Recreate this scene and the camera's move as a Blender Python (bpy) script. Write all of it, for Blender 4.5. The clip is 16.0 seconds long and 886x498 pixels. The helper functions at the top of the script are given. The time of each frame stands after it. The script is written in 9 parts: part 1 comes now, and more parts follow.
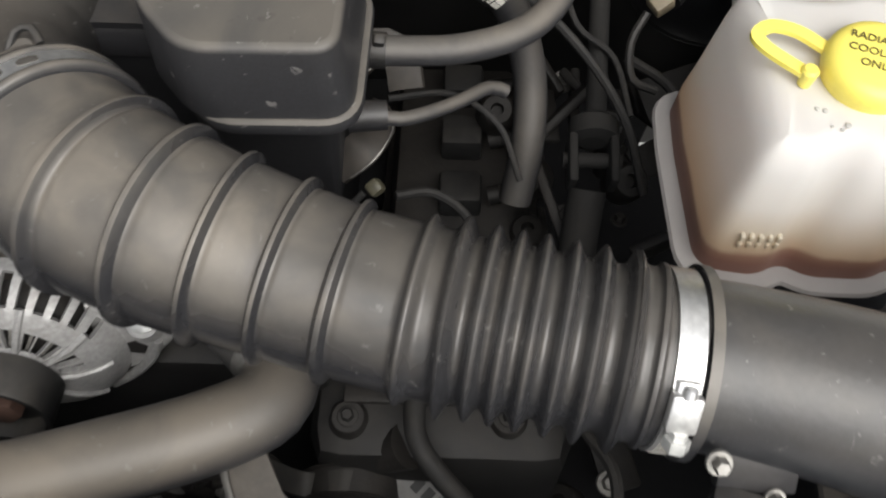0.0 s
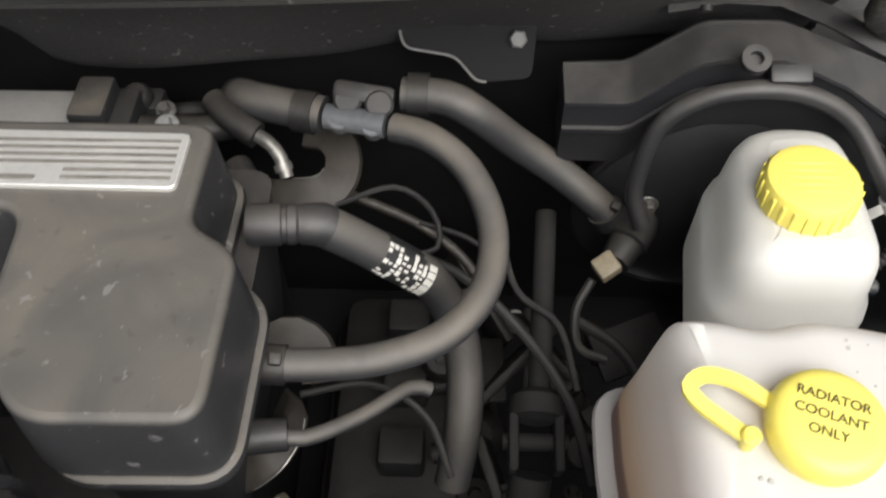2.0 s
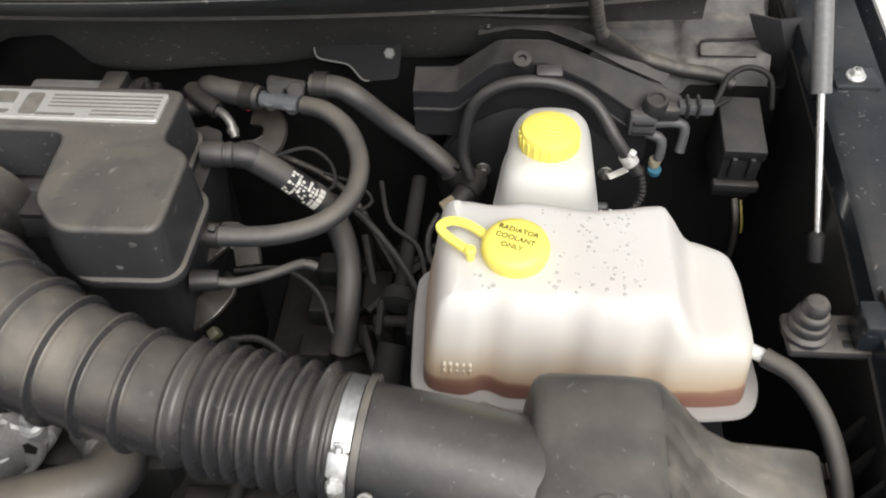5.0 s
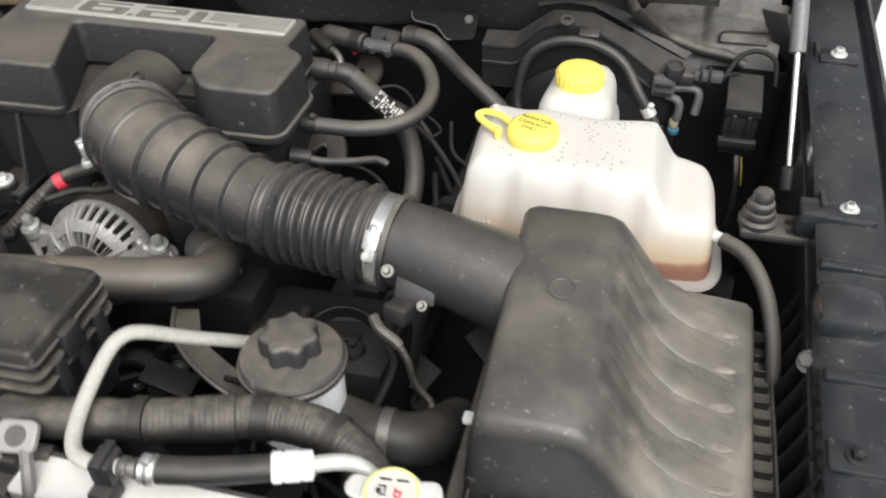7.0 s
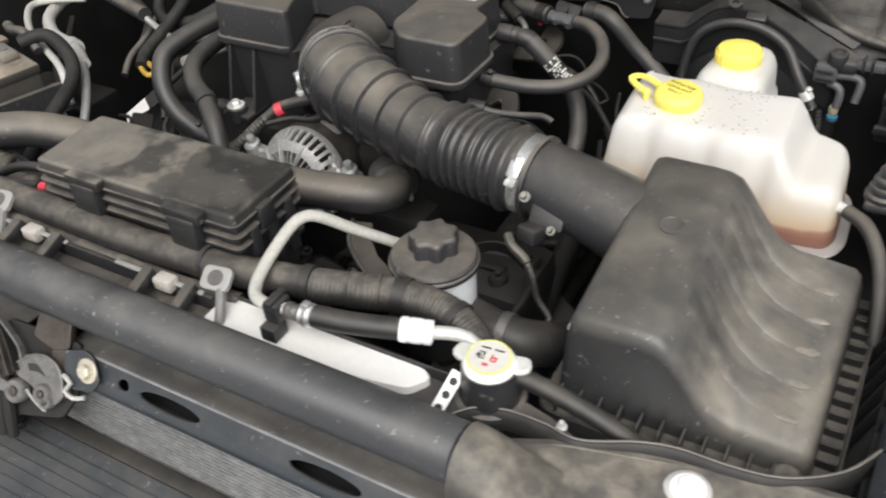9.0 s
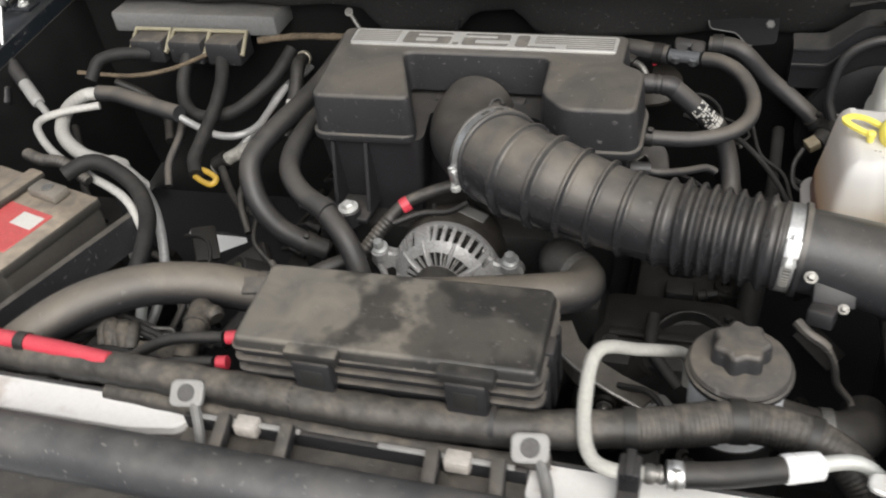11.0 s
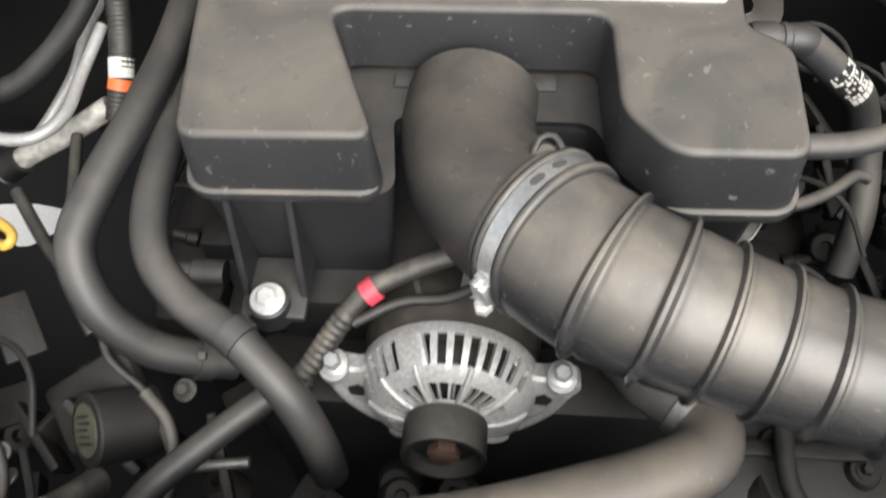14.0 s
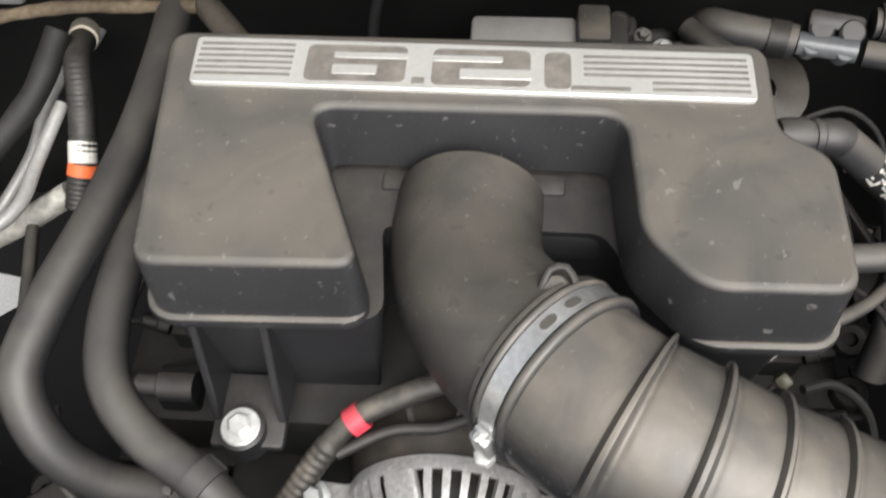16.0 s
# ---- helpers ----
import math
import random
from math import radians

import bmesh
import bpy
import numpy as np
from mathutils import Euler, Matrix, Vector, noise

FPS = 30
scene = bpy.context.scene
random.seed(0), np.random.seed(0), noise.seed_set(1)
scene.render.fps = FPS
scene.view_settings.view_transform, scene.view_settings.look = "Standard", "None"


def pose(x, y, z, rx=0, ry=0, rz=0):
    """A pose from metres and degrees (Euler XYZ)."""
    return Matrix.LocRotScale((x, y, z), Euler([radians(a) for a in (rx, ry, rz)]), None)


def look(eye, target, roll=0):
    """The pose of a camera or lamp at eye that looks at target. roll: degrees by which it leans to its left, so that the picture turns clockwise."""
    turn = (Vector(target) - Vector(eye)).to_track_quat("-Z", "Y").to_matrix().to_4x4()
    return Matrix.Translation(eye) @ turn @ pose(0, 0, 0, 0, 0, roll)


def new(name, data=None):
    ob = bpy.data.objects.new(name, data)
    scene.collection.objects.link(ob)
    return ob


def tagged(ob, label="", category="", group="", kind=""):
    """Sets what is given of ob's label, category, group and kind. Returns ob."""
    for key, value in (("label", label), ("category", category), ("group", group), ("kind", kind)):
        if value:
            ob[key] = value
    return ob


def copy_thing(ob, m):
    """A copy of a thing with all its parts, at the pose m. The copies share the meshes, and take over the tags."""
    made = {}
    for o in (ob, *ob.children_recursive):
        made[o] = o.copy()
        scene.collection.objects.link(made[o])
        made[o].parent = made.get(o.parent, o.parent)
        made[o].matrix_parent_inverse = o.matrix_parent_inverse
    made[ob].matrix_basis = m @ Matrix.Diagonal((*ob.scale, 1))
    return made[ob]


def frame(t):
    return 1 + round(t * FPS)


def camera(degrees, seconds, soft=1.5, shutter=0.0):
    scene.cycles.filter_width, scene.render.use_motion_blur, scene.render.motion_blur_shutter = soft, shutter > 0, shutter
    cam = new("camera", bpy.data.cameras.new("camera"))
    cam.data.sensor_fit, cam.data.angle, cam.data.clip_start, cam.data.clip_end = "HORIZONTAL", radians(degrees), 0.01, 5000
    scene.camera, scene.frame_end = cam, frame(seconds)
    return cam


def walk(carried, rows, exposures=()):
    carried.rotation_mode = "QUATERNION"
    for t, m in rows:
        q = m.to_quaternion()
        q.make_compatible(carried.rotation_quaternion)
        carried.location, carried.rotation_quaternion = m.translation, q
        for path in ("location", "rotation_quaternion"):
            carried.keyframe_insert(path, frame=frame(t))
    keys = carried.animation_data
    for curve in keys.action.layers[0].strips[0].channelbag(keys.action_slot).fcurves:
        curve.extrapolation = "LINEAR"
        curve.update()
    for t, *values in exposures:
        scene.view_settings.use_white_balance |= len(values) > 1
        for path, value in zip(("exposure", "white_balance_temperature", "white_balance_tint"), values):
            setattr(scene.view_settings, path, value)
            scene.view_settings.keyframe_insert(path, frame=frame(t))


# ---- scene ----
cam = camera(53.5, 16.0, 2.0, 0.5)
METRES, EYE, TILT, LEAN, TURN = 2.8, 1.55, -60.0, 0.0, 2.0
ROWS = [
    (0.0, 0.0, 0.0, 0.0, 0.0, 0.0, -0.0),
    (0.2, 0.0013, 0.0089, 0.0056, -0.0, -0.35, -0.09),
    (0.5, 0.0035, 0.0181, 0.0155, 0.12, -0.49, -0.38),
    (0.7, 0.0057, 0.0207, 0.0218, 0.07, -0.05, -0.43),
    (1.0, 0.0106, 0.0229, 0.0279, -0.06, 1.56, -0.5),
    (1.2, 0.0133, 0.0236, 0.0342, -0.16, 2.91, -0.46),
    (1.5, 0.0149, 0.0251, 0.0433, -0.16, 4.59, -0.28),
    (1.7, 0.0173, 0.0242, 0.0485, 0.02, 5.75, -0.03),
    (2.0, 0.0233, 0.0226, 0.0528, 0.52, 6.9, 0.4),
    (2.2, 0.0288, 0.0214, 0.056, 0.84, 7.41, 0.52),
    (2.5, 0.0416, 0.0208, 0.0581, 1.27, 7.81, 0.76),
    (2.7, 0.0483, 0.0186, 0.0579, 1.55, 7.85, 0.83),
    (3.0, 0.0601, 0.0068, 0.0519, 1.9, 8.24, 0.83),
    (3.2, 0.0649, -0.0087, 0.0445, 1.89, 8.69, 0.79),
    (3.5, 0.0695, -0.0265, 0.0317, 1.93, 9.54, 0.73),
    (3.7, 0.0719, -0.0365, 0.0237, 1.87, 10.01, 0.77),
    (4.0, 0.0732, -0.0466, 0.0163, 1.78, 10.5, 0.74),
    (4.2, 0.0757, -0.0583, 0.0098, 1.57, 10.94, 0.38),
    (6.3, 0.0856, -0.1275, -0.0930, 3.18, 18.40, -3.96),
    (6.5, 0.0922, -0.1344, -0.1065, 3.99, 19.27, -4.68),
    (6.7, 0.1008, -0.1378, -0.1223, 4.93, 19.78, -6.18),
    (7.0, 0.1254, -0.1396, -0.1371, 6.87, 19.99, -10.12),
    (7.2, 0.1458, -0.1401, -0.1415, 8.74, 19.96, -13.01),
    (7.5, 0.1757, -0.145, -0.1502, 11.93, 19.58, -17.62),
    (7.7, 0.1877, -0.1482, -0.1544, 13.81, 19.31, -19.44),
    (8.0, 0.1962, -0.1589, -0.1624, 16.13, 18.86, -21.19),
    (8.2, 0.1993, -0.1653, -0.1662, 16.82, 18.74, -21.73),
    (8.5, 0.1956, -0.1678, -0.1701, 17.19, 18.34, -22.1),
    (8.7, 0.188, -0.1694, -0.1728, 17.38, 18.01, -22.08),
    (9.0, 0.1721, -0.1707, -0.1769, 17.44, 17.44, -21.46),
    (9.2, 0.1572, -0.1742, -0.1812, 17.24, 17.41, -20.51),
    (9.5, 0.1273, -0.1863, -0.1893, 16.71, 17.96, -18.27),
    (9.7, 0.1124, -0.1892, -0.1936, 16.36, 18.34, -17.07),
    (10.0, 0.0868, -0.1849, -0.1931, 15.89, 18.86, -15.1),
    (10.2, 0.0719, -0.1831, -0.1847, 15.60, 18.76, -14.16),
    (12.3, -0.0914, -0.1554, -0.0976, 5.39, 15.10, -1.73),
    (12.5, -0.0906, -0.1295, -0.0867, 5.19, 13.19, -2.21),
    (12.7, -0.0907, -0.1124, -0.072, 4.53, 11.06, -2.6),
    (13.0, -0.0904, -0.0902, -0.0472, 3.87, 7.75, -2.81),
    (13.2, -0.0906, -0.0696, -0.0322, 3.85, 5.46, -2.62),
    (13.5, -0.0947, -0.0542, -0.019, 3.78, 3.36, -1.93),
    (13.7, -0.0984, -0.0475, -0.009, 3.64, 2.73, -1.41),
    (14.0, -0.1005, -0.0369, 0.007, 3.21, 2.68, -0.89),
    (14.2, -0.0994, -0.035, 0.0174, 3.03, 3.02, -0.63),
    (14.5, -0.0939, -0.0271, 0.0311, 2.61, 4.25, -0.36),
    (14.7, -0.0927, -0.0237, 0.0356, 2.23, 5.07, -0.29),
    (15.0, -0.0934, -0.0163, 0.0435, 1.85, 5.8, -0.26),
    (15.2, -0.0953, -0.0122, 0.0458, 1.8, 5.84, -0.38),
    (15.5, -0.0984, -0.0095, 0.0455, 1.85, 5.46, -0.51),
    (15.7, -0.1008, -0.0067, 0.0423, 2.08, 4.78, -0.64),
    (16.0, -0.1039, -0.0104, 0.0379, 2.51, 3.48, -0.76),
]
walk(cam, [(t, pose(0, 0, EYE, TILT, LEAN, TURN) @ pose(METRES * x, METRES * y, METRES * z, 90 + pitch, roll, yaw)) for t, x, y, z, yaw, pitch, roll in ROWS], [(0, 0.13), (1.2, 0.20), (2.5, 0.27), (3.2, 0.29), (4.0, 0.16), (6.5, 0.15), (7.0, 0.20), (8.0, 0.14), (9.5, 0.05), (10.2, -0.03), (12.3, 0.16), (12.7, 0.30), (13.5, 0.84), (14.5, 0.65), (15.2, 0.60), (15.5, 0.58), (16, 0.58)])

# ---- world and light ----
world = bpy.data.worlds.new("sky")
scene.world = world
world.use_nodes = True
wn, wl = world.node_tree.nodes, world.node_tree.links
sky = wn.new("ShaderNodeTexSky")
sky.sky_type, sky.sun_disc = "NISHITA", False
sky.sun_elevation, sky.sun_rotation = radians(50), radians(153)
sky.air_density, sky.dust_density, sky.ozone_density = 1.0, 4.0, 1.0
pale = wn.new("ShaderNodeHueSaturation")
pale.inputs["Saturation"].default_value = 0.3
wl.new(sky.outputs[0], pale.inputs["Color"])
wl.new(pale.outputs[0], wn["Background"].inputs[0])
wn["Background"].inputs[1].default_value = 0.13
sun = new("sun", bpy.data.lights.new("sun", "SUN"))
sun.data.energy, sun.data.angle, sun.data.color = 3.0, radians(60), (1.0, 0.985, 0.962)
sun.matrix_world = look((1.2, -2.4, 3.2), (0, 0, 0))


# ---- materials ----
def surface(name, col, rough=0.55, metal=0.0, var=0.25, dust=0.0, bump=0.15, grain=220.0, coarse=14.0, dust_col=(0.15, 0.136, 0.118), coat=0.0, spread=0.5, flecks=0.4, edge=(0.40, 0.60), thin=0.5, spots=0.0, mix=0.38, detail=6, wiped=None, chips=0.0):
    """A surface with blotches, fine grain and, where dust is set, road dust settled on what faces up. wiped: from and to along x where the dust was wiped off, and what is left of it. chips: small pale scuffs and dried drops."""
    m = bpy.data.materials.new(name)
    m.use_nodes = True
    n, l = m.node_tree.nodes, m.node_tree.links
    b = n["Principled BSDF"]
    co = n.new("ShaderNodeTexCoord")
    big, fine = n.new("ShaderNodeTexNoise"), n.new("ShaderNodeTexNoise")
    big.inputs["Scale"].default_value, big.inputs["Detail"].default_value, big.inputs["Distortion"].default_value = coarse, detail, 0.4
    fine.inputs["Scale"].default_value, fine.inputs["Detail"].default_value = grain, 3
    l.new(co.outputs["Object"], big.inputs["Vector"])
    l.new(co.outputs["Object"], fine.inputs["Vector"])
    ramp = n.new("ShaderNodeMix")
    ramp.data_type = "RGBA"
    ramp.inputs["A"].default_value = (*[c * (1 - var) for c in col], 1)
    ramp.inputs["B"].default_value = (*[min(1, c * (1 + var)) for c in col], 1)
    l.new(big.outputs["Fac"], ramp.inputs["Factor"])
    colour = ramp.outputs["Result"]
    speck = n.new("ShaderNodeMix")
    speck.data_type, speck.blend_type = "RGBA", "MULTIPLY"
    speck.inputs["Factor"].default_value = flecks
    tone = n.new("ShaderNodeMapRange")
    tone.inputs["From Min"].default_value, tone.inputs["From Max"].default_value = 0.3, 0.7
    tone.inputs["To Min"].default_value, tone.inputs["To Max"].default_value = 0.65, 1.2
    l.new(fine.outputs["Fac"], tone.inputs["Value"])
    l.new(colour, speck.inputs["A"])
    l.new(tone.outputs["Result"], speck.inputs["B"])
    colour = speck.outputs["Result"]
    if spots:
        dots, hard, dark = n.new("ShaderNodeTexNoise"), n.new("ShaderNodeMapRange"), n.new("ShaderNodeMix")
        dots.inputs["Scale"].default_value, dots.inputs["Detail"].default_value = 75, 2
        hard.inputs["From Min"].default_value, hard.inputs["From Max"].default_value = 0.66, 0.72
        hard.inputs["To Max"].default_value = spots
        dark.data_type = "RGBA"
        dark.inputs["B"].default_value = (0.02, 0.018, 0.016, 1)
        l.new(co.outputs["Object"], dots.inputs["Vector"])
        l.new(dots.outputs["Fac"], hard.inputs["Value"])
    if chips:
        flakes, crisp, light = n.new("ShaderNodeTexNoise"), n.new("ShaderNodeMapRange"), n.new("ShaderNodeMix")
        flakes.inputs["Scale"].default_value, flakes.inputs["Detail"].default_value, flakes.inputs["Distortion"].default_value = 130, 3, 0.6
        crisp.inputs["From Min"].default_value, crisp.inputs["From Max"].default_value = 0.665, 0.72
        crisp.inputs["To Max"].default_value = chips
        light.data_type = "RGBA"
        light.inputs["B"].default_value = (0.26, 0.25, 0.235, 1)
        l.new(co.outputs["Object"], flakes.inputs["Vector"])
        l.new(flakes.outputs["Fac"], crisp.inputs["Value"])
    r = n.new("ShaderNodeMapRange")
    r.inputs["To Min"].default_value, r.inputs["To Max"].default_value = max(0.05, rough - 0.12), min(1, rough + 0.12)
    l.new(big.outputs["Fac"], r.inputs["Value"])
    roughness = r.outputs["Result"]
    if dust:
        g, sep = n.new("ShaderNodeNewGeometry"), n.new("ShaderNodeSeparateXYZ")
        l.new(g.outputs["Normal"], sep.inputs["Vector"])
        up = n.new("ShaderNodeMapRange")
        up.interpolation_type = "SMOOTHSTEP"
        up.inputs["From Min"].default_value, up.inputs["From Max"].default_value = spread - 0.45, spread + 0.45
        l.new(sep.outputs["Z"], up.inputs["Value"])
        patch = n.new("ShaderNodeMapRange")
        patch.inputs["From Min"].default_value, patch.inputs["From Max"].default_value = edge
        patch.inputs["To Min"].default_value, patch.inputs["To Max"].default_value = dust * thin, dust
        mid = n.new("ShaderNodeTexNoise")
        mid.inputs["Scale"].default_value, mid.inputs["Detail"].default_value = coarse * 5.5, 5
        l.new(co.outputs["Object"], mid.inputs["Vector"])
        blend = n.new("ShaderNodeMix")
        blend.inputs["Factor"].default_value = mix
        l.new(big.outputs["Fac"], blend.inputs["A"])
        l.new(mid.outputs["Fac"], blend.inputs["B"])
        l.new(blend.outputs["Result"], patch.inputs["Value"])
        both = n.new("ShaderNodeMath")
        both.operation = "MULTIPLY"
        l.new(up.outputs["Result"], both.inputs[0])
        l.new(patch.outputs["Result"], both.inputs[1])
        if wiped:
            axis, shift, gone = n.new("ShaderNodeSeparateXYZ"), n.new("ShaderNodeMath"), n.new("ShaderNodeMapRange")
            shift.operation = "MULTIPLY_ADD"
            shift.inputs[1].default_value = 0.09
            gone.interpolation_type = "SMOOTHSTEP"
            gone.inputs["From Min"].default_value, gone.inputs["From Max"].default_value = wiped[0] + 0.045, wiped[1] + 0.045
            gone.inputs["To Min"].default_value, gone.inputs["To Max"].default_value = 1.0, wiped[2]
            l.new(co.outputs["Object"], axis.inputs["Vector"])
            l.new(mid.outputs["Fac"], shift.inputs[0])
            l.new(axis.outputs["X"], shift.inputs[2])
            l.new(shift.outputs["Value"], gone.inputs["Value"])
            left = n.new("ShaderNodeMath")
            left.operation = "MULTIPLY"
            l.new(patch.outputs["Result"], left.inputs[0])
            l.new(gone.outputs["Result"], left.inputs[1])
            l.new(left.outputs["Value"], both.inputs[1])
        cover = n.new("ShaderNodeMix")
        cover.data_type = "RGBA"
        tint, two = n.new("ShaderNodeTexNoise"), n.new("ShaderNodeMix")
        tint.inputs["Scale"].default_value, tint.inputs["Detail"].default_value = coarse * 2.3, 4
        tint.inputs["Distortion"].default_value = 1.0
        two.data_type = "RGBA"
        two.inputs["A"].default_value = (*[c * 0.8 for c in dust_col], 1)
        two.inputs["B"].default_value = (dust_col[0] * 1.25, dust_col[1] * 1.2, dust_col[2] * 1.12, 1)
        spreadr = n.new("ShaderNodeMapRange")
        spreadr.inputs["From Min"].default_value, spreadr.inputs["From Max"].default_value = 0.34, 0.66
        l.new(co.outputs["Object"], tint.inputs["Vector"])
        l.new(tint.outputs["Fac"], spreadr.inputs["Value"])
        l.new(spreadr.outputs["Result"], two.inputs["Factor"])
        l.new(two.outputs["Result"], cover.inputs["B"])
        l.new(both.outputs[0], cover.inputs["Factor"])
        l.new(colour, cover.inputs["A"])
        colour = cover.outputs["Result"]
        dull = n.new("ShaderNodeMix")
        dull.inputs["B"].default_value = min(0.75, rough + 0.2)
        l.new(both.outputs[0], dull.inputs["Factor"])
        l.new(roughness, dull.inputs["A"])
        roughness = dull.outputs["Result"]
    if spots:
        l.new(hard.outputs["Result"], dark.inputs["Factor"])
        l.new(colour, dark.inputs["A"])
        colour = dark.outputs["Result"]
    if chips:
        l.new(crisp.outputs["Result"], light.inputs["Factor"])
        l.new(colour, light.inputs["A"])
        colour = light.outputs["Result"]
    l.new(colour, b.inputs["Base Color"])
    l.new(roughness, b.inputs["Roughness"])
    b.inputs["Metallic"].default_value = metal
    b.inputs["Coat Weight"].default_value = coat
    if bump:
        bp = n.new("ShaderNodeBump")
        bp.inputs["Strength"].default_value, bp.inputs["Distance"].default_value = bump, 0.001
        l.new(fine.outputs["Fac"], bp.inputs["Height"])
        l.new(bp.outputs["Normal"], b.inputs["Normal"])
    return m


def see_through(name, col, clear, rough=0.35, tide=None):
    """Milky plastic: light passes, shapes inside show faintly. tide: heights and colours of the stain that old coolant left."""
    m = surface(name, col, rough, var=0.06, bump=0.05, flecks=0.06)
    n, l = m.node_tree.nodes, m.node_tree.links
    b, out = n["Principled BSDF"], n["Material Output"]
    tr, tl = n.new("ShaderNodeBsdfTransparent"), n.new("ShaderNodeBsdfTranslucent")
    tl.inputs["Color"].default_value = (*col, 1)
    if tide:
        co, sep, ns = n.new("ShaderNodeTexCoord"), n.new("ShaderNodeSeparateXYZ"), n.new("ShaderNodeTexNoise")
        ns.inputs["Scale"].default_value = 30
        l.new(co.outputs["Object"], sep.inputs[0])
        l.new(co.outputs["Object"], ns.inputs["Vector"])
        add = n.new("ShaderNodeMath")
        add.operation, add.inputs[1].default_value = "MULTIPLY_ADD", 0.008
        l.new(ns.outputs["Fac"], add.inputs[0])
        l.new(sep.outputs["Z"], add.inputs[2])
        mr = n.new("ShaderNodeMapRange")
        mr.inputs["From Min"].default_value, mr.inputs["From Max"].default_value = tide[0][0], tide[-1][0]
        l.new(add.outputs[0], mr.inputs["Value"])
        cr = n.new("ShaderNodeValToRGB")
        while len(cr.color_ramp.elements) < len(tide):
            cr.color_ramp.elements.new(0.5)
        for e, (h, c) in zip(cr.color_ramp.elements, tide):
            e.position, e.color = (h - tide[0][0]) / (tide[-1][0] - tide[0][0]), (*c, 1)
        l.new(mr.outputs["Result"], cr.inputs["Fac"])
        l.new(cr.outputs["Color"], b.inputs["Base Color"])
        l.new(cr.outputs["Color"], tl.inputs["Color"])
    a, c = n.new("ShaderNodeMixShader"), n.new("ShaderNodeMixShader")
    a.inputs[0].default_value, c.inputs[0].default_value = 0.35, clear
    l.new(b.outputs[0], a.inputs[1])
    l.new(tl.outputs[0], a.inputs[2])
    l.new(a.outputs[0], c.inputs[1])
    l.new(tr.outputs[0], c.inputs[2])
    l.new(c.outputs[0], out.inputs["Surface"])
    return m


STREAKED = surface("streaked dusty lid", (0.026, 0.025, 0.024), 0.38, dust=0.95, var=0.3, coarse=9, detail=3, mix=0.2, edge=(0.40, 0.47), thin=0.25, dust_col=(0.170, 0.158, 0.138), wiped=(0.030, 0.055, 0.38), chips=0.4)
PLASTIC = surface("dusty black plastic", (0.028, 0.028, 0.030), 0.40, dust=0.82, chips=0.35)
COVER_MAT = surface("dusty grey cover plastic", (0.030, 0.030, 0.032), 0.40, dust=0.85, coarse=6, edge=(0.34, 0.62), thin=0.82, spots=0.22, bump=0.10, grain=420, dust_col=(0.128, 0.119, 0.106), chips=0.45)
PLASTIC_CLEAN = surface("black plastic", (0.022, 0.022, 0.024), 0.45, dust=0.3)
LID_PLASTIC = surface("worn black plastic lid", (0.036, 0.037, 0.040), 0.32, dust=0.66, var=0.3, coarse=5, detail=3, mix=0.25, edge=(0.42, 0.60), thin=0.4, spread=0.42, chips=0.4)
RUBBER = surface("black rubber", (0.030, 0.030, 0.032), 0.25, dust=0.86, bump=0.06, spread=0.55, coarse=9, detail=5, edge=(0.38, 0.62), thin=0.66, dust_col=(0.174, 0.161, 0.142))
HOSE = surface("grey-black hose rubber", (0.034, 0.034, 0.036), 0.46, dust=0.72, bump=0.1, coarse=8, edge=(0.36, 0.64), thin=0.72)
RAD_HOSE = surface("dusty radiator hose rubber", (0.030, 0.030, 0.032), 0.36, dust=0.92, bump=0.06, coarse=6, detail=4, edge=(0.34, 0.66), thin=0.80, spread=0.36, dust_col=(0.180, 0.161, 0.135), wiped=(0.15, 0.29, 0.62), chips=0.25)
# HOSE made darker: the passenger hoses' weaker light is put into the colour.
HOSE_DIM = surface("darker hose rubber, shade in its colour", (0.022, 0.022, 0.023), 0.42, dust=0.55, bump=0.1, coarse=9, edge=(0.36, 0.64), thin=0.6, dust_col=(0.115, 0.107, 0.097))
HOSE_DARK = surface("dark hose rubber", (0.014, 0.014, 0.014), 0.5, dust=0.3)
LOOM = surface("loom plastic", (0.024, 0.023, 0.022), 0.45, dust=0.85, coarse=20, thin=0.35)
# DARK and BLOCK: base colours sunk near black for the shade deep down.
DARK = surface("grimy metal, deep shade in its colour", (0.0085, 0.0082, 0.0080), 0.6, dust=0.12, var=0.5)
BLOCK = surface("grimy engine casting", (0.011, 0.0098, 0.0088), 0.6, dust=0.17, var=0.7, bump=0.5, dust_col=(0.075, 0.066, 0.056), coarse=24)
PAINT = surface("black body paint", (0.014, 0.0175, 0.022), 0.3, dust=0.2, coat=0.5, coarse=6, edge=(0.42, 0.62), thin=0.3, chips=0.5)
PAINT_DUSTY = surface("dusty primed steel", (0.03, 0.03, 0.032), 0.55, dust=0.8, var=0.5, coarse=10, edge=(0.38, 0.62), thin=0.5, dust_col=(0.112, 0.106, 0.098), chips=0.5)
BLUE_STEEL = surface("blue-black painted steel", (0.022, 0.029, 0.037), 0.36, dust=0.3, chips=0.6)
STEEL = surface("bright zinc steel", (0.84, 0.83, 0.79), 0.34, metal=0.85, bump=0.05)
DULL_STEEL = surface("dull steel", (0.26, 0.25, 0.23), 0.45, metal=0.7, var=0.5, flecks=0.6)
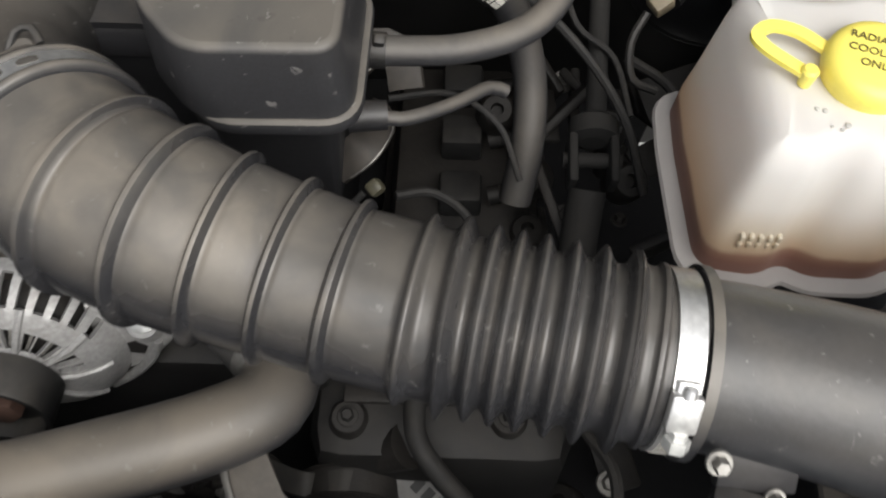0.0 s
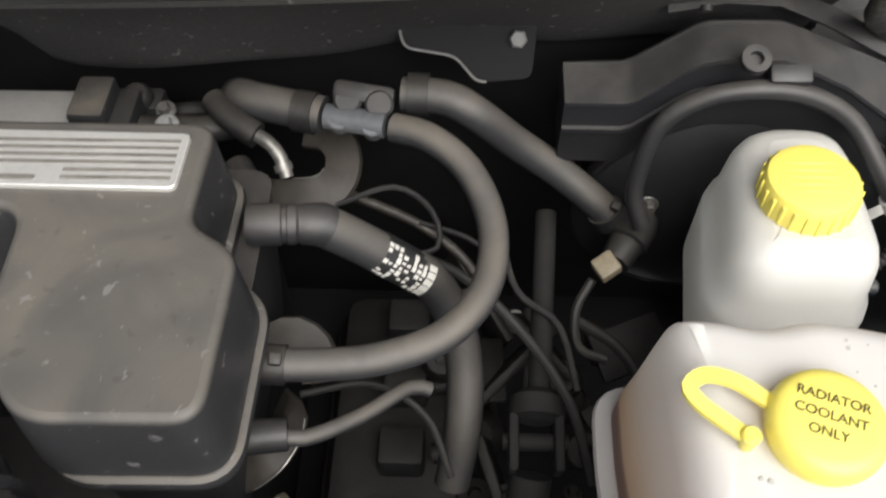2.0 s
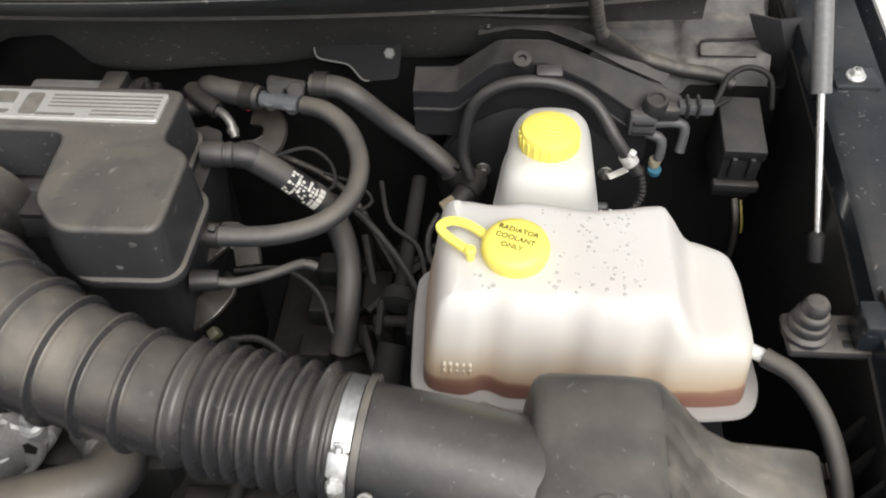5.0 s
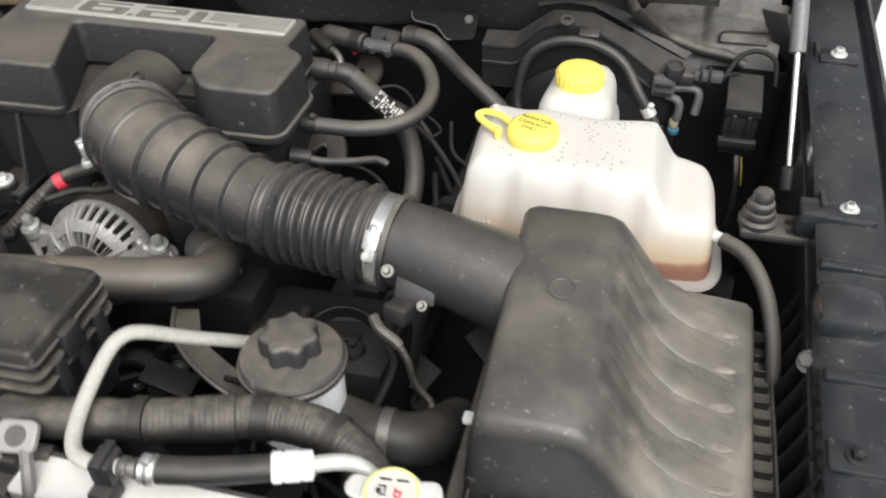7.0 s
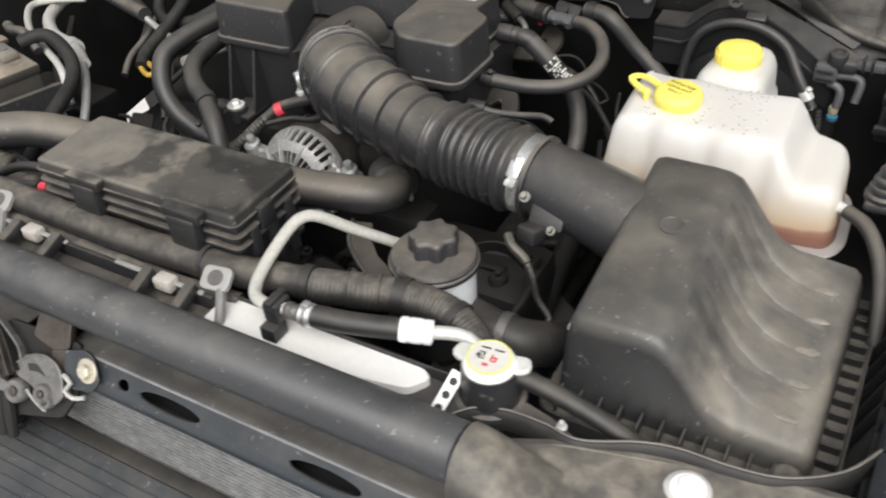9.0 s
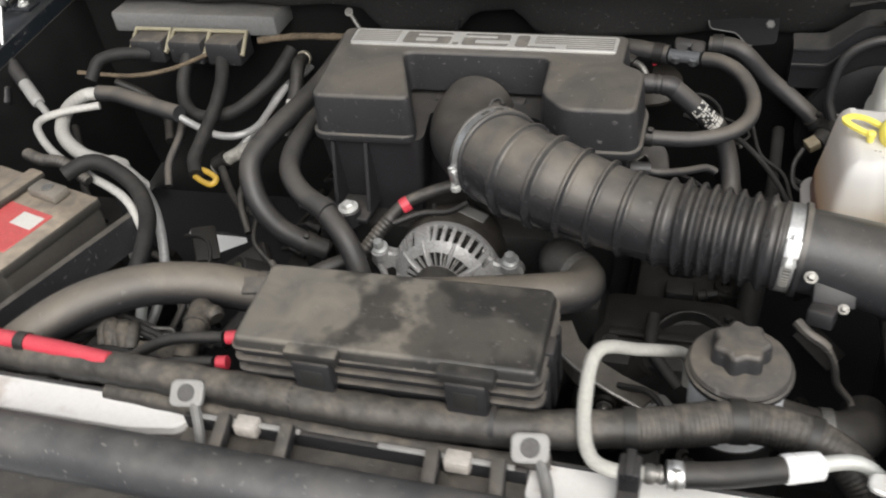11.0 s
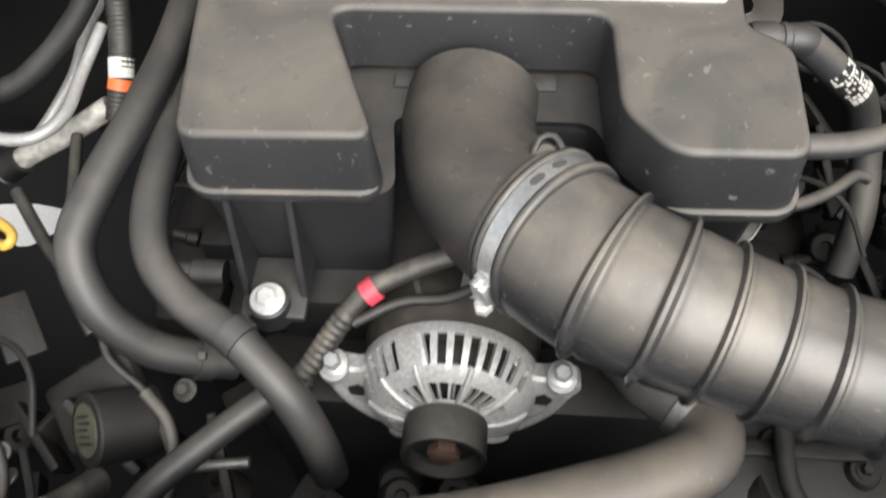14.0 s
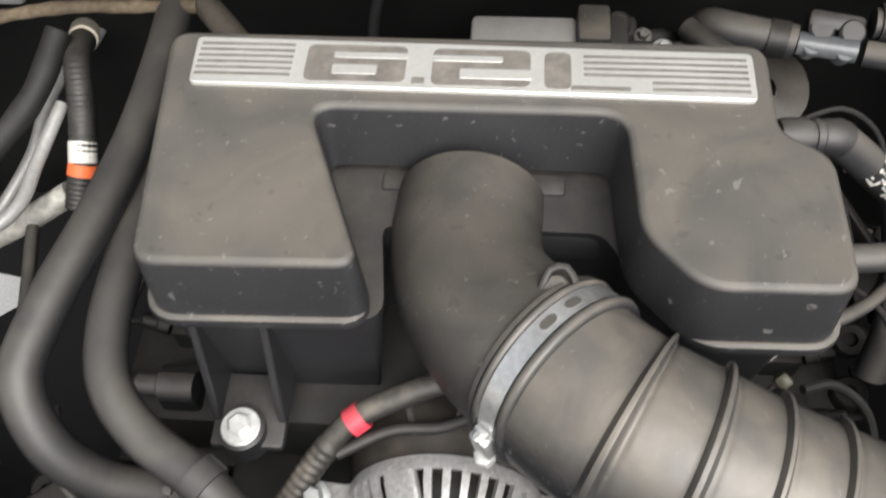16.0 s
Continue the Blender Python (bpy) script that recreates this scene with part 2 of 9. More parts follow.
CAST_ALU = surface("cast aluminium", (0.41, 0.405, 0.395), 0.42, metal=0.3, var=0.4, bump=0.45, grain=300, dust=0.45, coarse=45, thin=0.1, edge=(0.44, 0.6), spread=0.2, dust_col=(0.11, 0.10, 0.09))
BRIGHT = surface("bright plated bolt", (0.66, 0.66, 0.63), 0.33, metal=0.35, var=0.25, bump=0.05, coarse=60)
TROUGH_MAT = surface("dusty trough plastic", (0.018, 0.018, 0.020), 0.40, dust=0.55, spread=0.7, coarse=9, dust_col=(0.128, 0.122, 0.112))
# Sheath colour lowered to near black for the shade low in the bay.
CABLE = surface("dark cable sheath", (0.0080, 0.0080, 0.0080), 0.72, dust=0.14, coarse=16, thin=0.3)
ALU = surface("bare aluminium", (0.93, 0.925, 0.91), 0.42, metal=0.0, var=0.05, flecks=0.06, coarse=24)
ALU_PIPE = surface("frosted aluminium pipe", (0.62, 0.62, 0.58), 0.5, metal=0.3, var=0.12, flecks=0.15)
BADGE = surface("brushed silver badge", (0.80, 0.785, 0.745), 0.33, metal=0.55, var=0.12, bump=0.02, flecks=0.15)
BADGE_DARK = surface("dark badge recess", (0.19, 0.175, 0.155), 0.35, var=0.6, coarse=70)
TANK = see_through("milky tank plastic", (0.85, 0.86, 0.84), 0.12, tide=((0.060, (0.36, 0.20, 0.16)), (0.080, (0.38, 0.20, 0.15)), (0.088, (0.46, 0.28, 0.20)), (0.093, (0.72, 0.58, 0.40)), (0.110, (0.79, 0.72, 0.58)), (0.136, (0.89, 0.88, 0.82)), (0.158, (0.93, 0.93, 0.89)), (0.172, (0.92, 0.92, 0.89)), (0.186, (0.91, 0.90, 0.865))))
FLANGE = see_through("clear flange plastic", (0.72, 0.69, 0.66), 0.35)
TANK_SOLID = see_through("milky reservoir plastic", (0.82, 0.82, 0.79), 0.0, tide=((0.02, (0.88, 0.88, 0.85)), (0.13, (0.88, 0.88, 0.85)), (0.152, (0.86, 0.85, 0.81)), (0.166, (0.83, 0.80, 0.745))))
COOLANT = surface("stale orange coolant", (0.42, 0.17, 0.09), 0.3, var=0.2, bump=0)
YELLOW = surface("yellow plastic", (0.95, 0.81, 0.16), 0.38, var=0.05, bump=0.03, flecks=0.1)
MATT_BLACK = surface("plain flat black", (0.010, 0.010, 0.011), 0.95, bump=0)
PRINT = surface("worn brown-black print", (0.075, 0.06, 0.02), 0.6, bump=0)
# Print colour; also fills holes and slots, in place of their shade.
INK = surface("flat black, print and hole shade", (0.02, 0.02, 0.018), 0.6, bump=0)
WHITE = surface("white plastic", (0.75, 0.75, 0.73), 0.4, var=0.08, flecks=0.15)
LABEL = surface("printed white label", (0.62, 0.60, 0.55), 0.5, var=0.1, bump=0, flecks=0.15)
RED = surface("red tape", (0.68, 0.055, 0.085), 0.45, var=0.2, bump=0.05, flecks=0.2, dust=0.25, coarse=40)
FADED_RED = surface("faded red label", (0.62, 0.09, 0.09), 0.4, var=0.25, dust=0.25, coarse=18)
ORANGE = surface("orange label", (0.75, 0.16, 0.05), 0.5, var=0.1, flecks=0.15)
BLUE = surface("blue plug", (0.04, 0.15, 0.22), 0.5)
CREAM = surface("cream connector plastic", (0.32, 0.29, 0.20), 0.5, dust=0.3, flecks=0.15)
PALE_GREY = surface("pale grey plastic", (0.36, 0.355, 0.34), 0.45, dust=0.4, flecks=0.15)
GREY = surface("grey plastic", (0.2, 0.2, 0.195), 0.5, dust=0.5)
TAN = surface("tan fibre wrap", (0.125, 0.095, 0.062), 0.9, var=0.85, bump=1.0, coarse=42, grain=150, flecks=0.8)
PALE_TAN = surface("worn tan paper", (0.16, 0.14, 0.10), 0.8, var=0.5, coarse=60)
BATTERY = surface("battery case", (0.05, 0.047, 0.042), 0.45, dust=0.97, coarse=12, thin=0.55, dust_col=(0.31, 0.265, 0.215))
CONCRETE = surface("pale concrete floor", (0.7, 0.68, 0.64), 0.8, var=0.15, coarse=3)
GLASS = surface("dark tinted glass", (0.022, 0.032, 0.046), 0.08, var=0.1, bump=0, coat=1.0)
RUST = surface("rusty metal", (0.075, 0.040, 0.028), 0.8, var=0.5)


# ---- mesh helpers ----
def thing(name, at, label, category, group="", kind=""):
    ob = new(name)
    ob.location, ob.empty_display_size = at, 0.02
    return tagged(ob, label, category, group, kind)


def part(name, bm, material, parent=None, label="", smooth=40):
    """Links bm, in world coordinates, as one mesh under parent."""
    base = Vector((0, 0, 0))
    top = parent
    while top is not None:
        base += top.location
        top = top.parent
    bmesh.ops.remove_doubles(bm, verts=bm.verts, dist=1e-5)
    bmesh.ops.recalc_face_normals(bm, faces=bm.faces)
    bmesh.ops.translate(bm, verts=bm.verts, vec=-base)
    flat = bm.faces.layers.int.get("flat")
    for f in bm.faces:
        f.smooth = len(f.verts) < 9 and not (flat and f[flat])
    for e in bm.edges:
        if len(e.link_faces) == 2 and e.calc_face_angle(0) > radians(smooth):
            e.smooth = False
    me = bpy.data.meshes.new(name)
    bm.to_mesh(me)
    bm.free()
    me.materials.append(material)
    ob = new(name, me)
    if parent is not None:
        ob.parent = parent
    if label:
        ob["label"] = label
    return ob


def single(name, bm, material, label, category, group="", kind="", smooth=40):
    """A thing that is one mesh, its origin at the middle of its base."""
    bmesh.ops.remove_doubles(bm, verts=bm.verts, dist=1e-5)
    lo = [min(v.co[i] for v in bm.verts) for i in range(3)]
    hi = [max(v.co[i] for v in bm.verts) for i in range(3)]
    at = Vector(((lo[0] + hi[0]) / 2, (lo[1] + hi[1]) / 2, lo[2]))
    bmesh.ops.translate(bm, verts=bm.verts, vec=-at)
    ob = part(name, bm, material, None, smooth=smooth)
    ob.location = at
    return tagged(ob, label, category, group, kind)


def spline(pts, step=0.006):
    """Points evenly along a smooth curve through pts (each a place and a radius, or a place)."""
    p = [np.array(q, float) for q in pts]
    p = [2 * p[0] - p[1]] + p + [2 * p[-1] - p[-2]]
    out = []
    for i in range(1, len(p) - 2):
        a, b, c, d = p[i - 1:i + 3]
        k = max(2, int(np.linalg.norm((c - b)[:3]) / step))
        for j in range(k):
            t = j / k
            out.append(0.5 * (2 * b + (c - a) * t + (2 * a - 5 * b + 4 * c - d) * t * t + (3 * b - a - 3 * c + d) * t ** 3))
    out.append(p[-2])
    return out


def tube(bm, pts, r, seg=14, step=0.008, caps=True, ripple=None, smooth_path=True, flute=0.0):
    """A round bar or hose along pts. ripple(s): radius factor at the length s."""
    line = spline(pts, step) if smooth_path else [np.array(q, float) for q in pts]
    rings, side, s = [], None, 0.0
    for i, q in enumerate(line):
        c = Vector(q[:3])
        fwd = Vector(line[min(i + 1, len(line) - 1)][:3]) - Vector(line[max(i - 1, 0)][:3])
        fwd.normalize()
        if side is None:
            side = fwd.orthogonal().normalized()
        side = (side - fwd * side.dot(fwd)).normalized()
        other = fwd.cross(side)
        if i:
            s += (c - Vector(line[i - 1][:3])).length
        rad = float((q[3] if len(q) > 3 else r) * (ripple(s) if ripple else 1))
        rings.append([bm.verts.new(c + rad * (1 - flute * (k % 2)) * (math.cos(2 * math.pi * k / seg) * side + math.sin(2 * math.pi * k / seg) * other)) for k in range(seg)])
    for a, b in zip(rings, rings[1:]):
        for k in range(seg):
            bm.faces.new((a[k], a[(k + 1) % seg], b[(k + 1) % seg], b[k]))
    if caps:
        bm.faces.new(rings[0][::-1])
        bm.faces.new(rings[-1])
    return bm


def lathe(bm, at, axis, profile, seg=32, start=0.0, span=2 * math.pi):
    """Turns profile, pairs of (distance along axis, radius), about the axis through at."""
    z = Vector(axis).normalized()
    x = z.orthogonal().normalized()
    y = z.cross(x)
    full = span > 6.28
    count = seg if full else seg + 1
    rings = []
    for h, r in profile:
        rings.append([bm.verts.new(Vector(at) + z * h + max(r, 1e-5) * (math.cos(start + span * k / seg) * x + math.sin(start + span * k / seg) * y)) for k in range(count)])
    for a, b in zip(rings, rings[1:]):
        for k in range(seg):
            bm.faces.new((a[k], a[(k + 1) % count], b[(k + 1) % count], b[k]))
    if full:
        bm.faces.new(rings[0][::-1])
        bm.faces.new(rings[-1])
    return bm


def box(bm, lo, hi, bevel=0.002, m=None, seg=2):
    """A box with rounded edges, in the frame m."""
    made = bmesh.ops.create_cube(bm, size=1)["verts"]
    c = (Vector(lo) + Vector(hi)) / 2
    d = Vector(hi) - Vector(lo)
    for v in made:
        v.co = Vector((v.co.x * d.x, v.co.y * d.y, v.co.z * d.z)) + c
    if bevel:
        edges = list({e for v in made for e in v.link_edges})
        made = bmesh.ops.bevel(bm, geom=edges, offset=min(bevel, 0.45 * min(d)), segments=seg, affect="EDGES", profile=0.5)["verts"]
    if m is not None:
        made = [v for v in made if v.is_valid]
        bmesh.ops.transform(bm, matrix=m, verts=made)
    return bm


def fillet(poly, radius, seg=4):
    """A polygon with rounded corners; radius: one number or one for each corner."""
    out, n = [], len(poly)
    for i in range(n):
        r = radius[i] if hasattr(radius, "__len__") else radius
        p, a, b = Vector(poly[i]), Vector(poly[i - 1]), Vector(poly[(i + 1) % n])
        u, v = (a - p), (b - p)
        d = min(r, 0.45 * u.length, 0.45 * v.length)
        u.normalize()
        v.normalize()
        for k in range(seg + 1):
            t = k / seg
            out.append((p + u * d) * (1 - t) ** 2 + p * 2 * t * (1 - t) + (p + v * d) * t ** 2)
    return out


def offset(poly, d):
    """The polygon grown outwards by d."""
    n = len(poly)
    area = sum(poly[i - 1][0] * poly[i][1] - poly[i][0] * poly[i - 1][1] for i in range(n))
    out = []
    for i in range(n):
        a, p, b = poly[i - 1], poly[i], poly[(i + 1) % n]
        n1, n2 = Vector((p[1] - a[1], a[0] - p[0])), Vector((b[1] - p[1], p[0] - b[0]))
        if n1.length < 1e-7:
            n1 = n2.copy()
        if n2.length < 1e-7:
            n2 = n1.copy()
        n1.normalize()
        n2.normalize()
        m = n1 + n2
        m = m / max(0.4, m.dot(m) / 2) if m.length > 1e-6 else n1
        out.append(Vector(p) + m * (d if area > 0 else -d))
    return out


def stack(bm, poly, levels, caps=(True, True), warp=None):
    """Rings of one outline at (height, growth) levels, skinned into a body. warp moves each point."""
    rings = []
    for z, d in levels:
        ring = [Vector((q[0], q[1], z)) for q in (offset(poly, d) if d else poly)]
        rings.append([bm.verts.new(warp(q) if warp else q) for q in ring])
    n = len(poly)
    for a, b in zip(rings, rings[1:]):
        for k in range(n):
            bm.faces.new((a[k], a[(k + 1) % n], b[(k + 1) % n], b[k]))
    flat = bm.faces.layers.int.get("flat") or bm.faces.layers.int.new("flat")
    ends = [bm.faces.new(r) for r, wanted in ((rings[0][::-1], caps[0]), (rings[-1], caps[1])) if wanted]
    for f in ends:
        f.normal_update()
    for f in bmesh.ops.triangulate(bm, faces=ends, ngon_method="EAR_CLIP")["faces"]:
        f[flat] = 1
    return bm


def dome(z0, z1, r, base=0.0, seg=3):
    """Levels for stack(): straight walls with a rounded top edge."""
    return [(z0, base)] + [(z1 - r + r * math.sin(k * math.pi / 2 / seg), -r + r * math.cos(k * math.pi / 2 / seg)) for k in range(seg + 1)]


def sheet(bm, rows, thick=0.002):
    """A bent sheet through rows of points, with a thickness along its normals."""
    g = [[bm.verts.new(q) for q in row] for row in rows]
    faces = []
    for a, b in zip(g, g[1:]):
        for k in range(len(a) - 1):
            faces.append(bm.faces.new((a[k], a[k + 1], b[k + 1], b[k])))
    bmesh.ops.recalc_face_normals(bm, faces=faces)
    bmesh.ops.solidify(bm, geom=faces, thickness=thick)
    return bm


def bolt_mesh(bm, at, axis, r=0.008, h=0.007, washer=1.6):
    z = Vector(axis).normalized()
    lathe(bm, at, z, [(0, r * washer), (h * 0.3, r * washer), (h * 0.4, r * washer * 0.92)], 20)
    lathe(bm, Vector(at) + z * h * 0.4, z, [(0, r), (h * 0.75, r), (h, r * 0.8)], 6)
    return bm


def bolt(at, axis, r, parent, material=BRIGHT, name="bolt", label=""):
    return part(name, bolt_mesh(bmesh.new(), at, axis, r), material, parent, label, smooth=30)


def text_mesh(words, size, m, depth=0.0003):
    """Words as a mesh in the frame m, from the built-in font."""
    cu = bpy.data.curves.new("writing", "FONT")
    cu.body, cu.size, cu.align_x, cu.align_y, cu.extrude = words, size, "CENTER", "CENTER", depth
    ob = bpy.data.objects.new("writing", cu)
    me = bpy.data.meshes.new_from_object(ob)
    bm = bmesh.new()
    bm.from_mesh(me)
    bmesh.ops.transform(bm, matrix=m, verts=bm.verts)
    bpy.data.objects.remove(ob)
    bpy.data.meshes.remove(me)
    return bm


def frame_from(at, zaxis, xhint=(1, 0, 0)):
    """A frame at a place whose z is zaxis and whose x leans to xhint."""
    z = Vector(zaxis).normalized()
    x = Vector(xhint)
    x = (x - z * x.dot(z)).normalized()
    y = z.cross(x)
    return Matrix(((x.x, y.x, z.x, at[0]), (x.y, y.y, z.y, at[1]), (x.z, y.z, z.z, at[2]), (0, 0, 0, 1)))


def hose(name, pts, r, material, label, category="hose", seg=16, step=0.008, ripple=None, group="", clamps=(), flute=0.0, grip=None):
    """A hose or cable. clamps: lengths along it, from 0 to 1, at which a spring clamp sits, dark unless grip names its metal."""
    ob = single(name, tube(bmesh.new(), pts, r, seg, step, ripple=ripple, flute=flute), material, label, category, group)
    line = spline(pts, 0.004)
    for c in clamps:
        i = min(len(line) - 2, int(c * (len(line) - 1)))
        a, b = Vector(line[i][:3]), Vector(line[i + 1][:3])
        band(a, b - a, r, 0.014, ob, grip or HOSE_DARK, "spring_clamp", "bright plated spring clamp" if grip else "dark steel spring clamp", 0.0022)
        part("clamp_ear", box(bmesh.new(), (-0.004, -0.004, r), (0.004, 0.004, r + 0.008), 0.0015, frame_from(a, (0.2, -0.3, 1), b - a)), grip or HOSE_DARK, ob)
    return ob


def band(at, axis, r, width, parent, material=STEEL, name="clamp_band", label="", thick=0.0012):
    """A ring of flat metal round a hose."""
    h = width / 2
    return part(name, lathe(bmesh.new(), at, axis, [(-h, r), (-h, r + thick), (h, r + thick), (h, r)], 48), material, parent, label)

# ---- ground and body shell ----
single("ground", box(bmesh.new(), (-200, -200, -0.06), (200, 200, 0.0), 0), CONCRETE, "pale bare concrete ground", "ground", kind="structure")

RAIL = [(-0.40, 1.00), (-0.10, 1.042), (0.035, 1.060), (0.213, 1.090), (0.329, 1.115), (0.45, 1.135), (0.64, 1.152), (0.90, 1.175)]


def rail_z(y):
    return float(np.interp(y, [q[0] for q in RAIL], [q[1] for q in RAIL]))


def fender(side):
    """Inner fender with its bolted top rail and the outer skin; side: 1 driver's, -1 passenger's."""
    def X(x):
        return x if side > 0 else -0.62 - x
    t = thing("fender", (X(0.60), 0.2, 0.6), "black steel fender with a dusty bolted top rail", "fender", kind="structure")
    ys = np.linspace(-0.42, 0.9, 23)
    rail = [[(X(x), y, rail_z(y) + dz) for y in ys] for x, dz in ((0.566, -0.03), (0.568, -0.004), (0.574, 0.0), (0.605, 0.002), (0.638, 0.0), (0.642, -0.012), (0.646, -0.014), (0.650, -0.004), (0.656, 0.004), (0.662, 0.0), (0.667, -0.02), (0.67, -0.06), (0.68, -0.3))]
    part("fender_rail", sheet(bmesh.new(), rail, 0.002), PAINT, t)
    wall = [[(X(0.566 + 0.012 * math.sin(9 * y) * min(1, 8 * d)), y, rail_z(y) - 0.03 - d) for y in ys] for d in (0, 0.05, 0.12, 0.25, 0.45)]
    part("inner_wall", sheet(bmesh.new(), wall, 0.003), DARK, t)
    for y in (-0.02, 0.12, 0.255):
        part("rail_step", box(bmesh.new(), (min(X(0.57), X(0.636)), y - 0.008, rail_z(y) - 0.004), (max(X(0.57), X(0.636)), y + 0.008, rail_z(y) + 0.006), 0.004), PAINT, t)
    for x, y in ((0.601, 0.329), (0.607, 0.631), (0.594, 0.035)):
        part("bolt_plate", box(bmesh.new(), (X(x) - 0.024, y - 0.018, rail_z(y) - 0.001), (X(x) + 0.024, y + 0.018, rail_z(y) + 0.005), 0.003), PAINT, t)
        bolt((X(x), y, rail_z(y) + 0.005), (0, -0.1, 1), 0.0065, t, BRIGHT if y > 0.1 else DARK)
        part("stud", lathe(bmesh.new(), (X(x), y, rail_z(y) + 0.010), (0, -0.1, 1), [(0, 0.0035), (0.005, 0.0033), (0.006, 0.002)], 12), DULL_STEEL if y > 0.1 else DARK, t)
        if y > 0.1:
            part("edge_clip", box(bmesh.new(), (X(x) - 0.030, y - 0.004, rail_z(y) - 0.002), (X(x) - 0.024, y + 0.026, rail_z(y) + 0.012), 0.002), HOSE_DARK, t)
    return t


right_fender = fender(1)
fender(-1)
bm = lathe(bmesh.new(), (0.598, 0.213, rail_z(0.213) - 0.004), (0, -0.15, 1), [(0, 0.012), (0.0085, 0.012), (0.0085, 0.009), (0.003, 0.008)], 20)
part("rail_hole", bm, DARK, right_fender, "dark round hole in the rail")

# firewall, sloping cowl overhang, seal and windshield
shell = thing("firewall", (-0.3, 0.72, 0.5), "dusty black firewall and overhanging cowl", "firewall", kind="structure")
xs = np.linspace(-1.35, 0.450, 43)


def arch(x):
    return 0.0622 * (x + 0.31) ** 2


def sweep(x):
    """How far the glass and the cowl's lip bow back from the car's middle."""
    return 0.190 * (x + 0.31) ** 2


COWL = surface("dark cowl steel", (0.021, 0.0225, 0.025), 0.5, dust=0.20, coarse=5, thin=0.3, chips=0.5)
rows = [[(x, y + sweep(x) * k, z) for x in xs] for y, z, k in ((0.5440, 1.2765, 1), (0.5430, 1.2755, 1), (0.5465, 1.268, 1), (0.570, 1.250, 0.92), (0.598, 1.231, 0.8), (0.618, 1.215, 0.7))]
part("cowl_lip", sheet(bmesh.new(), rows, 0.003), COWL, shell)
# Black strip in place of the shaded gap between lip and seal.
rows = [[(x, y + sweep(x), z) for x in xs] for y, z in ((0.566, 1.283), (0.5455, 1.2745))]
part("lip_gap", sheet(bmesh.new(), rows, 0.002), INK, shell, "black strip for the dark gap behind the lip")
xs = np.linspace(-1.35, 0.450, 33)
def hang(x):
    """How far down the felt hangs: lobes with notches between them."""
    notch = min(1.0, max(0.0, 1.6 - abs(x + 0.340) / 0.050)) + min(1.0, max(0.0, (-0.535 - x) / 0.045))
    corner = min(1.0, max(0.0, (x - 0.318) / 0.030)) + 0.35 * min(1.0, max(0.0, (x - 0.400) / 0.050))
    return 1.102 + 0.042 * notch * notch * (3 - 2 * notch) + 0.060 * corner + 0.003 * math.sin(37 * x)


def recede(x):
    k = min(1.0, max(0.0, (x + 0.16) / 0.2))
    return 0.034 * k * k * (3 - 2 * k)


FELT = surface("dusty felt bulkhead", (0.034, 0.033, 0.032), 0.85, dust=0.33, var=0.5, bump=0.5, coarse=9, chips=0.5)
fine_x = np.linspace(-1.35, 0.450, 96)
rows = [[(x, y + k * sweep(x), z) for x in fine_x] for y, z, k in ((0.617, 1.216, 0.7), (0.640, 1.203, 0.6), (0.664, 1.180, 0.4))]
rows += [[(x, 0.664 + (0.030 + recede(x)) * k + 0.5 * arch(x) * k + 0.4 * sweep(x) * (1 - k), 1.180 + (hang(x) - 1.180) * k) for x in fine_x] for k in (0.5, 0.9, 1.0)]
rows += [[(x, 0.700 + recede(x) + 0.5 * arch(x), hang(x) - 0.004) for x in fine_x]]
part("felt_pad", sheet(bmesh.new(), rows, 0.004), FELT, shell, "dusty dark felt pad")
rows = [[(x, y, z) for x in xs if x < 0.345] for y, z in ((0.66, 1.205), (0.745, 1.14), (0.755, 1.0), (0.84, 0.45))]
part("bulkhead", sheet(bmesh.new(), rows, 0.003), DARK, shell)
xs = np.linspace(-1.35, 0.42, 41)
rows = [[(x, y - 0.003 + sweep(x), z) for x in xs] for y, z in ((0.5480, 1.2785), (0.5490, 1.2830), (0.5525, 1.2870), (0.5580, 1.2885), (0.5590, 1.2840))]
part("cowl_seal", sheet(bmesh.new(), rows, 0.002), surface("weathered tan seal", (0.046, 0.040, 0.034), 0.6, dust=0.2), shell, "weathered tan rubber seal")
rows = [[(x, y - 0.002 + sweep(x), z) for x in xs] for y, z in ((0.5575, 1.2865), (0.60, 1.306), (0.75, 1.375), (1.1, 1.58), (1.5, 1.82))]
part("windshield", sheet(bmesh.new(), rows, 0.005), GLASS, shell, "dark tinted windshield glass")
part("cowl_hole", lathe(bmesh.new(), (0.212, 0.640, 1.203), (0, -0.75, -0.65), [(0, 0.004), (0.004, 0.004)], 12), INK, shell)
part("pillar_panel", box(bmesh.new(), (0.30, 0.885, 0.5), (0.70, 0.90, 1.29), 0.004), DARK, shell)
hood = thing("hood", (-0.3, 0.72, 1.3), "raised dark hood seen from below", "hood", kind="structure")
rows = [[(x, y, z - 0.02 * abs(math.sin(3 * x))) for x in np.linspace(-1.3, 0.7, 17)] for y, z in ((0.76, 1.36), (0.72, 1.65), (0.66, 2.0), (0.60, 2.3), (0.57, 2.5))]
part("hood_panel", sheet(bmesh.new(), rows, 0.02), PAINT, hood)

# bolt bracket on the firewall
brk = thing("cowl_bracket", (0.06, 0.70, 1.10), "black steel bracket bolted to the cowl", "bracket")
m = frame_from((0.076, 0.703, 1.1215), (-0.05, -0.75, 0.66))
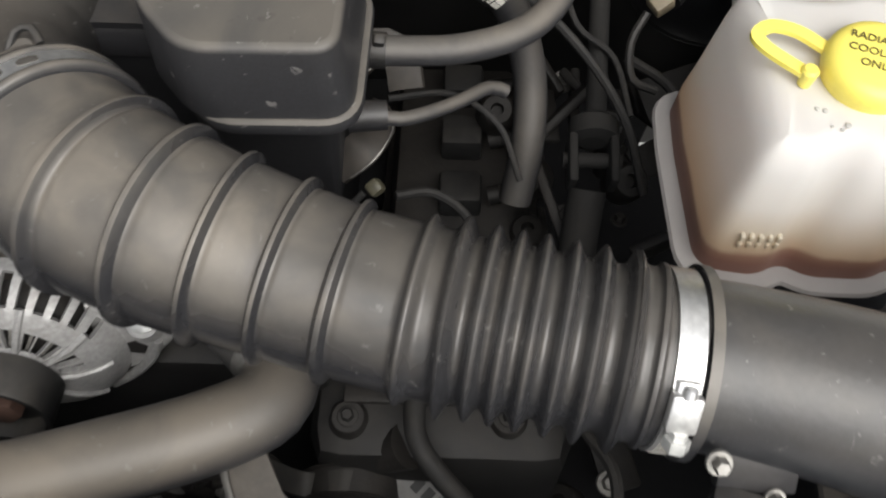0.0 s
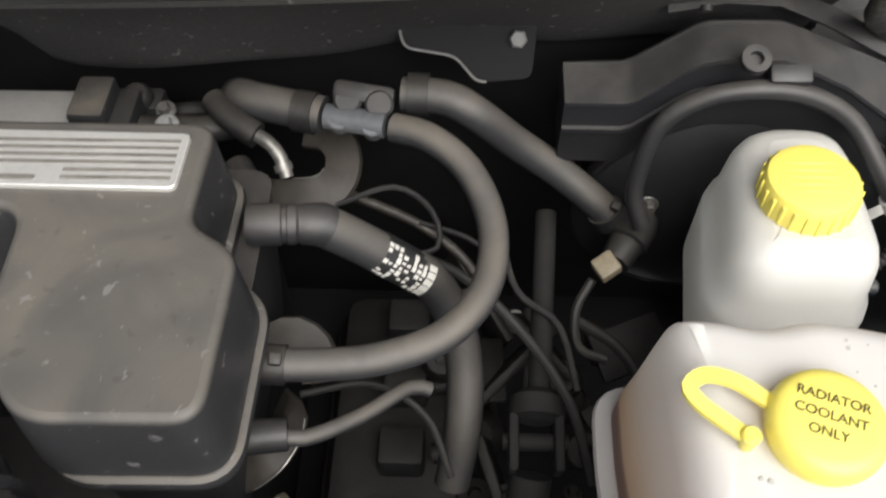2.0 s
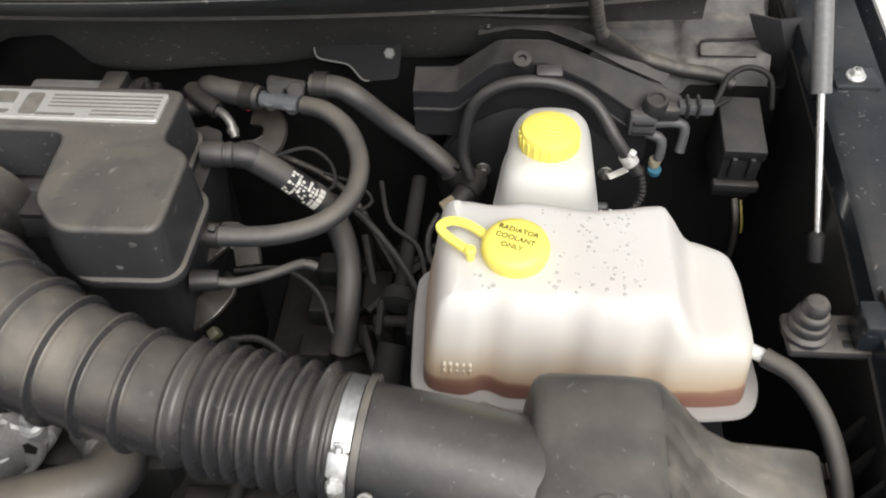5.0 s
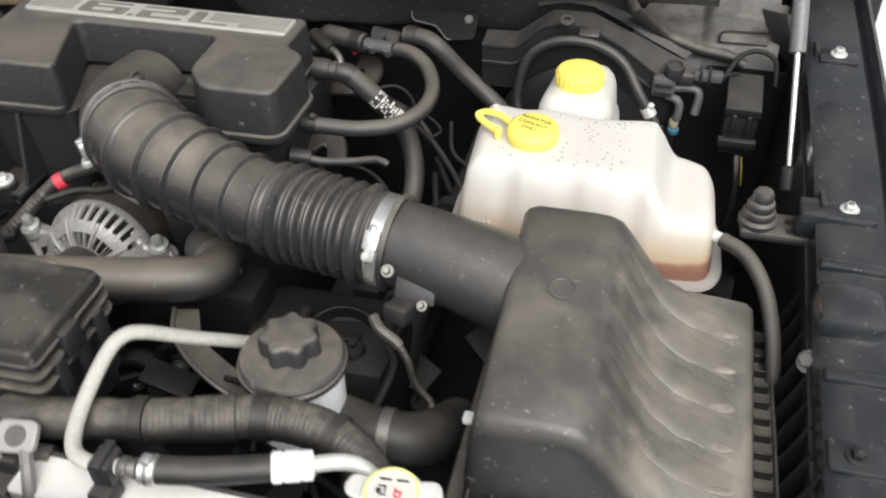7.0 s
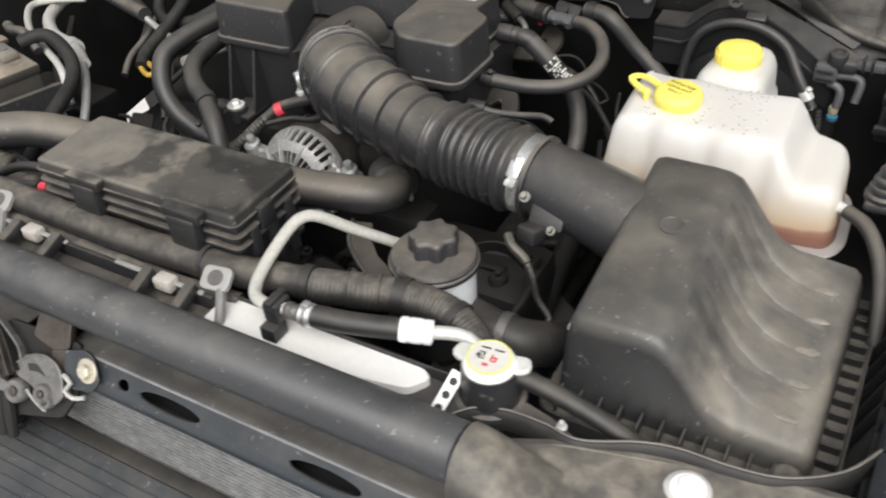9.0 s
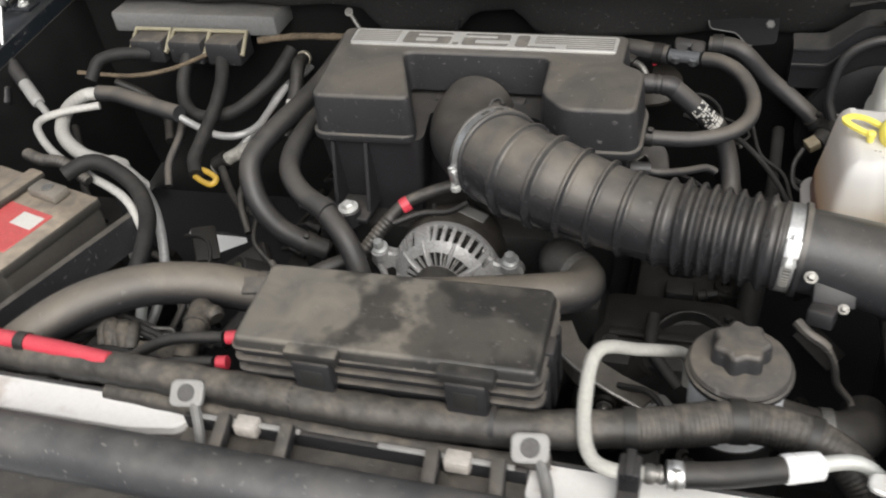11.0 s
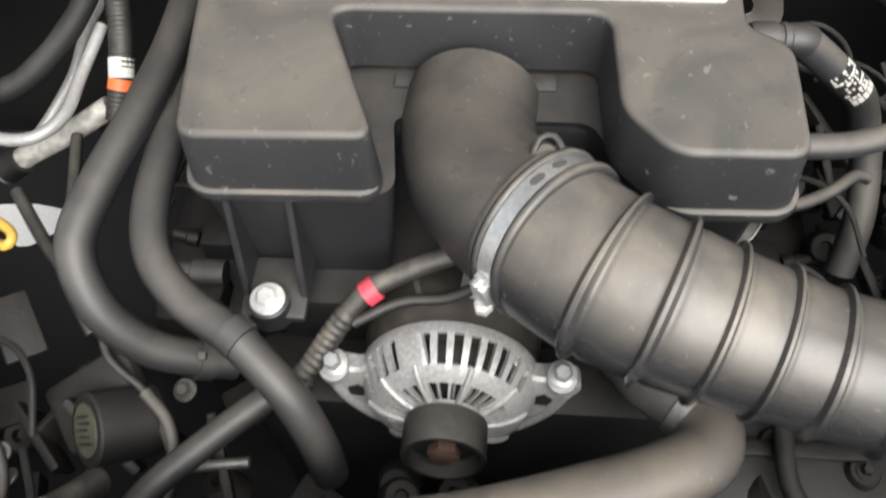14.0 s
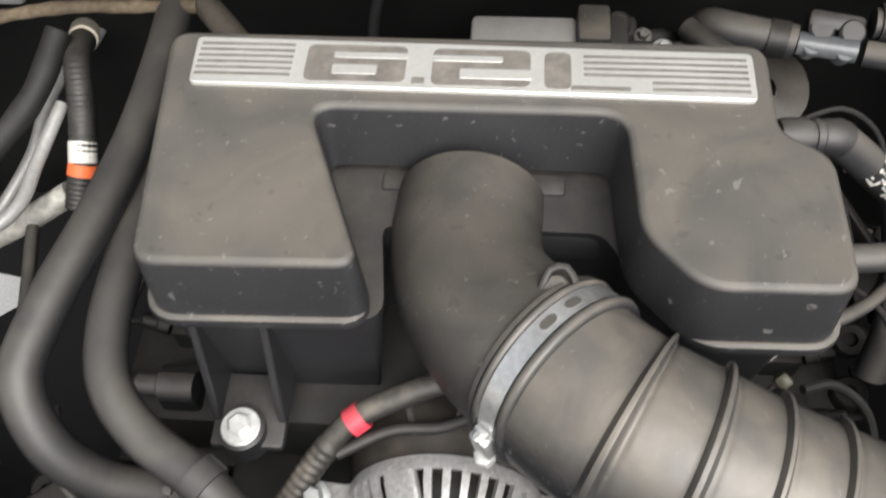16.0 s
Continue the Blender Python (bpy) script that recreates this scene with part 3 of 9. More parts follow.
poly = fillet([(-0.075, 0.012), (-0.07, -0.008), (-0.03, -0.014), (-0.012, -0.034), (0.03, -0.03), (0.034, 0.02), (0.0, 0.02)], 0.007)
bm = stack(bmesh.new(), poly, [(-0.002, 0), (0.002, 0)])
bmesh.ops.transform(bm, matrix=m, verts=bm.verts)
part("plate", bm, MATT_BLACK, brk)
bm = tube(bmesh.new(), [m @ Vector((q[0], q[1], 0.003)) for q in poly[3:20]], 0.0011, 6, smooth_path=False)
part("edge", bm, GREY, brk, "bare metal cut edge")
bolt((0.095, 0.703, 1.1205), (-0.05, -0.75, 0.66), 0.0072, brk, GREY)

# ---- engine block and what lies dark below ----
block = thing("engine_block", (-0.32, 0.4, 0.55), "grimy dark engine block and brackets", "engine")
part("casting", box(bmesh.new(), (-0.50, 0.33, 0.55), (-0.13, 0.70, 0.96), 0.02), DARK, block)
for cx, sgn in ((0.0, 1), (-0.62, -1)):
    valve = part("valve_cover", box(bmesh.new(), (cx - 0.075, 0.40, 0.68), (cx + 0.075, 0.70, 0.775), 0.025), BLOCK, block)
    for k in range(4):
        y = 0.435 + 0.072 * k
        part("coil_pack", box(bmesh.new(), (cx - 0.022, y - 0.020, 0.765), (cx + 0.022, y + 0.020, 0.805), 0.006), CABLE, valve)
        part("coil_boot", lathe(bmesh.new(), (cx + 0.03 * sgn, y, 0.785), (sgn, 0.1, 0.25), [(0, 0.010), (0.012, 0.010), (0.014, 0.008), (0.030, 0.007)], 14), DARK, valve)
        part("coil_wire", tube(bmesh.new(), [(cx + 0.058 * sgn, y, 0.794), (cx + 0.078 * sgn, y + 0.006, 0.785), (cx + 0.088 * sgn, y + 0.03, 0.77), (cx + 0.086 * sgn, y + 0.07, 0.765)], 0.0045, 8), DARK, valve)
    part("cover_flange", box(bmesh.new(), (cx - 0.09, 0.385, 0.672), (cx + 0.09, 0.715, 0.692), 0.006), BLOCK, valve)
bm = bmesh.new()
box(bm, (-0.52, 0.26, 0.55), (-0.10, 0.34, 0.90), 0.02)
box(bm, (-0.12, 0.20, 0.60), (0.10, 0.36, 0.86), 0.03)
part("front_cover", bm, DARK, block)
HOLES = (((-1.078, 0.670), (-0.985, 0.590), (-0.965, 0.598), (-0.912, 0.640), (-0.924, 0.658), (-0.990, 0.672)), ((0.230, 0.704), (0.260, 0.700), (0.284, 0.730), (0.292, 0.759), (0.263, 0.777)))


def inside(q, poly):
    return all((b[0] - a[0]) * (q[1] - a[1]) - (b[1] - a[1]) * (q[0] - a[0]) > 0 for a, b in zip(poly, poly[1:] + poly[:1]))


def to_rim(v, poly):
    """The nearest place on the polygon's rim."""
    best = None
    for a, b in zip(poly, poly[1:] + poly[:1]):
        a, b = Vector((a[0], a[1], v.z)), Vector((b[0], b[1], v.z))
        k = max(0.0, min(1.0, (v - a).dot(b - a) / (b - a).length_squared))
        p = a + (b - a) * k
        if best is None or (p - v).length < (best - v).length:
            best = p
    return best


# Added black sheet: stands for the deep shade and hides the bright ground.
shield = thing("bay_floor_sheet", (-0.9, 0.3, 0.5), "added black sheet with gaps under the engine bay", "splash shield", kind="structure")
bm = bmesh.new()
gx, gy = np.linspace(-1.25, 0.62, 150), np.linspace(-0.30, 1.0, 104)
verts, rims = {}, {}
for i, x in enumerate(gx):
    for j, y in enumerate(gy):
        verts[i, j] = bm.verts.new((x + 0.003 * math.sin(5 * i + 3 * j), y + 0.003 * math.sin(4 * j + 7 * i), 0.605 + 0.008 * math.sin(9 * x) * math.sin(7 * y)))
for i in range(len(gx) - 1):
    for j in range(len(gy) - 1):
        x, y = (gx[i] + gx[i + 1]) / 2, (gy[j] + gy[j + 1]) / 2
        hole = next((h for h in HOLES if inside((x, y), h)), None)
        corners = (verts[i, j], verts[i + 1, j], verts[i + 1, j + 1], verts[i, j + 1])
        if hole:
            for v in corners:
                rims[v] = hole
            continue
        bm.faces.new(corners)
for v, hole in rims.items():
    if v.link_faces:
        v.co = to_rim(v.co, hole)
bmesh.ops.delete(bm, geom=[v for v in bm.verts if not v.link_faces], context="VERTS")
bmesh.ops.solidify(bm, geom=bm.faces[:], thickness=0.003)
part("black_floor_sheet", bm, MATT_BLACK, shield)
single("subframe", box(bmesh.new(), (-0.78, -0.20, 0.42), (0.5, 0.68, 0.52), 0.03), DARK, "dark frame rails under the engine", "frame", kind="structure")

# ---- engine cover ----
COVER = [(-0.550, 0.563), (-0.528, 0.352), (-0.380, 0.356), (-0.432, 0.489), (-0.209, 0.490), (-0.204, 0.392), (-0.168, 0.350), (-0.073, 0.352), (-0.072, 0.460), (-0.105, 0.480), (-0.104, 0.563)]
cover = thing("engine_cover", (-0.32, 0.45, 0.97), "dusty dark grey plastic engine cover with silver badge", "engine cover")
outline = fillet(COVER, [0.018, 0.018, 0.018, 0.02, 0.02, 0.016, 0.018, 0.018, 0.018, 0.012, 0.018], 6)
part("lid", stack(bmesh.new(), outline, dome(1.106, 1.167, 0.0055, 0.004)), COVER_MAT, cover)
LIP = [(-0.550, 0.563), (-0.528, 0.352), (-0.386, 0.356), (-0.448, 0.506), (-0.194, 0.506), (-0.190, 0.398), (-0.160, 0.350), (-0.073, 0.352), (-0.072, 0.460), (-0.105, 0.480), (-0.104, 0.563)]
part("lip", stack(bmesh.new(), fillet(LIP, [0.018, 0.018, 0.014, 0.02, 0.02, 0.016, 0.018, 0.018, 0.018, 0.012, 0.018], 6), [(1.096, 0.005), (1.096, 0.0075), (1.102, 0.009), (1.106, 0.008), (1.1075, 0.005)]), COVER_MAT, cover)
low = fillet([(-0.545, 0.58), (-0.526, 0.356), (-0.375, 0.36), (-0.385, 0.44), (-0.215, 0.44), (-0.18, 0.37), (-0.085, 0.366), (-0.085, 0.58)], 0.015)
part("lower_body", stack(bmesh.new(), low, [(0.94, -0.012), (1.06, 0), (1.097, 0.004)]), PLASTIC_CLEAN, cover)
for x in (-0.507, -0.456):
    bm = stack(bmesh.new(), [(0.366, 1.092), (0.349, 1.092), (0.320, 0.987), (0.366, 0.987)], [(-0.003, -0.001), (-0.002, 0), (0.002, 0), (0.003, -0.001)], warp=lambda q: Vector((x + q.z, q.x, q.y)))
    part("mount_rib", bm, PLASTIC_CLEAN, cover)
part("sensor_stub", tube(bmesh.new(), [(-0.543, 0.362, 0.955) + (0.013,), (-0.573, 0.362, 0.956) + (0.013,), (-0.575, 0.362, 0.956) + (0.010,), (-0.592, 0.362, 0.957) + (0.010,)], 0.012, 16, smooth_path=False), PLASTIC_CLEAN, cover)
part("mount_foot", box(bmesh.new(), (-0.51, 0.30, 0.98), (-0.452, 0.362, 0.990), 0.004), PLASTIC_CLEAN, cover)
lathe_foot = lathe(bmesh.new(), (-0.484, 0.311, 0.975), (0, 0, 1), [(0, 0.018), (0.024, 0.018), (0.026, 0.015)], 24)
part("bolt_boss", lathe_foot, PLASTIC_CLEAN, cover)
bolt((-0.484, 0.311, 1.001), (0, -0.05, 1), 0.0095, cover, label="bright flange bolt")
bm = bmesh.new()
box(bm, (-0.40, 0.435, 1.06), (-0.215, 0.47, 1.092), 0.006)
part("inlet_shelf", bm, PLASTIC_CLEAN, cover)
# badge: ribbed plate with the displacement
badge = part("badge", stack(bmesh.new(), fillet([(-0.523, 0.5055), (-0.118, 0.5025), (-0.117, 0.5485), (-0.526, 0.5525)], 0.005), [(1.1665, 0), (1.1700, 0), (1.1706, -0.0008)]), BADGE, cover, "brushed silver badge plate with ribs and engine size")


def badge_y(x, v):
    """A place on the badge: v from 0 at its front edge to 1 at its back."""
    return 0.507 - 0.0145 * (x + 0.529) / 0.415 * 0.41 + v * (0.047 - 0.0003)


def bar(bm, x0, x1, v0, v1, z0=1.1704, z1=1.1716):
    for_x = (x0 + x1) / 2
    box(bm, (x0, badge_y(for_x, v0), z0), (x1, badge_y(for_x, v1), z1), 0.0005, seg=1)


for x0, x1, first in ((-0.521, -0.450, 0), (-0.238, -0.122, 2), (-0.190, -0.122, 0)):
    for k in range(first, 6 if first or x0 < -0.3 else 2):
        bm = bmesh.new()
        bar(bm, x0, x1, 0.148 + 0.13 * k, 0.214 + 0.13 * k, 1.1703, 1.1709)
        part("groove", bm, BADGE_DARK, badge)
GLYPHS = (("digit_six", (-0.440, -0.366, 0.10, 0.88), ((-0.420, -0.3655, 0.60, 0.73), (-0.420, -0.387, 0.25, 0.46))),
          ("digit_two", (-0.347, -0.276, 0.10, 0.88), ((-0.3475, -0.296, 0.60, 0.73), (-0.327, -0.2755, 0.25, 0.46))),
          ("letter_l", (-0.266, -0.247, 0.10, 0.88), ()), ("letter_foot", (-0.2475, -0.205, 0.10, 0.19), ()))


def rounded(bm, x0, x1, v0, v1, z0, z1, r):
    mid = (x0 + x1) / 2
    y0, y1 = badge_y(mid, v0), badge_y(mid, v1)
    return stack(bm, [tuple(q) for q in fillet([(x0, y0), (x1, y0), (x1, y1), (x0, y1)], r)], [(z0, 0), (z1, 0), (z1 + 0.0002, -0.0004)])


for name, plate, islands in GLYPHS:
    glyph = part(name, rounded(bmesh.new(), *plate, 1.1700, 1.1708, 0.006), BADGE_DARK, badge)
    for q in islands:
        part("island", rounded(bmesh.new(), *q, 1.1703, 1.1712, 0.002), BADGE, glyph)
part("point", rounded(bmesh.new(), -0.361, -0.352, 0.10, 0.24, 1.1700, 1.1708, 0.001), BADGE_DARK, badge)

# ---- throttle elbow, intake hose and its clamps ----
C1, C2 = Vector((-0.253, 0.3165, 1.110)), Vector((0.1175, 0.1969, 1.094))
ELBOW = [(-0.316, 0.470, 1.082, 0.057), (-0.317, 0.450, 1.084, 0.057), (-0.318, 0.425, 1.087, 0.056), (-0.309, 0.385, 1.093, 0.0560), (-0.286, 0.348, 1.101, 0.058), (-0.262, 0.325, 1.108, 0.061), (-0.250, 0.316, 1.111, 0.061)]
elbow = thing("intake_elbow", (-0.31, 0.42, 1.02), "dusty black plastic intake elbow on the throttle body", "intake elbow")
part("elbow_pipe", tube(bmesh.new(), ELBOW, 0.06, 40, 0.006), surface("dusty elbow plastic", (0.030, 0.029, 0.028), 0.42, dust=0.72, coarse=7, edge=(0.34, 0.64), thin=0.66, spots=0.25, bump=0.12, grain=400, dust_col=(0.118, 0.107, 0.094), chips=0.4), elbow)
axis1 = Vector((0.71, -0.69, 0.14)).normalized()
part("rim", lathe(bmesh.new(), C1 - axis1 * 0.014, axis1, [(-0.0025, 0.060), (-0.0025, 0.0640), (0.0012, 0.0648), (0.0018, 0.060)], 48), PLASTIC, elbow)
bm = tube(bmesh.new(), [(-0.268, 0.345, 1.160), (-0.262, 0.357, 1.170), (-0.252, 0.358, 1.172), (-0.246, 0.350, 1.168)], 0.0026, 8)
part("hook", bm, HOSE_DARK, elbow)
part("hook_boss", lathe(bmesh.new(), (-0.257, 0.350, 1.155), (-0.1, -0.2, 1), [(0, 0.011), (0.008, 0.010), (0.011, 0.007), (0.0115, 0.0)], 20), COVER_MAT, elbow)
part("throttle_flange", box(bmesh.new(), (-0.385, 0.468, 1.01), (-0.245, 0.488, 1.10), 0.004), PLASTIC_CLEAN, elbow)

HOSE_LINE = [(-0.262, 0.325, 1.108, 0.0615), (-0.240, 0.303, 1.1105, 0.0615), (-0.2095, 0.281, 1.111, 0.0608), (-0.171, 0.2635, 1.109, 0.0587), (-0.136, 0.252, 1.104, 0.0556), (-0.099, 0.2415, 1.099, 0.0528), (-0.063, 0.231, 1.096, 0.0509), (-0.0215, 0.222, 1.094, 0.0504), (0.0006, 0.218, 1.094, 0.0500), (0.030, 0.2127, 1.094, 0.0495), (0.060, 0.2073, 1.094, 0.0495), (0.0935, 0.2012, 1.094, 0.0495), (0.109, 0.1985, 1.094, 0.0500), (0.130, 0.1947, 1.094, 0.0500)]
HOSE_PATH = spline(HOSE_LINE, 0.0013)


def hose_length(x):
    """The length along the intake hose at which it reaches x."""
    s = 0.0
    for a, b in zip(HOSE_PATH, HOSE_PATH[1:]):
        if b[0] >= x:
            break
        s += np.linalg.norm((b - a)[:3])
    return s


RIBS = [hose_length(x) for x in (-0.2095, -0.171, -0.136, -0.099, -0.063)]
STEP_RIB = hose_length(-0.0215)
CRESTS = [hose_length(x) for x in (0.0006, 0.0149, 0.0289, 0.0429, 0.0593, 0.0761, 0.0935)]
LIP_END = hose_length(0.1085)


def ripple(s):
    """Six single ribs, then seven deep bellows folds and the rim before the clamp."""
    f = 1.0
    for r in RIBS:
        f += 0.092 * math.exp(-((s - r) / 0.0030) ** 4) - 0.014 * math.exp(-((s - r - 0.0052) / 0.0017) ** 2)
    f += 0.070 * math.exp(-((s - STEP_RIB) / 0.0050) ** 4) + 0.045 * math.exp(-((s - STEP_RIB + 0.0006) / 0.0022) ** 4)
    for c in CRESTS:
        f += 0.185 * math.exp(-(abs(s - c) / 0.0042) ** 2.4)
    if CRESTS[0] < s < CRESTS[-1]:
        f -= 0.035
    return f + 0.055 * math.exp(-((s - LIP_END) / 0.0024) ** 4)


INTAKE_RUBBER = surface("black rubber, dusty at the engine end", (0.028, 0.028, 0.030), 0.25, dust=0.88, bump=0.06, spread=0.55, coarse=10, detail=5, mix=0.30, edge=(0.38, 0.62), thin=0.62, dust_col=(0.174, 0.160, 0.140), wiped=(-0.05, 0.05, 0.50), chips=0.3)
intake = thing("intake_hose", (-0.05, 0.25, 1.04), "dusty black ribbed rubber intake hose with bellows", "intake hose")
part("hose_body", tube(bmesh.new(), HOSE_LINE, 0.06, 64, 0.0013, ripple=ripple), INTAKE_RUBBER, intake)


def clamp(at, axis, r, turn, width, way=-1, slots=9):
    """A worm-drive clamp; turn: the direction in which the screw stands; way: the side on which the slotted tail lies."""
    axis = Vector(axis).normalized()
    turn = Vector(turn)
    turn = (turn - axis * turn.dot(axis)).normalized()
    c = part("hose_clamp", lathe(bmesh.new(), at, axis, [(-width / 2, r), (-width / 2, r + 0.0014), (width / 2, r + 0.0014), (width / 2, r)], 64), STEEL, intake, "bright steel worm-drive clamp")
    m = frame_from(Vector(at) + turn * (r + 0.004), turn, axis.cross(turn))
    bm = box(bmesh.new(), (-0.011, -width * 0.58, -0.004), (0.011, width * 0.58, 0.0045), 0.0025, m)
    part("screw_housing", bm, STEEL, c)
    part("housing_saddle", box(bmesh.new(), (-0.017, -width * 0.42, -0.004), (0.017, width * 0.42, 0.0), 0.0015, m), STEEL, c)
    bm = lathe(bmesh.new(), m @ Vector((0.010, 0, 0.002)), m.to_3x3() @ Vector((1, 0, 0)), [(0, 0.0050), (0.004, 0.0050), (0.0042, 0.0072), (0.010, 0.0072), (0.0115, 0.0058)], 6)
    part("screw", bm, BRIGHT, c)
    part("screw_tip", lathe(bmesh.new(), m @ Vector((-0.010, 0, 0.002)), m.to_3x3() @ Vector((-1, 0, 0)), [(0, 0.0040), (0.005, 0.0036), (0.006, 0.0024)], 10), STEEL, c)
    for k in range(slots):
        a = math.radians(way * (20 + 4.6 * k))
        d = turn * math.cos(a) + axis.cross(turn) * math.sin(a)
        mm = frame_from(Vector(at) + d * (r + 0.0015), d, axis)
        part("slot", box(bmesh.new(), (-width * 0.3, -0.0011, -0.0004), (width * 0.3, 0.0011, 0.0004), 0, mm), DULL_STEEL, c)
    return c


c1 = clamp(C1, axis1, 0.0625, (-0.67, -0.74, -0.08), 0.0132, slots=0)
SLOT_MAT = surface("rubber in the slot", (0.085, 0.078, 0.068), 0.6)
for off, r, w, mat in ((-0.0100, 0.0655, 0.0030, RUBBER), (0.0108, 0.0662, 0.0036, RUBBER)):
    part("cuff_lip", lathe(bmesh.new(), C1 + axis1 * off, axis1, [(-w, 0.060), (-w, r - 0.0022), (-w * 0.5, r - 0.0004), (0, r), (w * 0.5, r - 0.0004), (w, r - 0.0022), (w, 0.060)], 64), mat, intake, "moulded lip beside the clamp", smooth=60)
turn = Vector((-0.30, -0.75, 0.10))
turn = (turn - axis1 * turn.dot(axis1)).normalized()
for k in range(2):
    rows = []
    for i in range(9):
        a = math.radians(-75.5 - 19 * k - 1.4 * i)
        d = turn * math.cos(a) + axis1.cross(turn) * math.sin(a)
        wide = (0.0012, 0.0024, 0.0030)[min(i, 8 - i, 2)]
        rows.append([C1 + d * 0.0645 + axis1 * wide, C1 + d * 0.0645, C1 + d * 0.0645 - axis1 * wide])
    part("long_slot", sheet(bmesh.new(), rows, 0.0008), SLOT_MAT, c1, "worn slot showing rubber")
axis2 = Vector((0.99, -0.10, -0.07)).normalized()
clamp(C2, axis2, 0.0505, (0.0, -0.80, 0.60), 0.0145, 1)
part("end_rim", lathe(bmesh.new(), C2 + axis2 * 0.012, axis2, [(-0.003, 0.049), (-0.003, 0.055), (0.003, 0.055), (0.003, 0.049)], 48), RUBBER, intake)

# ---- air filter box ----
airbox = thing("air_filter_box", (0.39, 0.11, 0.93), "worn black plastic air filter box with ribbed lid", "air box")
PROFILE = [(0.254, 1.00), (0.258, 1.060), (0.2625, 1.088), (0.267, 1.096), (0.276, 1.100), (0.335, 1.1005), (0.352, 1.099), (0.364, 1.094), (0.378, 1.077), (0.398, 1.048), (0.418, 1.027), (0.442, 1.017), (0.480, 1.0155), (0.506, 1.014), (0.514, 1.010), (0.519, 1.000), (0.522, 0.975)]


def airbox_z(z, y):
    """The lid climbs towards the firewall; its foot does not."""
    return z + (y + 0.02) * 0.165 * max(0.15, min(1, (z - 0.97) / 0.05))


PEN = [(-0.034, 0.13), (-0.030, 0.02), (-0.026, 0.006), (-0.018, 0.0), (0.05, 0.0), (0.12, 0.0), (0.19, 0.0), (0.232, 0.0), (0.240, 0.006), (0.245, 0.02), (0.25, 0.13)]
rows = []
for y, drop in PEN:
    row = []
    for x, z in PROFILE:
        z2 = max(0.975, z - drop)
        x2 = x + (0.0015 if drop else 0) * (1 if x < 0.4 else -1)
        row.append((x2, y, airbox_z(z2, y)))
    rows.append(row)
bm = sheet(bmesh.new(), rows, 0.003)
PALE_END = surface("paler plastic", (0.235, 0.212, 0.180), 0.45, var=0.6, bump=0.3, coarse=90)
# Dust grows along x; on the slope it also stands for sky light.
SLOPE = surface("worn black lid plastic, dusty foot, slope lightened", (0.024, 0.025, 0.027), 0.34, dust=0.52, var=0.3, coarse=7, detail=4, mix=0.35, edge=(0.40, 0.60), thin=0.55, spread=0.38, dust_col=(0.200, 0.186, 0.163), wiped=(-0.035, 0.03, 1.75), chips=0.5)
lid = part("lid", bm, SLOPE, airbox, "dusty black lid with pale-ended ribs", smooth=55)
RIDGE = [(0.366, 1.0925, 0.0), (0.376, 1.0795, 0.0022), (0.388, 1.062, 0.0036), (0.402, 1.043, 0.0038), (0.418, 1.027, 0.0036), (0.436, 1.0192, 0.0034), (0.458, 1.0163, 0.0033), (0.480, 1.0155, 0.0032), (0.492, 1.0148, 0.0018), (0.499, 1.0144, -0.001)]
for k in range(5):
    y = 0.040 + 0.0445 * k
    bm = bmesh.new()
    rings = []
    for i, (x, z, proud) in enumerate(RIDGE):
        a, b = RIDGE[max(0, i - 1)], RIDGE[min(len(RIDGE) - 1, i + 1)]
        nrm = Vector((-(b[1] - a[1]), 0, b[0] - a[0])).normalized()
        yy = y - 0.03 * (x - 0.372) / 0.1
        w = 0.0085 + 0.0030 * i / (len(RIDGE) - 1)
        ring = []
        for side, up in ((-0.95, -0.002), (-0.75, 0.16), (-0.48, 0.55), (-0.18, 0.88), (0.12, 1.0), (0.55, 0.90), (1.1, 0.62), (1.8, 0.30), (2.7, -0.002)):
            q = Vector((x, min(0.229, yy + w * side), airbox_z(z, min(0.229, yy + w * side))))
            ring.append(bm.verts.new(q + nrm * (0.60 * proud * up if up > 0 else -0.001)))
        rings.append(ring)
    for a, b in zip(rings, rings[1:]):
        for q in range(len(a) - 1):
            bm.faces.new((a[q], a[q + 1], b[q + 1], b[q]))
    bmesh.ops.subdivide_edges(bm, edges=bm.edges[:], cuts=1, use_grid_fill=True, smooth=0.6)
    ridge = part("ridge", bm, SLOPE, lid, smooth=55)
    bm = lathe(bmesh.new(), (0, 0, 0), (0, 0, 1), [(-0.0022, 0.0066), (-0.0008, 0.0062), (-0.0002, 0.0050), (0.0002, 0.003), (0.0003, 0.0)], 14)
    bmesh.ops.transform(bm, matrix=Matrix.Translation((0.4845, y - 0.0350, airbox_z(1.0155, y - 0.0335) + 0.0022)) @ Matrix.Diagonal((2.0, 0.75 + 0.12 * (k % 3), 1, 1)), verts=bm.verts)
    part("pale_patch", bm, PALE_END, ridge, "pale ridge end")
part("boss", lathe(bmesh.new(), (0.318, 0.128, airbox_z(1.1, 0.128) - 0.002), (0, -0.16, 1), [(0, 0.014), (0.0035, 0.014), (0.004, 0.012), (0.003, 0.011), (0.003, 0.0)], 28), LID_PLASTIC, lid)
tray = fillet([(0.246, -0.050), (0.535, -0.058), (0.540, 0.262), (0.246, 0.262)], 0.012)
base = part("tray", stack(bmesh.new(), tray, [(0.80, -0.02), (0.955, -0.006), (0.962, 0.006), (0.978, 0.008), (0.981, 0.006), (0.981, -0.012)]), PLASTIC, airbox)
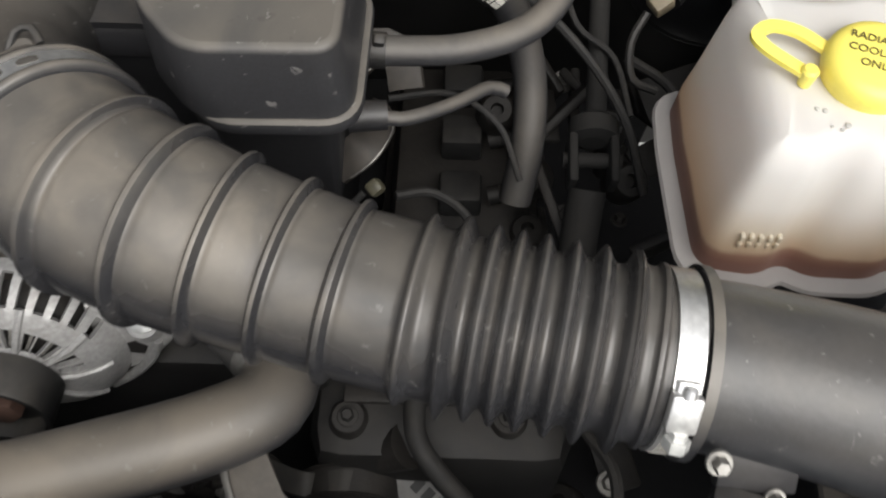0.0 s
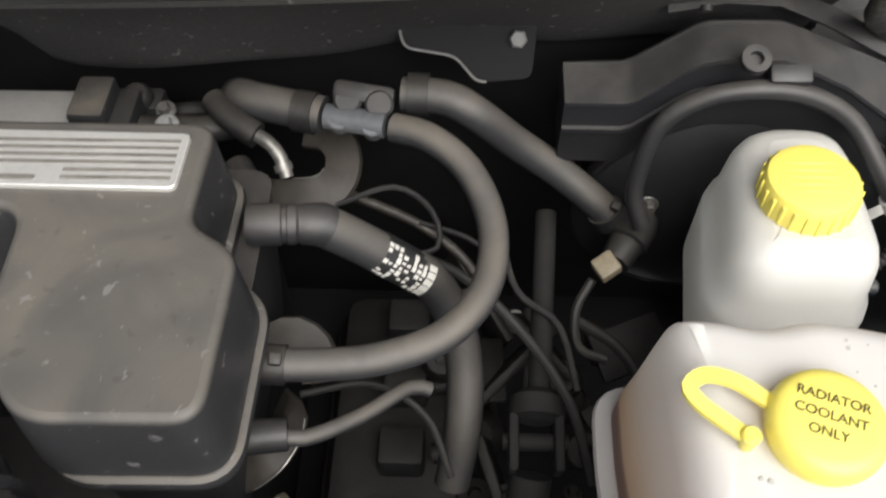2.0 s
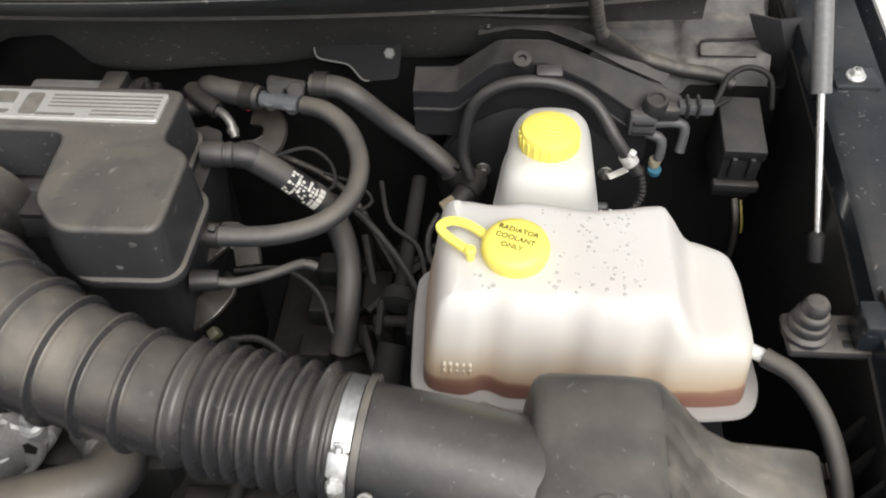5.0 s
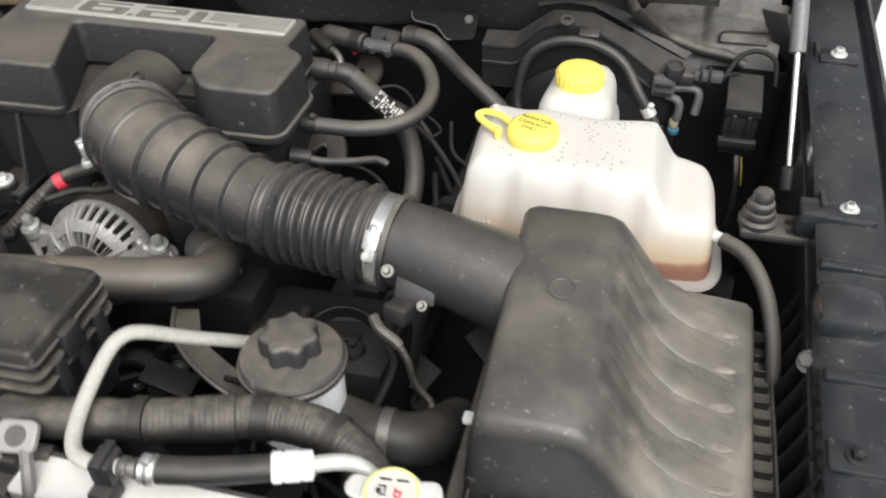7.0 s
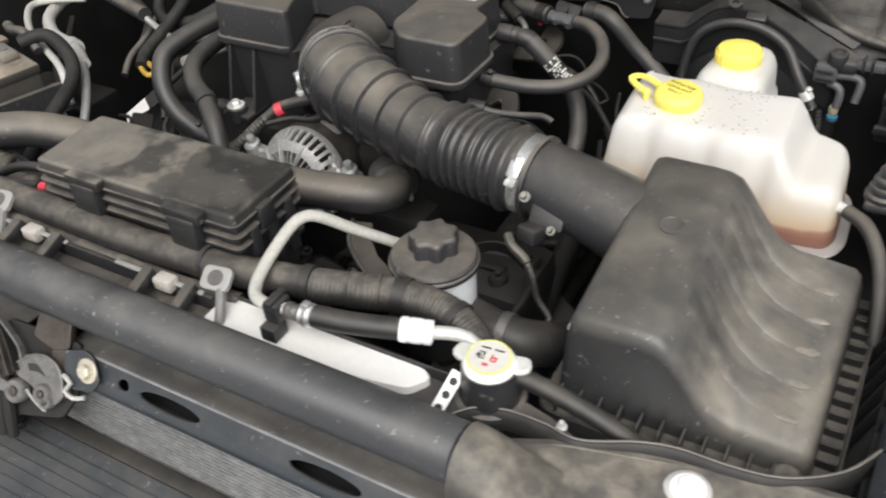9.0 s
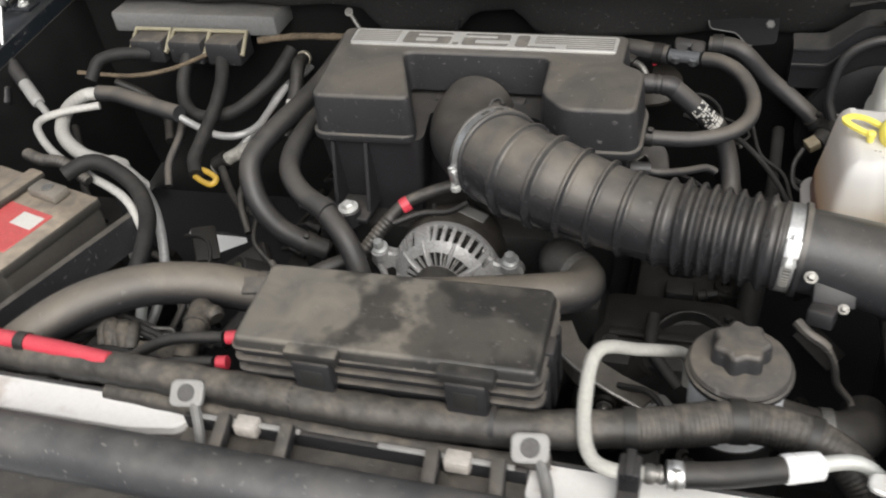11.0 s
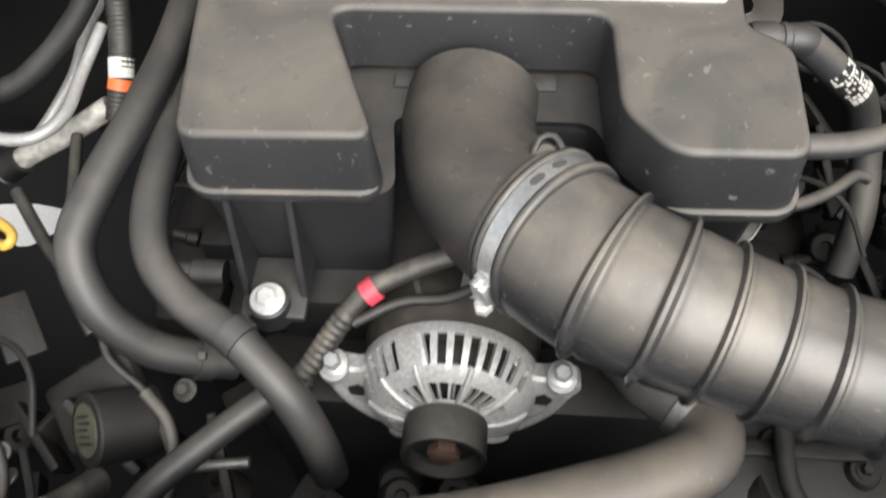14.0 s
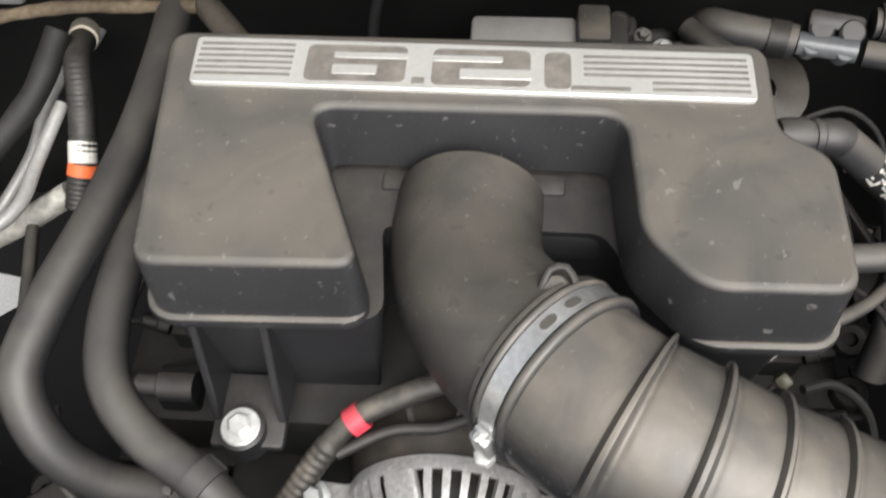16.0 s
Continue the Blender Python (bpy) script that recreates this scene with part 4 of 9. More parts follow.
for k in range(12):
    x = 0.262 + 0.0225 * k
    part("fin", box(bmesh.new(), (x - 0.0012, -0.057, 0.976), (x + 0.0012, -0.0335, 1.004 - 0.0005 * k), 0.0008, seg=1), PLASTIC, base)
for k in range(13):
    y = -0.03 + 0.0225 * k
    part("fin", box(bmesh.new(), (0.518, y - 0.0012, 0.976), (0.541, y + 0.0012, 0.992), 0.0008, seg=1), HOSE_DARK, base)
bm = tube(bmesh.new(), [(0.544, -0.06, 0.985), (0.545, 0.10, 0.985), (0.544, 0.26, 0.985)], 0.0016, 6)
part("wire_clip", bm, DULL_STEEL, base)
OUT = [(0.118, 0.197, 1.094, 0.0485), (0.150, 0.193, 1.092, 0.0488), (0.20, 0.185, 1.087, 0.0500), (0.24, 0.177, 1.081, 0.0520), (0.27, 0.170, 1.076, 0.0535), (0.31, 0.160, 1.068, 0.0540)]
part("outlet_pipe", tube(bmesh.new(), OUT, 0.05, 40, 0.005), LID_PLASTIC, airbox)
sensor = part("airflow_sensor", box(bmesh.new(), (-0.022, -0.014, -0.006), (0.022, 0.014, 0.006), 0.002, frame_from((0.165, 0.142, 1.078), (0.0, -0.75, 0.55))), PLASTIC_CLEAN, airbox, "black airflow sensor plugged into the pipe")
part("plug", box(bmesh.new(), (-0.014, -0.010, -0.004), (0.014, 0.010, 0.020), 0.003, frame_from((0.156, 0.126, 1.065), (-0.25, -0.75, 0.15))), PLASTIC_CLEAN, sensor)
bm = tube(bmesh.new(), [(0.128, 0.106, 1.065), (0.140, 0.094, 1.060), (0.158, 0.089, 1.050), (0.170, 0.085, 1.030), (0.178, 0.083, 1.0), (0.196, 0.078, 0.976), (0.186, 0.061, 0.968), (0.139, 0.049, 0.960)], 0.0042, 8, 0.002, ripple=lambda s: 1 + (0.45 if s < 0.045 else 0.06 * math.cos(s * 900)))
part("sensor_lead", bm, LOOM, sensor)
bolt((0.137, 0.136, 1.104), (0, -0.6, 0.7), 0.0045, airbox, DULL_STEEL)
bolt((0.175, 0.128, 1.070), (0, -0.6, 0.7), 0.0038, airbox, DULL_STEEL)
part("white_clip", box(bmesh.new(), (0.243, 0.018, 1.028), (0.254, 0.032, 1.036), 0.003), WHITE, airbox)

# ---- coolant tank ----
tank = thing("coolant_tank", (0.31, 0.37, 0.95), "milky white coolant tank with brown tide line", "coolant tank")
LOWER = [(0.160, 0.449), (0.159, 0.40), (0.164, 0.301), (0.205, 0.2955), (0.223, 0.3055), (0.242, 0.2955), (0.282, 0.295), (0.300, 0.3045), (0.318, 0.295), (0.354, 0.294), (0.372, 0.3035), (0.390, 0.2945), (0.430, 0.2945), (0.466, 0.300), (0.475, 0.325), (0.472, 0.40), (0.464, 0.43), (0.42, 0.452), (0.375, 0.452), (0.345, 0.443), (0.315, 0.441), (0.285, 0.448), (0.255, 0.450), (0.225, 0.442), (0.195, 0.450)]
LOWER = fillet(LOWER, [0.03, 0.01, 0.038, 0.011, 0.014, 0.011, 0.011, 0.014, 0.011, 0.011, 0.014, 0.011, 0.014, 0.02, 0.016, 0.016, 0.016, 0.02, 0.014, 0.014, 0.014, 0.014, 0.014, 0.014, 0.014], 5)


def tank_top(x, y):
    """The height of the tank's top: high, then a rounded drop to the low end; lower at the front."""
    k = min(1.0, max(0.0, (x - 0.384) / 0.036))
    return 1.144 - 0.045 * k * k * (3 - 2 * k) - 0.07 * (0.45 - y) + 0.0012 * math.sin(60 * x)


def tank_skin(bm):
    """Rings from the foot up, over the shoulder and in to the spine of the top."""
    dense = []
    for a, b in zip(LOWER, LOWER[1:] + LOWER[:1]):
        k = max(1, int((Vector(b) - Vector(a)).length / 0.006))
        dense += [Vector(a) + (Vector(b) - Vector(a)) * (j / k) for j in range(k)]
    levels = [("wall", u, g) for u, g in ((0.0, -0.010), (0.10, 0.0), (0.2, 0.0), (0.4, -0.001), (0.6, -0.003), (0.8, -0.004))]
    levels += [("round", a, 0) for a in [k * math.pi / 12 for k in range(7)]]
    levels += [("top", k, 0) for k in (0.25, 0.5, 0.75, 1.0)]
    rings, r = [], 0.027
    for kind, v, g in levels:
        ring = []
        for q in offset(dense, g if kind == "wall" else (-0.005 - r * 0.7 * (1 - math.cos(v)) if kind == "round" else -0.005 - r * 0.7)):
            x, y = q[0], q[1]
            if kind == "top":
                sx = min(0.43, max(0.195, x))
                x, y = x + (sx - x) * v, y + (0.372 - y) * v
            top = tank_top(x, y)
            z = 0.985 + (top - r - 0.985) * v / 0.95 if kind == "wall" else (top - r + r * math.sin(v) if kind == "round" else top)
            lean = max(0.0, (z - 1.03) / 0.115)
            if y < 0.37:
                y += (0.37 - y) * 0.16 * lean ** 1.3
            ring.append(bm.verts.new((x + 0.014 * lean * max(0.0, min(1.0, (0.26 - x) / 0.1)), y, z)))
        rings.append(ring)
    n = len(dense)
    for a, b in zip(rings, rings[1:]):
        for k in range(n):
            bm.faces.new((a[k], a[(k + 1) % n], b[(k + 1) % n], b[k]))
    bm.faces.new(rings[0][::-1])
    return bm


part("tank_body", tank_skin(bmesh.new()), TANK, tank, smooth=70)
part("flange", stack(bmesh.new(), LOWER, [(1.006, 0.0), (1.007, 0.010), (1.010, 0.0125), (1.013, 0.011), (1.014, 0.0)]), FLANGE, tank, "pale moulded flange seam")
part("coolant", stack(bmesh.new(), LOWER, [(0.99, -0.013), (1.010, -0.0025), (1.036, -0.0035), (1.0365, -0.02)]), COOLANT, tank, "stale brown-orange coolant in the bottom")
for k in range(2):
    bm = bmesh.new()
    for i in range(5):
        box(bm, (0.184 + 0.006 * i, 0.2985, 1.053 - 0.008 * k), (0.187 + 0.006 * i, 0.3035, 1.059 - 0.008 * k), 0.0008, seg=1)
    part("level_mark", bm, TANK, tank, "raised unreadable level marking")
cap = part("cap", lathe(bmesh.new(), (0.247, 0.3695, 1.132), (0, -0.06, 1), [(0, 0.0290), (0.008, 0.0298), (0.012, 0.0312), (0.017, 0.0312), (0.021, 0.0298), (0.0238, 0.0268), (0.025, 0.022), (0.0252, 0.0)], 48), YELLOW, tank, "yellow cap with black lettering")
m = frame_from((0.247, 0.3695, 1.1574), (0, -0.06, 1), (1, -0.34, 0))
for words, dy in (("RADIATOR", 0.0135), ("COOLANT", 0.0), ("ONLY", -0.0135)):
    part("writing", text_mesh(words, 0.0076, m @ pose(-0.0005, dy * 0.72 - 0.0003, 0)), PRINT, cap)
LOOP = [(0.222, 0.380, 1.149), (0.203, 0.391, 1.153), (0.187, 0.394, 1.154), (0.178, 0.3875, 1.153), (0.182, 0.379, 1.152), (0.194, 0.3695, 1.150), (0.207, 0.361, 1.148)]
line = [Vector(q) for q in spline(LOOP, 0.003)]
sides = []
for i, q in enumerate(line):
    f = line[min(i + 1, len(line) - 1)] - line[max(i - 1, 0)]
    sides.append(Vector((-f.y, f.x, 0)).normalized() * 0.0042)
part("tether", sheet(bmesh.new(), [[q + n for q, n in zip(line, sides)], [q - n for q, n in zip(line, sides)]], 0.0035), YELLOW, cap, "looped yellow tether strap")
part("tether_knob", lathe(bmesh.new(), (0.2065, 0.361, 1.138), (0, 0, 1), [(0, 0.004), (0.012, 0.0055), (0.014, 0.004)], 14), YELLOW, cap)
bm = lathe(bmesh.new(), (0.455, 0.335, 1.064), (0.85, -0.50, 0.0), [(0, 0.012), (0.012, 0.010), (0.014, 0.007), (0.030, 0.0065)], 18)
part("outlet_nipple", bm, TANK_SOLID, tank)
part("seam_dimple", lathe(bmesh.new(), (0.216, 0.345, 1.131), (0, -0.2, 1), [(0, 0.008), (0.002, 0.007), (0.0025, 0.004)], 16), TANK_SOLID, tank)
random.seed(4)
DIRT = surface("dried dirt", (0.46, 0.45, 0.42), 0.8, bump=0)
for k in range(150):
    x, y = 0.210 + 0.152 * random.random(), 0.325 + 0.10 * random.random()
    r = random.uniform(0.0007, 0.0023)
    z = tank_top(x, y)
    if (x - 0.247) ** 2 + (y - 0.366) ** 2 < 0.0014 or (x < 0.27 and y > 0.37):
        continue
    part("dirt_speck", lathe(bmesh.new(), (x, y, z - 0.0004), (0, -0.1, 1), [(0, r), (0.0006, r * 0.8), (0.0008, r * 0.3)], 8), DIRT, tank)
hose("overflow_hose", [(0.478, 0.321, 1.064), (0.505, 0.300, 1.062), (0.527, 0.265, 1.045), (0.540, 0.225, 1.015), (0.547, 0.19, 0.97), (0.55, 0.17, 0.9)], 0.009, HOSE, "black rubber overflow hose from the coolant tank")

# ---- brake fluid reservoir, master cylinder and booster ----
brake = thing("brake_fluid_reservoir", (0.28, 0.54, 0.96), "milky white brake fluid reservoir with yellow cap", "reservoir")
RES = fillet([(0.229, 0.488), (0.331, 0.488), (0.328, 0.622), (0.246, 0.622)], [0.036, 0.036, 0.046, 0.042], 7)
part("reservoir_body", stack(bmesh.new(), RES, [(0.97, -0.003), (1.0, 0.010), (1.052, 0.009), (1.060, 0.0075), (1.066, 0.0035), (1.082, 0.002), (1.100, 0.0), (1.110, -0.0035), (1.117, -0.009), (1.1205, -0.016), (1.1222, -0.023)]), TANK_SOLID, brake, smooth=60)
bm = bmesh.new()
lathe(bm, (0.281, 0.545, 1.118), (0, 0, 1), [(0, 0.030), (0.005, 0.0318), (0.020, 0.0314), (0.0240, 0.0292), (0.0258, 0.0245), (0.0250, 0.0)], 48)
bcap = part("cap", bm, YELLOW, brake, "yellow ribbed screw cap")
for k in range(24):
    a = 2 * math.pi * k / 24
    d = Vector((math.cos(a), math.sin(a), 0))
    part("grip_rib", box(bmesh.new(), (-0.0016, -0.0014, 0.004), (0.0007, 0.0014, 0.0205), 0.0006, frame_from(Vector((0.281, 0.545, 1.118)) + d * 0.0318, (0, 0, 1), d), 1), YELLOW, bcap)
bm = bmesh.new()
for k in range(5):
    box(bm, (0.264, 0.556 - 0.006 * k, 1.1430), (0.298 - 0.003 * (k % 2), 0.5580 - 0.006 * k, 1.1438), 0.0004, seg=1)
part("moulded_writing", bm, YELLOW, bcap)
part("bleed_knob", lathe(bmesh.new(), (0.336, 0.525, 1.05), (1, 0, 0), [(0, 0.006), (0.012, 0.006), (0.014, 0.004)], 12), BLUE_STEEL, brake)
master = thing("brake_master_cylinder", (0.28, 0.58, 0.9), "dark cast brake master cylinder under its reservoir", "brake cylinder")
part("cylinder", lathe(bmesh.new(), (0.28, 0.45, 0.945), (0, 1, 0.03), [(0, 0.02), (0.01, 0.026), (0.19, 0.026), (0.2, 0.04), (0.215, 0.04)], 24), DARK, master)
booster = thing("brake_booster", (0.285, 0.68, 0.85), "matt black round brake booster behind the reservoir", "brake booster")
part("shell", lathe(bmesh.new(), (0.285, 0.640, 0.965), (0, 1, 0.1), [(0, 0.03), (0.004, 0.06), (0.012, 0.105), (0.018, 0.125), (0.022, 0.132), (0.030, 0.132), (0.034, 0.125), (0.07, 0.125)], 56), PLASTIC_CLEAN, booster)
part("rim_band", lathe(bmesh.new(), (0.285, 0.640, 0.965), (0, 1, 0.1), [(0.020, 0.1325), (0.021, 0.1345), (0.031, 0.1345), (0.032, 0.1325)], 56), HOSE_DARK, booster)
for sx in (-1, 1):
    bolt((0.285 + sx * 0.075, 0.645, 0.995), (0, -1, 0.1), 0.006, booster, DULL_STEEL, "stud")
hose("booster_hose", [(0.196, 0.600, 1.020), (0.187, 0.612, 1.052), (0.197, 0.624, 1.106), (0.225, 0.628, 1.132), (0.262, 0.628, 1.141), (0.300, 0.628, 1.135), (0.334, 0.622, 1.116), (0.360, 0.600, 1.085), (0.388, 0.590, 1.045)], 0.0072, HOSE_DIM, "black vacuum hose arching over the brake booster", clamps=(0.95,), grip=BRIGHT)

# ---- wiring trough, relay box and driver's rear corner ----
trough = thing("wiring_trough", (0.26, 0.68, 1.08), "long dusty black plastic wiring trough along the firewall", "wiring trough")
# the lid's front and back edges (x, z): low at the bulkhead end, a ramp, high over the booster, then falling
FRONT = ((0.128, 1.118), (0.172, 1.118), (0.180, 1.121), (0.211, 1.151), (0.220, 1.157), (0.234, 1.161), (0.275, 1.161), (0.285, 1.158), (0.327, 1.137), (0.373, 1.104), (0.402, 1.088))
BACK = ((0.128, 1.122), (0.172, 1.124), (0.180, 1.128), (0.221, 1.160), (0.230, 1.1625), (0.246, 1.163), (0.279, 1.163), (0.290, 1.159), (0.346, 1.135), (0.421, 1.101), (0.440, 1.090))
bm = bmesh.new()
rings = []
for (fx, fz), (bx, bz) in zip(FRONT, BACK):
    ring = [(fx, 0.644, fz - 0.070), (fx, 0.639, fz - 0.032), (fx, 0.636, fz - 0.031), (fx, 0.636, fz - 0.027), (fx, 0.639, fz - 0.026), (fx, 0.639, fz - 0.006), (fx, 0.6365, fz - 0.004), (fx, 0.637, fz - 0.001), (fx, 0.640, fz), (bx, 0.671, bz - 0.001), (bx, 0.674, bz + 0.001), (bx, 0.677, bz), (bx, 0.678, bz - 0.004), (bx, 0.676, bz - 0.060)]
    rings.append([bm.verts.new(q) for q in ring])
for a, b in zip(rings, rings[1:]):
    for k in range(len(a)):
        bm.faces.new((a[k], b[k], b[(k + 1) % len(a)], a[(k + 1) % len(a)]))
bm.faces.new(rings[0])
bm.faces.new(rings[-1][::-1])
bmesh.ops.recalc_face_normals(bm, faces=bm.faces[:])
part("trough_body", bm, TROUGH_MAT, trough, smooth=35)
bm = lathe(bmesh.new(), (0.250, 0.626, 1.168), (0, -0.45, 1), [(0, 0.010), (0.006, 0.010), (0.006, 0.005), (0.001, 0.005)], 20)
part("lug", bm, TROUGH_MAT, trough)
part("tab", box(bmesh.new(), (-0.015, -0.008, -0.006), (0.015, 0.008, 0.004), 0.003, frame_from((0.281, 0.634, 1.151), (0, -0.5, 1))), TROUGH_MAT, trough)
part("end_knob", lathe(bmesh.new(), (0.404, 0.640, 1.095), (0, -0.2, 1), [(0, 0.0135), (0.020, 0.0135), (0.022, 0.012), (0.022, 0.009), (0.0195, 0.008), (0.0195, 0)], 24), PLASTIC_CLEAN, trough)
CONNECTOR = surface("grey-black connector plastic", (0.085, 0.087, 0.092), 0.45, dust=0.35)
cb = thing("cable_bracket", (0.41, 0.63, 1.06), "grey plastic cable connectors beside the wiring trough", "connector")
part("connector_body", box(bmesh.new(), (0.376, 0.626, 1.068), (0.408, 0.648, 1.098), 0.004), CONNECTOR, cb)
part("connector_rib", box(bmesh.new(), (0.380, 0.622, 1.074), (0.404, 0.628, 1.079), 0.001), PLASTIC_CLEAN, cb)
part("connector_rib", box(bmesh.new(), (0.380, 0.622, 1.086), (0.404, 0.628, 1.091), 0.001), PLASTIC_CLEAN, cb)
part("connector_neck", box(bmesh.new(), (0.406, 0.630, 1.088), (0.432, 0.648, 1.104), 0.003), PLASTIC, cb)
part("connector_tail", box(bmesh.new(), (0.430, 0.634, 1.094), (0.470, 0.650, 1.108), 0.003), CONNECTOR, cb)
for x in (0.440, 0.452):
    part("tail_rib", box(bmesh.new(), (x - 0.002, 0.632, 1.092), (x + 0.002, 0.652, 1.112), 0.001), PLASTIC_CLEAN, cb)
part("wire", tube(bmesh.new(), [(0.468, 0.642, 1.101), (0.482, 0.650, 1.103), (0.492, 0.662, 1.100)], 0.0022, 6), CABLE, cb)
part("pipe", tube(bmesh.new(), [(0.404, 0.640, 1.078), (0.428, 0.640, 1.080), (0.440, 0.639, 1.077), (0.4425, 0.636, 1.066), (0.440, 0.630, 1.045)], 0.0062, 10), CONNECTOR, cb)
part("pipe", tube(bmesh.new(), [(0.398, 0.634, 1.068), (0.413, 0.632, 1.064), (0.418, 0.630, 1.054), (0.417, 0.628, 1.035)], 0.0062, 10), CONNECTOR, cb)
loomr = lambda s: 1 + 0.10 * math.cos(2 * math.pi * s / 0.006)
hose("corrugated_conduit", [(0.308, 0.595, 1.296), (0.3165, 0.622, 1.262), (0.325, 0.642, 1.224), (0.336, 0.662, 1.182), (0.357, 0.686, 1.154), (0.383, 0.70, 1.130), (0.407, 0.70, 1.120), (0.439, 0.70, 1.111), (0.479, 0.70, 1.104), (0.50, 0.695, 1.095)], 0.0078, LOOM, "dusty black corrugated conduit running down the firewall", "conduit", 16, 0.0013, lambda s: (0.90 + 0.09 * math.cos(2 * math.pi * s / 0.0048)) if s < 0.135 else 1.12 + 0.03 * math.sin(s * 210))
part("back_rail", sheet(bmesh.new(), [[(x, 0.683, z) for x, z in ((0.200, 1.163), (0.240, 1.172), (0.279, 1.170), (0.320, 1.152), (0.364, 1.128), (0.417, 1.103))], [(x, 0.694, z) for x, z in ((0.200, 1.170), (0.240, 1.180), (0.284, 1.178), (0.326, 1.160), (0.371, 1.135), (0.426, 1.109))]], 0.003), PLASTIC_CLEAN, trough, "dark rail behind the trough lid")
hose("thin_lead", [(0.470, 0.645, 1.095), (0.480, 0.665, 1.105), (0.492, 0.685, 1.115), (0.515, 0.695, 1.12), (0.540, 0.69, 1.11), (0.545, 0.67, 1.08)], 0.0036, CABLE, "thin black lead beside the relay box", "cable")
PALE_STEEL = surface("dusty pale steel", (0.045, 0.045, 0.046), 0.5, dust=0.85, var=0.5, coarse=14, thin=0.4, dust_col=(0.20, 0.192, 0.18))


def fold(x):
    k = min(1.0, max(0.0, (x - 0.436) / 0.018))
    return k * k * (3 - 2 * k)


part("apron", sheet(bmesh.new(), [[(x, y + 0.010 * fold(x) * (y < 0.72), z + 0.003 * math.sin(50 * x) * k + 0.014 * fold(x)) for x in np.linspace(0.335, 0.545, 43)] for y, z, k in ((0.700, 1.070, 0), (0.708, 1.090, 0), (0.716, 1.097, 1), (0.74, 1.100, 1), (0.765, 1.104, 1), (0.772, 1.116, 0), (0.80, 1.120, 0), (0.83, 1.15, 0), (0.84, 1.30, 0))], 0.003), PALE_STEEL, shell, "dusty pressed steel corner apron")
part("apron_recess", sheet(bmesh.new(), [[(0.466, 0.744, 1.1195), (0.50, 0.746, 1.1195), (0.534, 0.750, 1.1195)], [(0.462, 0.722, 1.117), (0.495, 0.722, 1.117), (0.528, 0.722, 1.117)]], 0.002), PALE_STEEL, shell)
# Dark tube drawn where the recess edge falls into shade.
part("crease_shade_line", tube(bmesh.new(), [(0.461, 0.720, 1.119), (0.463, 0.738, 1.121), (0.471, 0.746, 1.122), (0.50, 0.748, 1.122), (0.536, 0.752, 1.122)], 0.0018, 8), DARK, shell)
part("apron_hinge", sheet(bmesh.new(), [[(0.500, 0.835, 1.100), (0.530, 0.835, 1.097), (0.555, 0.835, 1.095), (0.601, 0.835, 1.089)], [(0.500, 0.850, 1.120), (0.530, 0.850, 1.125), (0.560, 0.850, 1.125), (0.580, 0.850, 1.115)]], 0.003), surface("pale hinge steel", (0.30, 0.285, 0.265), 0.5, var=0.4, coarse=40), shell)
part("boot", sheet(bmesh.new(), [[(0.513, 0.742, 1.163), (0.545, 0.730, 1.163), (0.578, 0.742, 1.160)], [(0.524, 0.738, 1.140), (0.555, 0.722, 1.135), (0.586, 0.738, 1.130)], [(0.537, 0.734, 1.122), (0.562, 0.722, 1.112), (0.588, 0.734, 1.108)], [(0.555, 0.732, 1.098), (0.564, 0.728, 1.090), (0.574, 0.732, 1.098)]], 0.004), PLASTIC_CLEAN, shell, "black rubber corner flap")
part("lower_bulkhead", sheet(bmesh.new(), [[(x, y, z) for x in np.linspace(0.335, 0.60, 6)] for y, z in ((0.712, 1.082), (0.715, 1.0), (0.73, 0.5))], 0.003), DARK, shell)
rb = thing("relay_box", (0.50, 0.625, 1.0), "black relay box with flat lid on the inner fender", "relay box")
m = frame_from((0.502, 0.627, 1.088), (0.0, -0.12, 1), (1, -0.03, 0))
part("lid", box(bmesh.new(), (-0.024, -0.044, -0.012), (0.024, 0.044, 0.004), 0.003, m), TROUGH_MAT, rb)
part("case", box(bmesh.new(), (-0.022, -0.042, -0.075), (0.022, 0.042, -0.012), 0.003, m), PLASTIC_CLEAN, rb)
for dx in (-0.010, 0.010):
    part("latch", box(bmesh.new(), (dx - 0.003, -0.048, -0.036), (dx + 0.003, -0.040, -0.006), 0.0015, m), PLASTIC_CLEAN, rb)
part("case_foot", box(bmesh.new(), (-0.026, -0.050, -0.060), (0.026, -0.038, -0.046), 0.003, m), PLASTIC_CLEAN, rb)
bm = tube(bmesh.new(), [(0.505, 0.59, 1.01), (0.508, 0.575, 0.99), (0.512, 0.57, 0.95), (0.51, 0.575, 0.9)], 0.004, 8)
part("lead", bm, LOOM, rb)
bm = tube(bmesh.new(), [(0.512, 0.588, 1.01), (0.515, 0.572, 0.99), (0.517, 0.570, 0.975)], 0.0014, 8)
part("yellow_lead", bm, surface("dull yellow wire", (0.2, 0.16, 0.03), 0.5), rb)
hose("ribbed_lead", [(0.395, 0.618, 1.03), (0.40, 0.60, 1.0), (0.38, 0.585, 0.975), (0.35, 0.575, 0.95)], 0.0048, CABLE, "thin ribbed black lead near the brake reservoir", "cable", 10, 0.0015, lambda s: 1 + 0.12 * math.cos(2 * math.pi * s / 0.005))
plug = thing("fluid_level_plug", (0.41, 0.63, 1.01), "pale level plug with a blue base on the cylinder", "plug")
